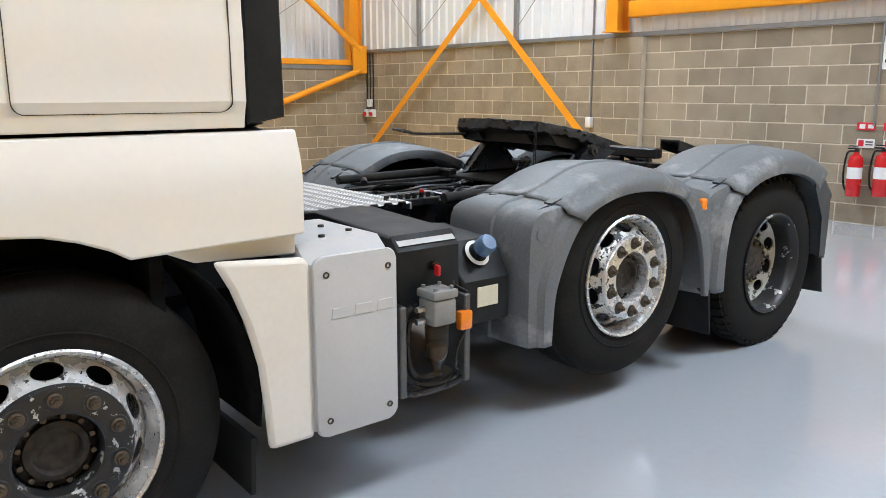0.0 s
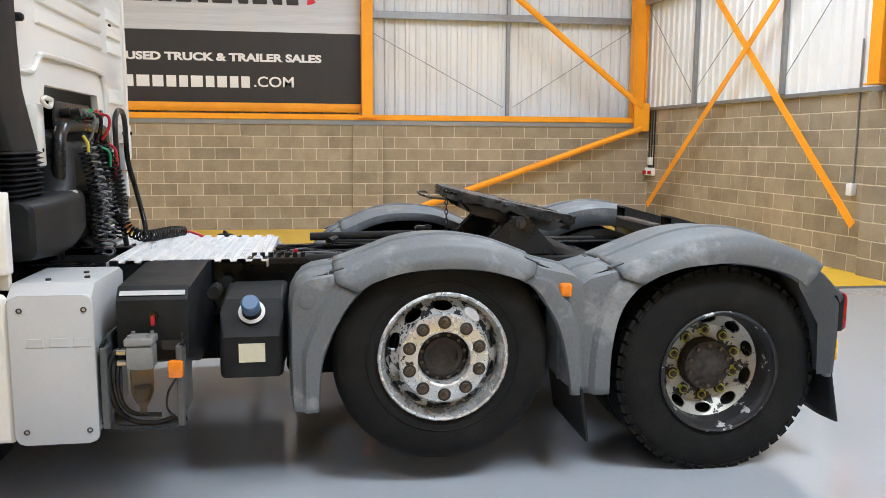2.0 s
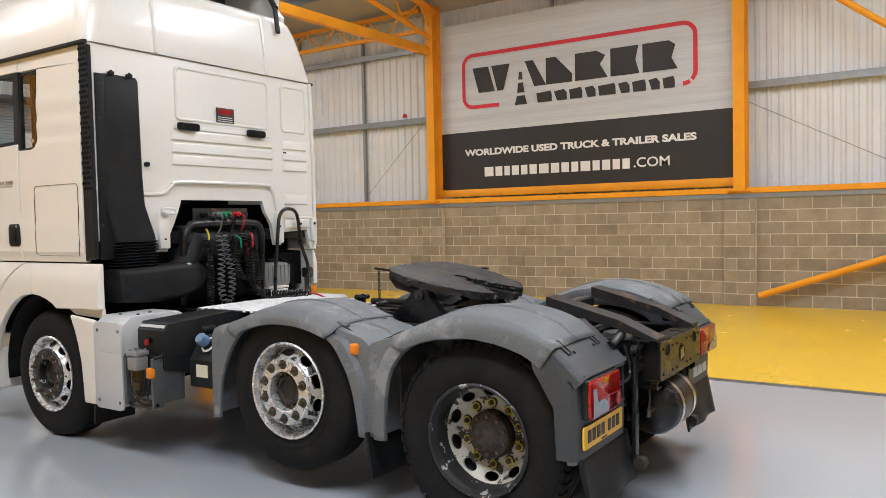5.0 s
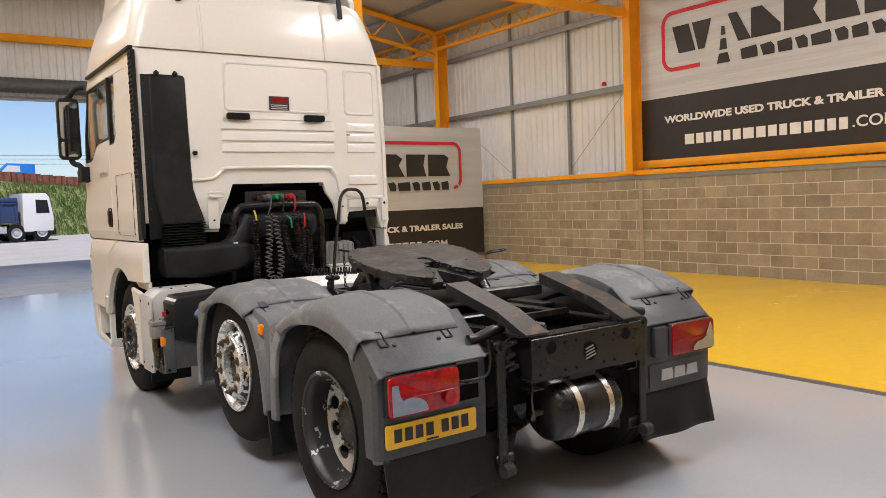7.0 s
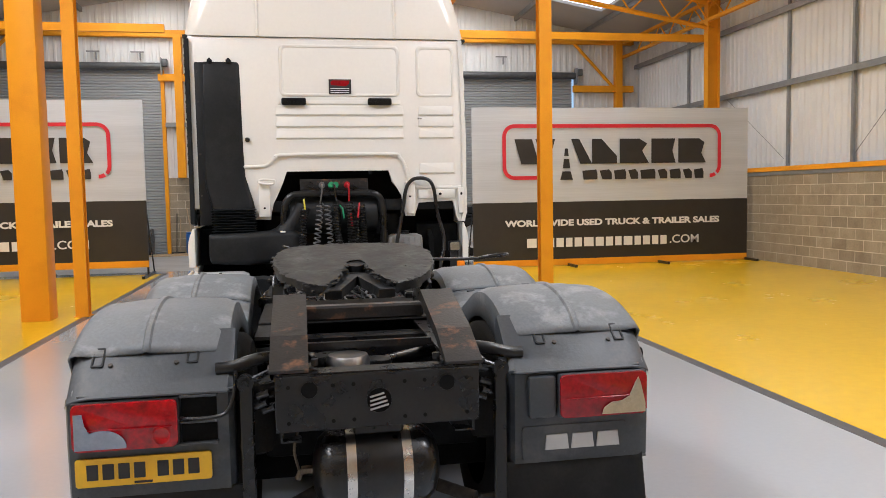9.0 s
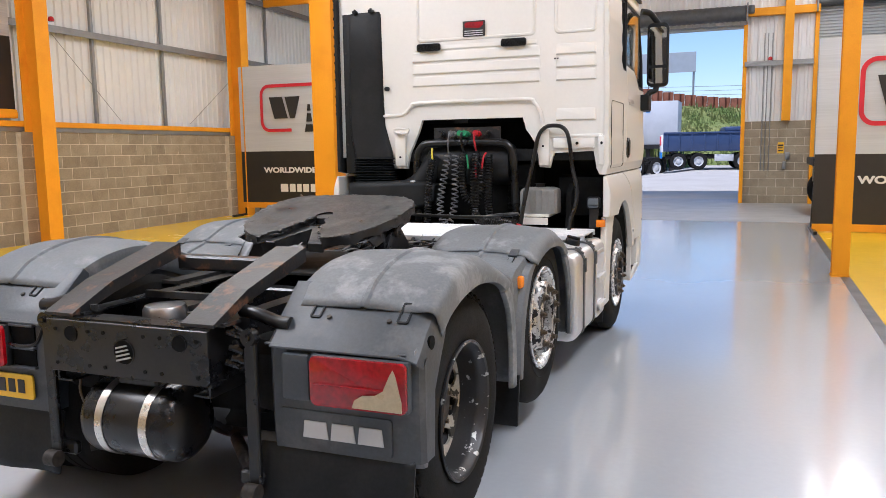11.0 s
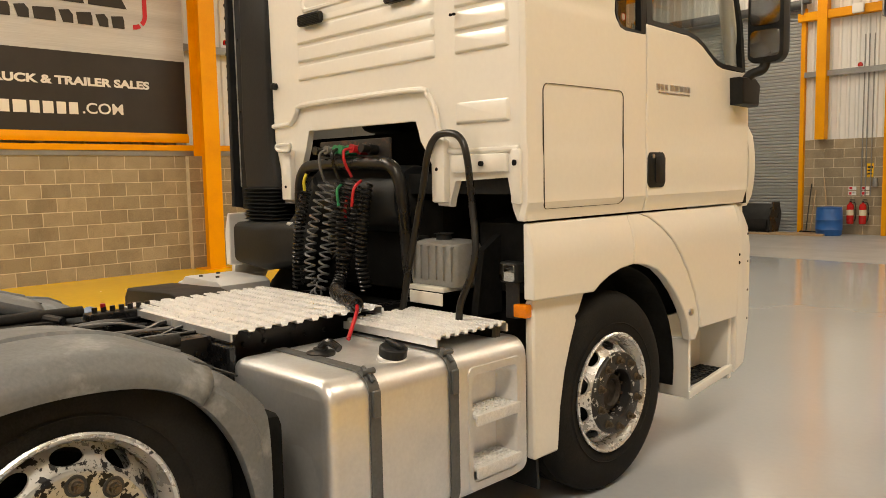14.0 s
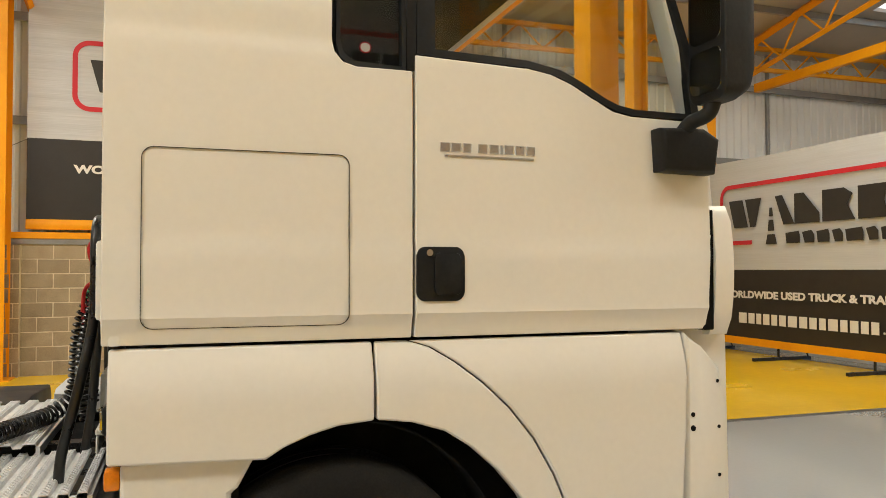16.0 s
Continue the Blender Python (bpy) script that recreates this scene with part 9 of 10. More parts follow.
def local_box(holder, name, m, dims, mat, bevel=0.03, label=""):
    bm = bmesh.new()
    box(bm, *dims, bevel, 2)
    bm.transform(m)
    return part(name, bm, mat, holder, label)


def tipper():
    at = Vector((0.4, 41.0, yard_z(0.4, 41.0)))
    m = Matrix.Translation(at) @ Matrix.Rotation(radians(8), 4, "Z") @ Matrix.Diagonal((0.78, 1, 0.80, 1))
    ob = thing("tipper_lorry", "navy tipper lorry with a white cab and red-white rear marking", "lorry", at=at)
    local_box(ob, "chassis", m, (-3.3, 3.3, -0.5, 0.5, 0.7, 1.0), BLACK_STEEL)
    local_box(ob, "tipper_body", m, (-3.5, 1.7, -1.25, 1.25, 1.2, 2.35), NAVY_PAINT, 0.05)
    for k in range(7):
        u = -3.3 + 0.8 * k
        local_box(ob, "body_rib", m, (u, u + 0.1, -1.30, -1.25, 1.2, 2.3), NAVY_PAINT, 0.01)
    local_box(ob, "body_rim", m, (-3.5, 1.7, -1.32, -1.2, 2.33, 2.45), NAVY_PAINT, 0.02)
    local_box(ob, "tarp_roll", m, (0.4, 1.75, -1.2, 1.2, 2.42, 2.75), NAVY_PAINT, 0.1)
    local_box(ob, "tailgate", m, (-3.62, -3.5, -1.25, 1.25, 1.15, 2.3), PRINT_WHITE, 0.02)
    for k in range(5):
        bm = bmesh.new()
        y = -1.1 + 0.46 * k
        prism(bm, [(y, 1.6), (y + 0.22, 1.6), (y + 0.40, 2.2), (y + 0.18, 2.2)], "x", -3.64, -3.615)
        bm.transform(m)
        part("red_chevron", bm, PRINT_RED, ob, angle=0)
    local_box(ob, "rear_bar", m, (-3.66, -3.55, -1.2, 1.2, 0.75, 1.15), BLUE_PAINT, 0.02)
    bm = bmesh.new()
    prism(bm, [(1.95, 0.6), (3.75, 0.6), (3.8, 1.5), (3.6, 2.75), (3.4, 3.0), (2.0, 3.0)], "y", -1.22, 1.22, 0.06, 2)
    bm.transform(m)
    cab_ = part("cab", bm, PAINT_WHITE, ob)
    bm = bmesh.new()
    prism(bm, [(2.75, 1.75), (3.55, 1.75), (3.45, 2.55), (2.75, 2.6)], "y", -1.235, -1.2)
    bm.transform(m)
    part("side_window", bm, PLASTIC_DARK, cab_, angle=0).matrix_parent_inverse = Matrix()
    local_box(ob, "bumper", m, (3.4, 3.9, -1.2, 1.2, 0.35, 0.75), PLASTIC_DARK, 0.05)
    local_box(ob, "side_guard", m, (-0.2, 1.0, -1.15, -1.05, 0.55, 1.0), PLASTIC_SILVER, 0.02)
    for u in (-2.5, -1.2, 1.55, 3.05):
        for side in (-1.18, 1.18):
            road_wheel(ob, m, u, side, 0.55, 0.3)


tipper()


def far_tractor():
    at = Vector((-4.7, 43.0, yard_z(-4.7, 43.0)))
    m = Matrix.Translation(at) @ Matrix.Rotation(radians(183), 4, "Z") @ Matrix.Diagonal((0.80, 1, 1.12, 1))
    ob = thing("blue_tractor_unit", "blue and yellow lorry tractor unit parked in the yard", "lorry", at=at)
    local_box(ob, "chassis", m, (-3.0, 2.0, -0.45, 0.45, 0.65, 0.95), BLACK_STEEL)
    bm = bmesh.new()
    prism(bm, [(0.25, 0.95), (2.75, 0.95), (2.8, 1.3), (2.72, 1.9), (0.25, 1.9)], "y", -1.22, 1.22, 0.06, 2)
    bm.transform(m)
    part("lower_cab", bm, YELLOW_PAINT, ob)
    bm = bmesh.new()
    prism(bm, [(0.25, 1.9), (2.72, 1.9), (2.5, 3.0), (2.1, 3.6), (0.25, 3.95)], "y", -1.22, 1.22, 0.08, 2)
    bm.transform(m)
    cab_ = part("upper_cab", bm, BLUE_PAINT, ob)
    bm = bmesh.new()
    prism(bm, [(1.45, 2.05), (2.6, 2.05), (2.45, 2.75), (1.45, 2.75)], "y", 1.2, 1.235)
    bm.transform(m)
    part("side_window", bm, PLASTIC_DARK, cab_, angle=0).matrix_parent_inverse = Matrix()
    local_box(ob, "mirror", m, (2.2, 2.35, 1.25, 1.45, 2.1, 2.7), PLASTIC_DARK)
    local_box(ob, "fuel_tank", m, (-0.9, 0.75, 0.65, 1.2, 0.4, 0.98), ALU, 0.08)
    local_box(ob, "front_bumper", m, (2.3, 2.85, -1.2, 1.2, 0.4, 0.95), PLASTIC_SILVER, 0.06)
    local_box(ob, "wheel_arch", m, (1.0, 2.25, 1.0, 1.24, 0.85, 1.1), PLASTIC_DARK, 0.08)
    for u in (-2.4, -1.1):
        local_box(ob, "mudguard", m, (u - 0.6, u + 0.6, 0.75, 1.22, 0.95, 1.03), PLASTIC_DARK, 0.03)
    for u in (-2.4, -1.1, 1.6):
        for side in (-1.2, 1.2):
            road_wheel(ob, m, u, side, 0.5, 0.32)


far_tractor()
for x0, x1, lab in ((-5.3, -4.05, "white portable cabin with two small vents"), (-3.95, -1.9, "white steel container with a blue mark")):
    ob = thing("container", lab, "container", "containers in the yard", at=((x0 + x1) / 2, 46.2, 0))
    bm = bmesh.new()
    box(bm, x0, x1, 45.0, 47.4, 1.7, 4.25, 0.04, 2)
    part("shell", bm, GREY_BOX, ob)
    bm = bmesh.new()
    box(bm, x0, x1, 45.0, 47.4, 1.45, 1.7, 0.02, 1)
    part("skid", bm, RUSTY, ob)
    for x in (x0 + 0.2, x1 - 0.45):
        bm = bmesh.new()
        box(bm, x, x + 0.25, 45.2, 47.2, yard_z(x, 46) - 0.02, 1.5, 0.02, 1)
        part("support", bm, RUSTY, ob)
    if x0 < -5:
        for x in (-5.0, -4.55):
            bm = bmesh.new()
            box(bm, x, x + 0.3, 44.98, 45.02, 3.85, 4.0)
            part("vent", bm, PLASTIC_DARK, ob, angle=0)
    else:
        bm = bmesh.new()
        box(bm, -3.75, -3.5, 44.985, 45.01, 3.6, 4.05)
        part("blue_mark", bm, BLUE_PAINT, ob, angle=0)

# beyond the bank
ob = thing("gantry_sign", "distant overhead gantry with pale and grey panels", "gantry", at=(-8.5, 75, 0))
for x0, x1, mat in ((-10.3, -8.35, GREY_BOX), (-8.33, -3.0, SHUTTER)):
    bm = bmesh.new()
    box(bm, x0, x1, 74.9, 75.1, 8.5, 10.35, 0.02, 1)
    part("panel", bm, mat, ob)
for x in (-10.1, -3.2):
    bm = bmesh.new()
    rod(bm, (x, 75.2, -0.4), (x, 75.2, 9.5), 0.10)
    part("leg", bm, PURLIN, ob)
for x, y, top, lab in ((-11.0, 75, 10.8, "blue"), (-7.3, 75, 12.4, "lamp"), (3.2, 75, 7.9, "mast")):
    ob = thing("street_lamp" if lab == "lamp" else "mast", "slender grey mast beyond the bank" if lab != "lamp" else "tall grey street lamp beyond the bank", "mast", "masts beyond the bank", at=(x, y, 0))
    bm = bmesh.new()
    rod(bm, (x, y, -0.4), (x, y, top), 0.09, 0.05, 8)
    part("pole", bm, PURLIN, ob)
    bm = bmesh.new()
    if lab == "blue":
        box(bm, x - 0.22, x + 0.22, y - 0.1, y + 0.1, top - 1.0, top)
        part("blue_panel", bm, BLUE_PAINT, ob)
    elif lab == "lamp":
        for s in (-1, 1):
            sweep(bm, smooth_line([(x, y, top - 0.1), (x + s * 0.5, y, top + 0.1), (x + s * 0.9, y, top + 0.05)], 4), 0.05, 6)
        part("lamp_head", bm, PURLIN, ob)
    else:
        for k in range(4):
            box(bm, x - 0.45, x + 0.45, y - 0.03, y + 0.03, top - 0.15 - 0.35 * k, top - 0.09 - 0.35 * k)
            box(bm, x - 0.3 + 0.2 * k, x - 0.27 + 0.2 * k, y - 0.03, y + 0.03, top - 1.3, top - 0.05)
        part("crossarm", bm, PURLIN, ob)
ob = thing("blue_van", "blue and white van beyond the bank", "van", at=(5.6, 75, 4.6))
bm = bmesh.new()
prism(bm, [(4.2, 4.6), (7.2, 4.6), (7.2, 6.2), (5.0, 6.3), (4.3, 5.6)], "y", 74, 76, 0.1, 2)
part("body", bm, BLUE_PAINT, ob)
bm = bmesh.new()
prism(bm, [(4.5, 5.5), (6.0, 5.5), (6.0, 6.05), (5.05, 6.1)], "y", 73.97, 74.01)
part("window", bm, PRINT_WHITE, ob, angle=0)
bm = bmesh.new()
box(bm, 3, 9, 72, 78, -0.4, 4.62)
single("far_embankment", bm, GRASS, "grassy embankment far behind the yard", "embankment", kind="structure", angle=0)
ob = thing("overhead_wire", "thin overhead wires beyond the bank", "wires", at=(0, 76, 7))
for z in (6.7, 7.1, 7.5):
    bm = bmesh.new()
    sweep(bm, [(-30 + 2 * k, 76, z + 0.003 * (k - 15) ** 2 - 0.08 * k * 0.3) for k in range(31)], 0.02, 4)
    part("wire", bm, PURLIN, ob)


# ---- small things in the hall ----
def drum(x, y):
    ob = thing("blue_drum", "blue plastic drum standing by the block pier", "drum", at=(x, y, 0))
    bm = bmesh.new()
    lathe(bm, [(0.01, 0.0), (0.255, 0.0), (0.275, 0.03), (0.285, 0.14), (0.292, 0.15), (0.285, 0.16), (0.285, 0.36), (0.292, 0.37), (0.285, 0.38), (0.28, 0.58), (0.265, 0.62), (0.272, 0.63), (0.272, 0.66), (0.255, 0.665), (0.25, 0.61), (0.01, 0.60)], (x, y, 0), 36, "z")
    part("body", bm, BLUE_DRUM, ob)


drum(-3.42, 19.8)


def extinguisher(x, y, z, face):
    """Hanging bottle; face: which way along y the wall's front looks."""
    ob = thing("fire_extinguisher", "red fire extinguisher hung on the block wall", "extinguisher", "fire extinguishers", at=(x, y, z))
    yy = y + face * 0.10
    bm = bmesh.new()
    lathe(bm, [(0.005, -0.26), (0.07, -0.26), (0.078, -0.24), (0.078, 0.14), (0.066, 0.19), (0.03, 0.215), (0.028, 0.24), (0.005, 0.24)], (x, yy, z), 24, "z")
    part("bottle", bm, EXT_RED, ob)
    bm = bmesh.new()
    lathe(bm, [(0.0788, -0.06), (0.0792, -0.06), (0.0792, 0.07), (0.0788, 0.07)], (x, yy, z), 24, "z", closed=True)
    part("label", bm, PAPER if x < 0 else PRINT_WHITE, ob)
    bm = bmesh.new()
    box(bm, x - 0.02, x + 0.02, yy - 0.02, yy + 0.02, z + 0.235, z + 0.27, 0.005, 1)
    box(bm, x - 0.012, x + 0.10, yy - 0.012, yy + 0.012, z + 0.27, z + 0.285, 0.004, 1)
    box(bm, x - 0.012, x + 0.09, yy - 0.012, yy + 0.012, z + 0.30, z + 0.312, 0.004, 1)
    part("valve", bm, PLASTIC_DARK, ob)
    bm = bmesh.new()
    sweep(bm, smooth_line([(x + 0.02, yy, z + 0.25), (x + 0.10, yy, z + 0.22), (x + 0.125, yy, z), (x + 0.11, yy, z - 0.15), (x + 0.08, yy, z - 0.20)], 6), 0.011, 8)
    part("hose", bm, BLACK_STEEL, ob)
    bm = bmesh.new()
    box(bm, x - 0.03, x + 0.03, min(y, yy), max(y, yy), z + 0.17, z + 0.20)
    part("bracket", bm, STEEL, ob, angle=0)


def wall_plate(name, m, w, hgt, mat, label, bars=(), group="wall notices"):
    """A thin plate on a wall, centred in its frame, with rows of plain bars."""
    ob = thing(name, label, "notice", group)
    bm = bmesh.new()
    prism(bm, rounded(-w / 2, w / 2, -hgt / 2, hgt / 2, 0.006, 2), "y", -0.006, 0)
    bm.transform(m)
    part("plate", bm, mat, ob, angle=0)
    for u0, u1, z0, z1, bmat in bars:
        bm = bmesh.new()
        box(bm, u0 * w, u1 * w, -0.0085, -0.006, z0 * hgt, z1 * hgt)
        bm.transform(m)
        part("bar", bm, bmat, ob, angle=0)


def rear_frame(x, z):
    return TO_REAR @ Matrix.Translation((-x, -0.018, z))


WRITING = ((-0.4, 0.4, 0.15, 0.3, SIGN_BLACK), (-0.4, 0.3, -0.05, 0.05, SIGN_BLACK), (-0.4, 0.35, -0.3, -0.2, SIGN_BLACK))
for x, z in ((0.53, 0.59), (0.25, 0.61)):
    extinguisher(x, rear_y(x) + 0.02, z, 1)
for x in (0.50, 0.22):
    wall_plate("red_notice", rear_frame(x, 1.115), 0.20, 0.085, PRINT_RED, "small red and white fire point notice", ((-0.35, -0.05, -0.3, 0.3, PRINT_WHITE), (0.1, 0.4, -0.25, 0.25, PRINT_WHITE)))
    wall_plate("white_notice", rear_frame(x - 0.01, 0.925), 0.19, 0.10, PRINT_WHITE, "small white extinguisher notice", ((-0.4, -0.1, -0.35, 0.35, PRINT_RED), (0.0, 0.4, 0.1, 0.25, SIGN_BLACK), (0.0, 0.4, -0.2, -0.08, SIGN_BLACK)))
wall_plate("white_notice", rear_frame(0.28, 1.92), 0.25, 0.36, PRINT_WHITE, "white printed notice on the rear wall", WRITING)
for x, z in ((-3.09, 0.52), (-2.82, 0.52)):
    extinguisher(x, FRONT - 0.02, z, -1)
for x in (-3.09, -2.81):
    m = Matrix.Translation((x, FRONT - 0.012, 0.0))
    wall_plate("white_notice", m @ Matrix.Translation((0, 0, 0.97)), 0.17, 0.09, PRINT_WHITE, "small white extinguisher notice", ((-0.4, -0.1, -0.35, 0.35, PRINT_RED), (0.0, 0.4, 0.0, 0.2, SIGN_BLACK)))
    wall_plate("red_notice", m @ Matrix.Translation((0, 0, 1.09)), 0.17, 0.08, PRINT_WHITE, "small red and white fire point notice", ((-0.4, 0.0, -0.35, 0.35, PRINT_RED),))
wall_plate("yellow_notice", Matrix.Translation((-2.72, FRONT - 0.012, 1.50)), 0.14, 0.32, PRINT_YELLOW, "small yellow upright notice beside the door", WRITING)
wall_plate("yellow_notice", Matrix.Translation((2.95, FRONT - 0.012, 1.52)), 0.16, 0.30, PRINT_YELLOW, "small yellow upright notice beside the door", WRITING)
for x, z, w in ((-2.60, 1.22, 0.09), (3.12, 1.30, 0.11), (3.05, 1.05, 0.08)):
    bm = bmesh.new()
    box(bm, x - w / 2, x + w / 2, FRONT - 0.09, FRONT - 0.008, z - 0.1, z + 0.1, 0.01, 2)
    single("switch_box", bm, PURLIN, "grey door switch box on the block pier", "switch box", "switch boxes")
bm = bmesh.new()
box(bm, -3.12, -2.88, FRONT - 0.30, FRONT - 0.22, 5.06, 5.28, 0.01, 1)
single("control_box", bm, PRINT_WHITE, "small white control box on the orange beam", "control box")

# sockets and conduit on the rear wall
for x, boxes, drops, ztop in ((4.36, ((0, 1.05),), (0,), 2.9), (9.80, ((0, 1.28), (-0.10, 1.08), (0.10, 1.08)), (-0.10, 0.0, 0.10), 2.28), (0.42, (), (0,), 2.3)):
    ob = thing("wall_socket", "grey socket boxes with conduit on the rear block wall", "socket", "wall sockets", at=(x, rear_y(x), 1.1))
    for dx in drops:
        bm = bmesh.new()
        a, b = TO_REAR @ Vector((-(x + dx), -0.03, 1.12)), TO_REAR @ Vector((-(x + dx), -0.03, ztop))
        rod(bm, a, b, 0.012, seg=8)
        part("conduit", bm, PURLIN if x < 9 else PLASTIC_DARK, ob)
    for dx, z in boxes:
        bm = bmesh.new()
        box(bm, -(x + dx) - 0.05, -(x + dx) + 0.05, -0.09, -0.008, z - 0.075, z + 0.075, 0.01, 2)
        bm.transform(TO_REAR)
        part("box", bm, PRINT_WHITE, ob)
        if x > 9 and z < 1.2:
            bm = bmesh.new()
            box(bm, -(x + dx) - 0.035, -(x + dx) + 0.035, -0.14, -0.09, z - 0.05, z + 0.02, 0.012, 2)
            bm.transform(TO_REAR)
            part("plug", bm, EXT_RED, ob)

# red sounders on the sheeting rails
for p in ((HALF - 0.17, 8.6, 4.08), (left_x(7.95) + 0.17, 7.95, 4.08), (-2.95, FRONT - 0.17, 3.92), (2.6, FRONT - 0.17, 3.92)):
    ob = thing("red_sounder", "small red alarm sounder on a grey rail", "sounder", "alarm sounders", at=p)
    bm = bmesh.new()
    lathe(bm, [(0.002, -0.05), (0.05, -0.05), (0.055, -0.02), (0.04, 0.03), (0.002, 0.045)], p, 18, "z")
    part("body", bm, EXT_RED, ob)

# high-bay lamp under the roof
for x, y in ((4.9, 14.0), (-4.9, 14.0)):
    ob = thing("high_bay_lamp", "white box-shaped hall lamp hung under the roof", "lamp", "hall lamps", at=(x, y, 6.4))
    bm = bmesh.new()
    box(bm, x - 0.28, x + 0.28, y - 0.18, y + 0.18, 6.40, 6.56, 0.03, 2)
    part("housing", bm, PRINT_WHITE, ob)
    for dx in (-0.2, 0.2):
        bm = bmesh.new()
        rod(bm, (x + dx, y, 6.55), (x + dx, y, roof_z(x) - 0.02), 0.008, seg=6)
        part("hanger", bm, PURLIN, ob)
for x in (-6.1, -4.9, 5.9):
    ob = thing("strip_bracket", "short grey strip bracket over the shutter", "bracket", "strip brackets", at=(x, FRONT, 5.6))
    bm = bmesh.new()
    box(bm, x - 0.18, x + 0.18, FRONT - 0.16, FRONT - 0.12, 5.86, 5.90)
    box(bm, x + 0.06, x + 0.08, FRONT - 0.16, FRONT - 0.03, 5.65, 5.87)
    part("arm", bm, PURLIN, ob)

# brooms leaning on the pier
for x, top, lean, mat in ((-3.60, 1.35, -0.12, TIMBER), (-4.0, 1.2, 0.0, BLACK_STEEL), (-3.9, 1.05, 0.0, TIMBER)):
    ob = thing("broom", "long-handled broom leaning on the block pier", "broom", "brooms", at=(x, FRONT - 0.3, 0))
    bm = bmesh.new()
    rod(bm, (x - lean, FRONT - 0.35, 0.06), (x + lean, FRONT - 0.05, top), 0.014, seg=8)
    part("handle", bm, mat, ob)
    bm = bmesh.new()
    box(bm, x - lean - 0.14, x - lean + 0.14, FRONT - 0.40, FRONT - 0.32, 0.0, 0.08, 0.01, 1)
    part("head", bm, PLASTIC_DARK, ob)


# planks on the floor
for k, (x, y, a, ln) in enumerate(((-4.6, 19.35, 4, 2.4), (-4.9, 19.5, -2, 2.8), (-4.3, 19.65, 8, 2.0))):
    bm = bmesh.new()
    box(bm, -ln / 2, ln / 2, -0.08, 0.08, 0, 0.05, 0.004, 1)
    bm.transform(Matrix.Translation((x, y, 0.004)) @ Matrix.Rotation(radians(a), 4, "Z"))
    single("timber_plank", bm, TIMBER, "pale timber plank lying on the concrete", "plank", "planks")


def golf_cart(x, y):
    ob = thing("golf_cart", "dark green golf cart with beige seats and wrapped white roof", "golf cart", at=(x, y, 0))
    m = Matrix.Translation((x, y, 0)) @ Matrix.Rotation(radians(-70), 4, "Z")
    bm = bmesh.new()
    prism(bm, [(-1.1, 0.28), (-0.2, 0.22), (0.5, 0.22), (0.75, 0.35), (1.15, 0.35), (1.2, 0.6), (0.9, 0.78), (0.55, 0.85), (0.45, 0.4), (0.0, 0.36), (-0.1, 0.62), (-1.1, 0.66)], "y", -0.55, 0.55, 0.04, 2)
    bm.transform(m)
    part("body", bm, CART_GREEN, ob)
    for name, dims in (("seat", (-0.55, 0.0, -0.5, 0.5, 0.64, 0.78)), ("seat_back", (-0.68, -0.52, -0.5, 0.5, 0.80, 1.15))):
        local_box(ob, name, m, dims, CART_SEAT, 0.05)
    for u in (-0.8, 0.75):
        for v in (-0.5, 0.5):
            bm = bmesh.new()
            rod(bm, (u, v, 0.6), (u * 0.85, v, 1.62), 0.016, seg=8)
            bm.transform(m)
            part("roof_post", bm, BLACK_STEEL, ob)
            bm = bmesh.new()
            lathe(bm, [(0.11, 0), (0.2, 0), (0.22, 0.04), (0.22, 0.16), (0.2, 0.2), (0.11, 0.2)], (u * 1.0, v, 0.22), 20, "y", -1 if v > 0 else 1)
            bm.transform(m)
            tyre = part("tyre", bm, RUBBER, ob)
            bm = bmesh.new()
            lathe(bm, [(0.115, 0.01), (0.10, 0.03), (0.04, 0.02), (0.002, 0.0)], (u, v, 0.22), 16, "y", -1 if v > 0 else 1)
            bm.transform(m)
            part("hubcap", bm, PRINT_WHITE, tyre).matrix_parent_inverse = Matrix()
    bm = bmesh.new()
    r = random.Random(8)
    secs = []
    for i in range(13):
        u = -0.95 + 1.9 * i / 12
        secs.append([(u, v, zz + r.uniform(-0.02, 0.02)) for v, zz in ((-0.62, 1.56), (-0.6, 1.68), (-0.3, 1.73), (0, 1.74), (0.3, 1.73), (0.6, 1.68), (0.62, 1.55), (0.3, 1.62), (-0.3, 1.62))])
    loft(bm, secs)
    bm.transform(m)
    part("roof", bm, PRINT_WHITE, ob, "white plastic-wrapped roof", angle=20)
    bm = bmesh.new()
    sweep(bm, [(0.35, -0.25, 1.05), (0.62, -0.25, 0.75)], 0.02, 8)
    ring = [Vector((0.35 + 0.10 * math.sin(a), -0.25 + 0.16 * math.cos(a), 1.05 + 0.12 * math.sin(a))) for a in (2 * math.pi * k / 20 for k in range(21))]
    sweep(bm, ring, 0.014, 6)
    bm.transform(m)
    part("steering_wheel", bm, PLASTIC_DARK, ob)


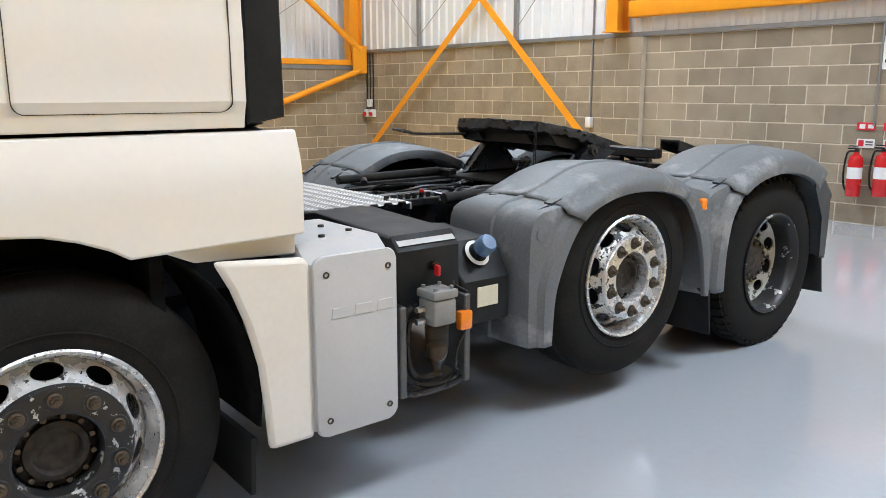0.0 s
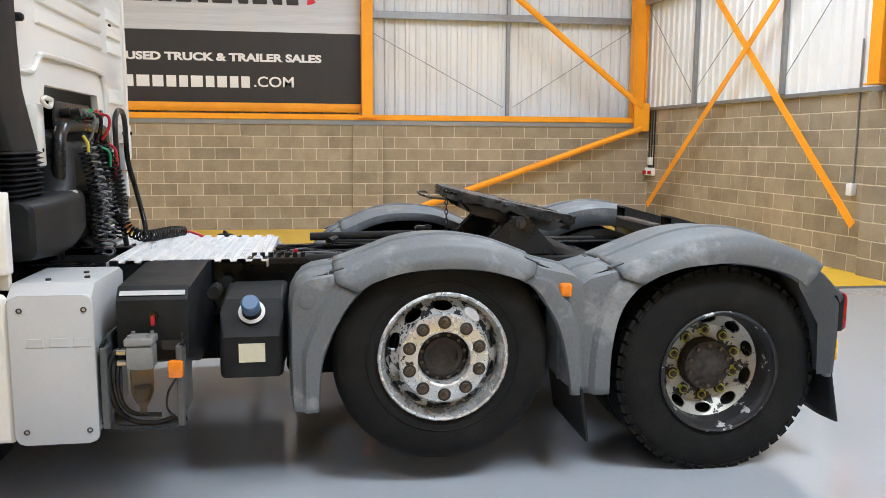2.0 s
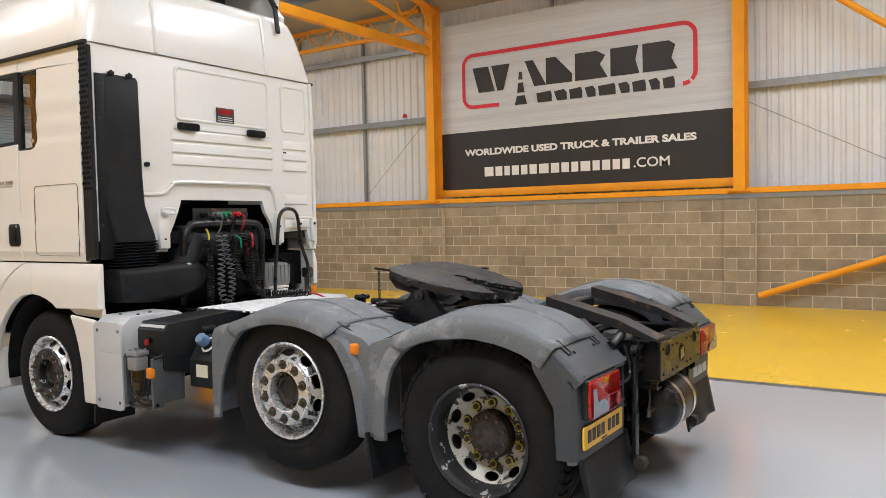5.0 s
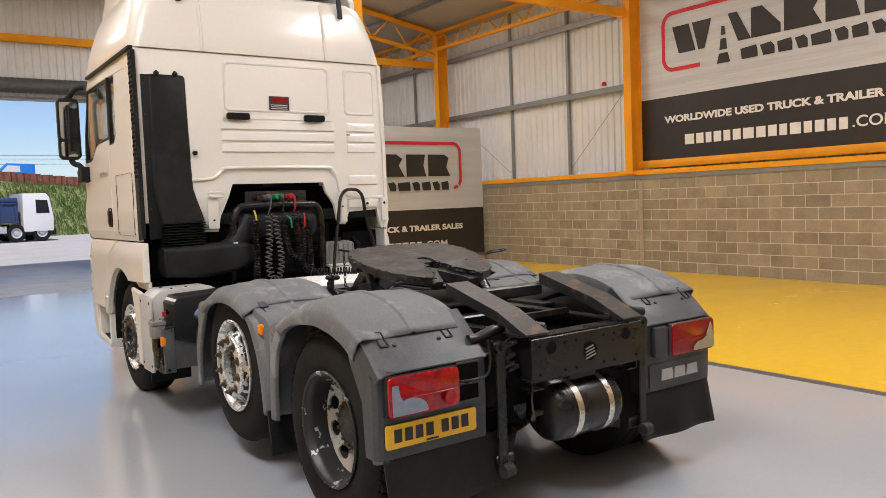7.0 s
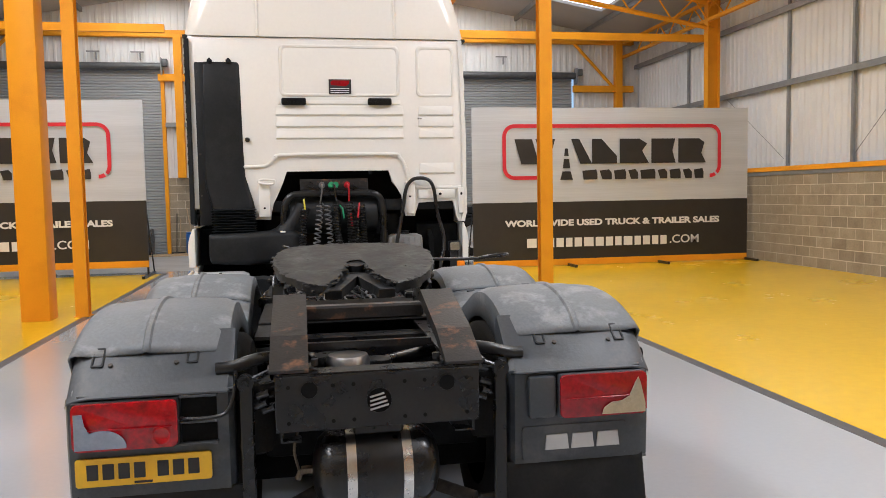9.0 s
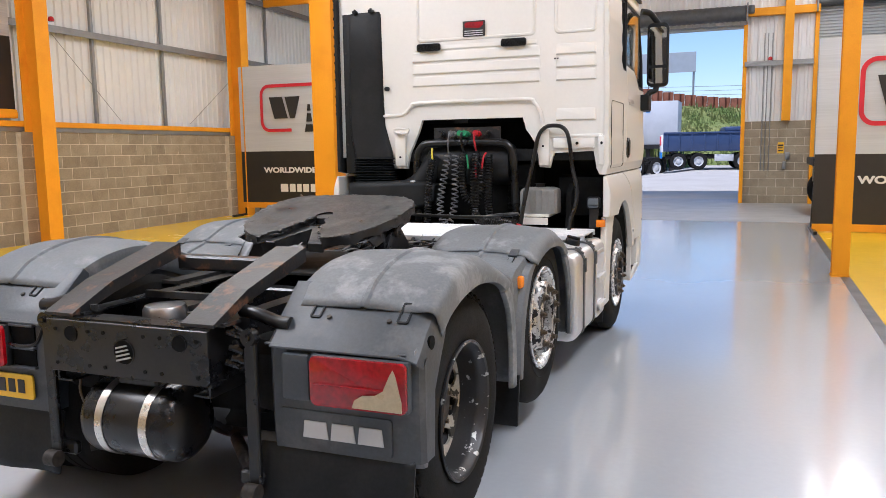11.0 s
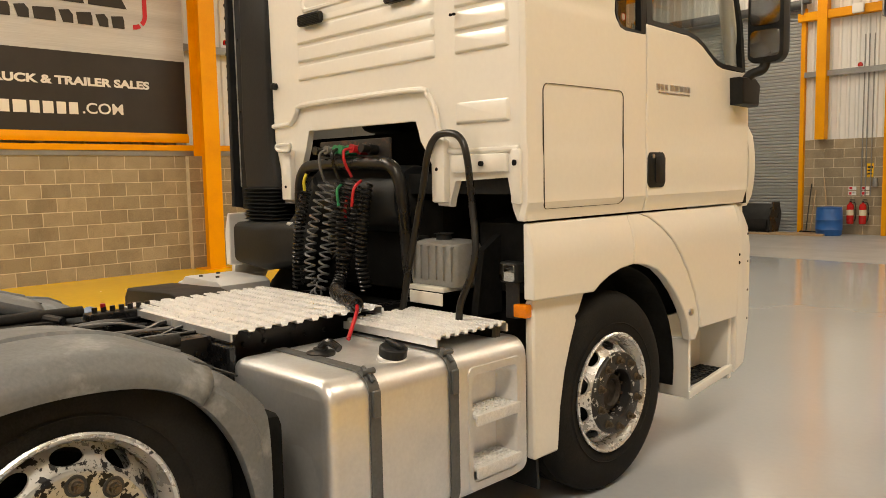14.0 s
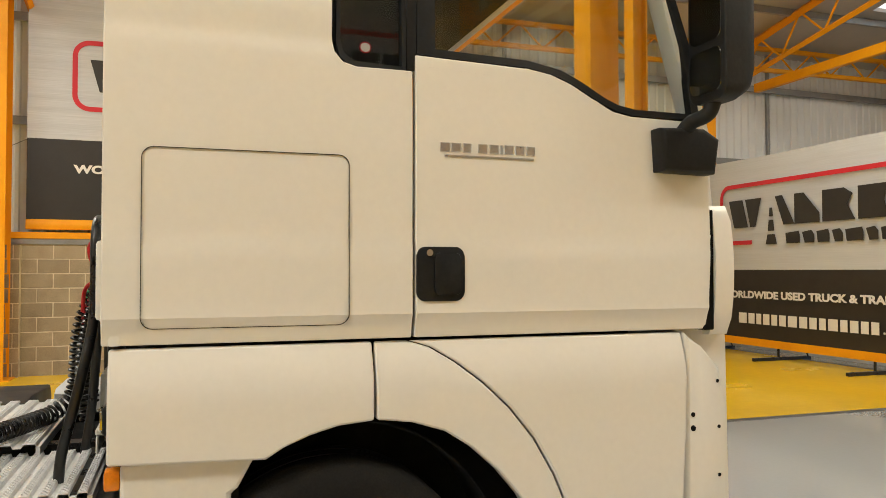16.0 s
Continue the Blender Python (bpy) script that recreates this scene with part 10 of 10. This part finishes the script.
golf_cart(-6.15, 18.4)
ob = thing("sweeper_bucket", "black steel sweeper bucket on the floor by the shutter", "bucket", at=(-5.3, 19.6, 0))
bm = bmesh.new()
prism(bm, [(19.35, 0.05), (19.85, 0.05), (19.95, 0.45), (19.85, 0.72), (19.55, 0.74), (19.40, 0.5)], "x", -6.15, -4.65, 0.03, 2)
part("hood", bm, PLASTIC_DARK, ob)
bm = bmesh.new()
rod(bm, (-6.1, 19.50, 0.2), (-4.7, 19.50, 0.2), 0.2, seg=20)
part("brush_roll", bm, RUBBER, ob)
for x in (-6.18, -4.62):
    bm = bmesh.new()
    prism(bm, [(19.28, 0.0), (19.80, 0.0), (19.98, 0.45), (19.85, 0.78), (19.50, 0.78), (19.32, 0.45)], "x", x - 0.02, x + 0.02)
    part("end_plate", bm, BLACK_STEEL, ob)
for x in (-5.7, -5.1):
    bm = bmesh.new()
    box(bm, x - 0.05, x + 0.05, 19.80, 20.00, 0.3, 0.68, 0.01, 1)
    part("fork_bracket", bm, BLACK_STEEL, ob)


def flat_trailer():
    ob = thing("dark_trailer", "dark flat-bed trailer parked behind the banner", "trailer", at=(6.0, 17.3, 0))
    m = Matrix.Translation((6.0, 17.3, 0))
    local_box(ob, "bed", m, (-2.5, 3.2, -1.1, 1.1, 1.12, 1.30), PLASTIC_DARK, 0.02)
    local_box(ob, "beam", m, (-2.4, 3.1, -0.5, 0.5, 0.72, 1.12), BLACK_STEEL, 0.02)
    for u in (-1.95, -0.7, 0.55):
        for side in (-1.15, 1.15):
            road_wheel(ob, m, u, side, 0.52, 0.36)
        local_box(ob, "mudguard", m, (u - 0.5, u + 0.5, -1.15, -0.8, 1.05, 1.10), PLASTIC_DARK, 0.01)
    for u in (-1.6, 1.0):
        bm = bmesh.new()
        rod(bm, (u, -0.4, 1.28), (u + 0.06, -0.4, 3.62), 0.035, seg=8)
        bm.transform(m)
        part("white_post", bm, PRINT_WHITE, ob)


flat_trailer()

# the tractor unit stands a fifth of a degree askew in its lane
truck.location.x = -0.009
truck.rotation_euler.z = radians(0.205)
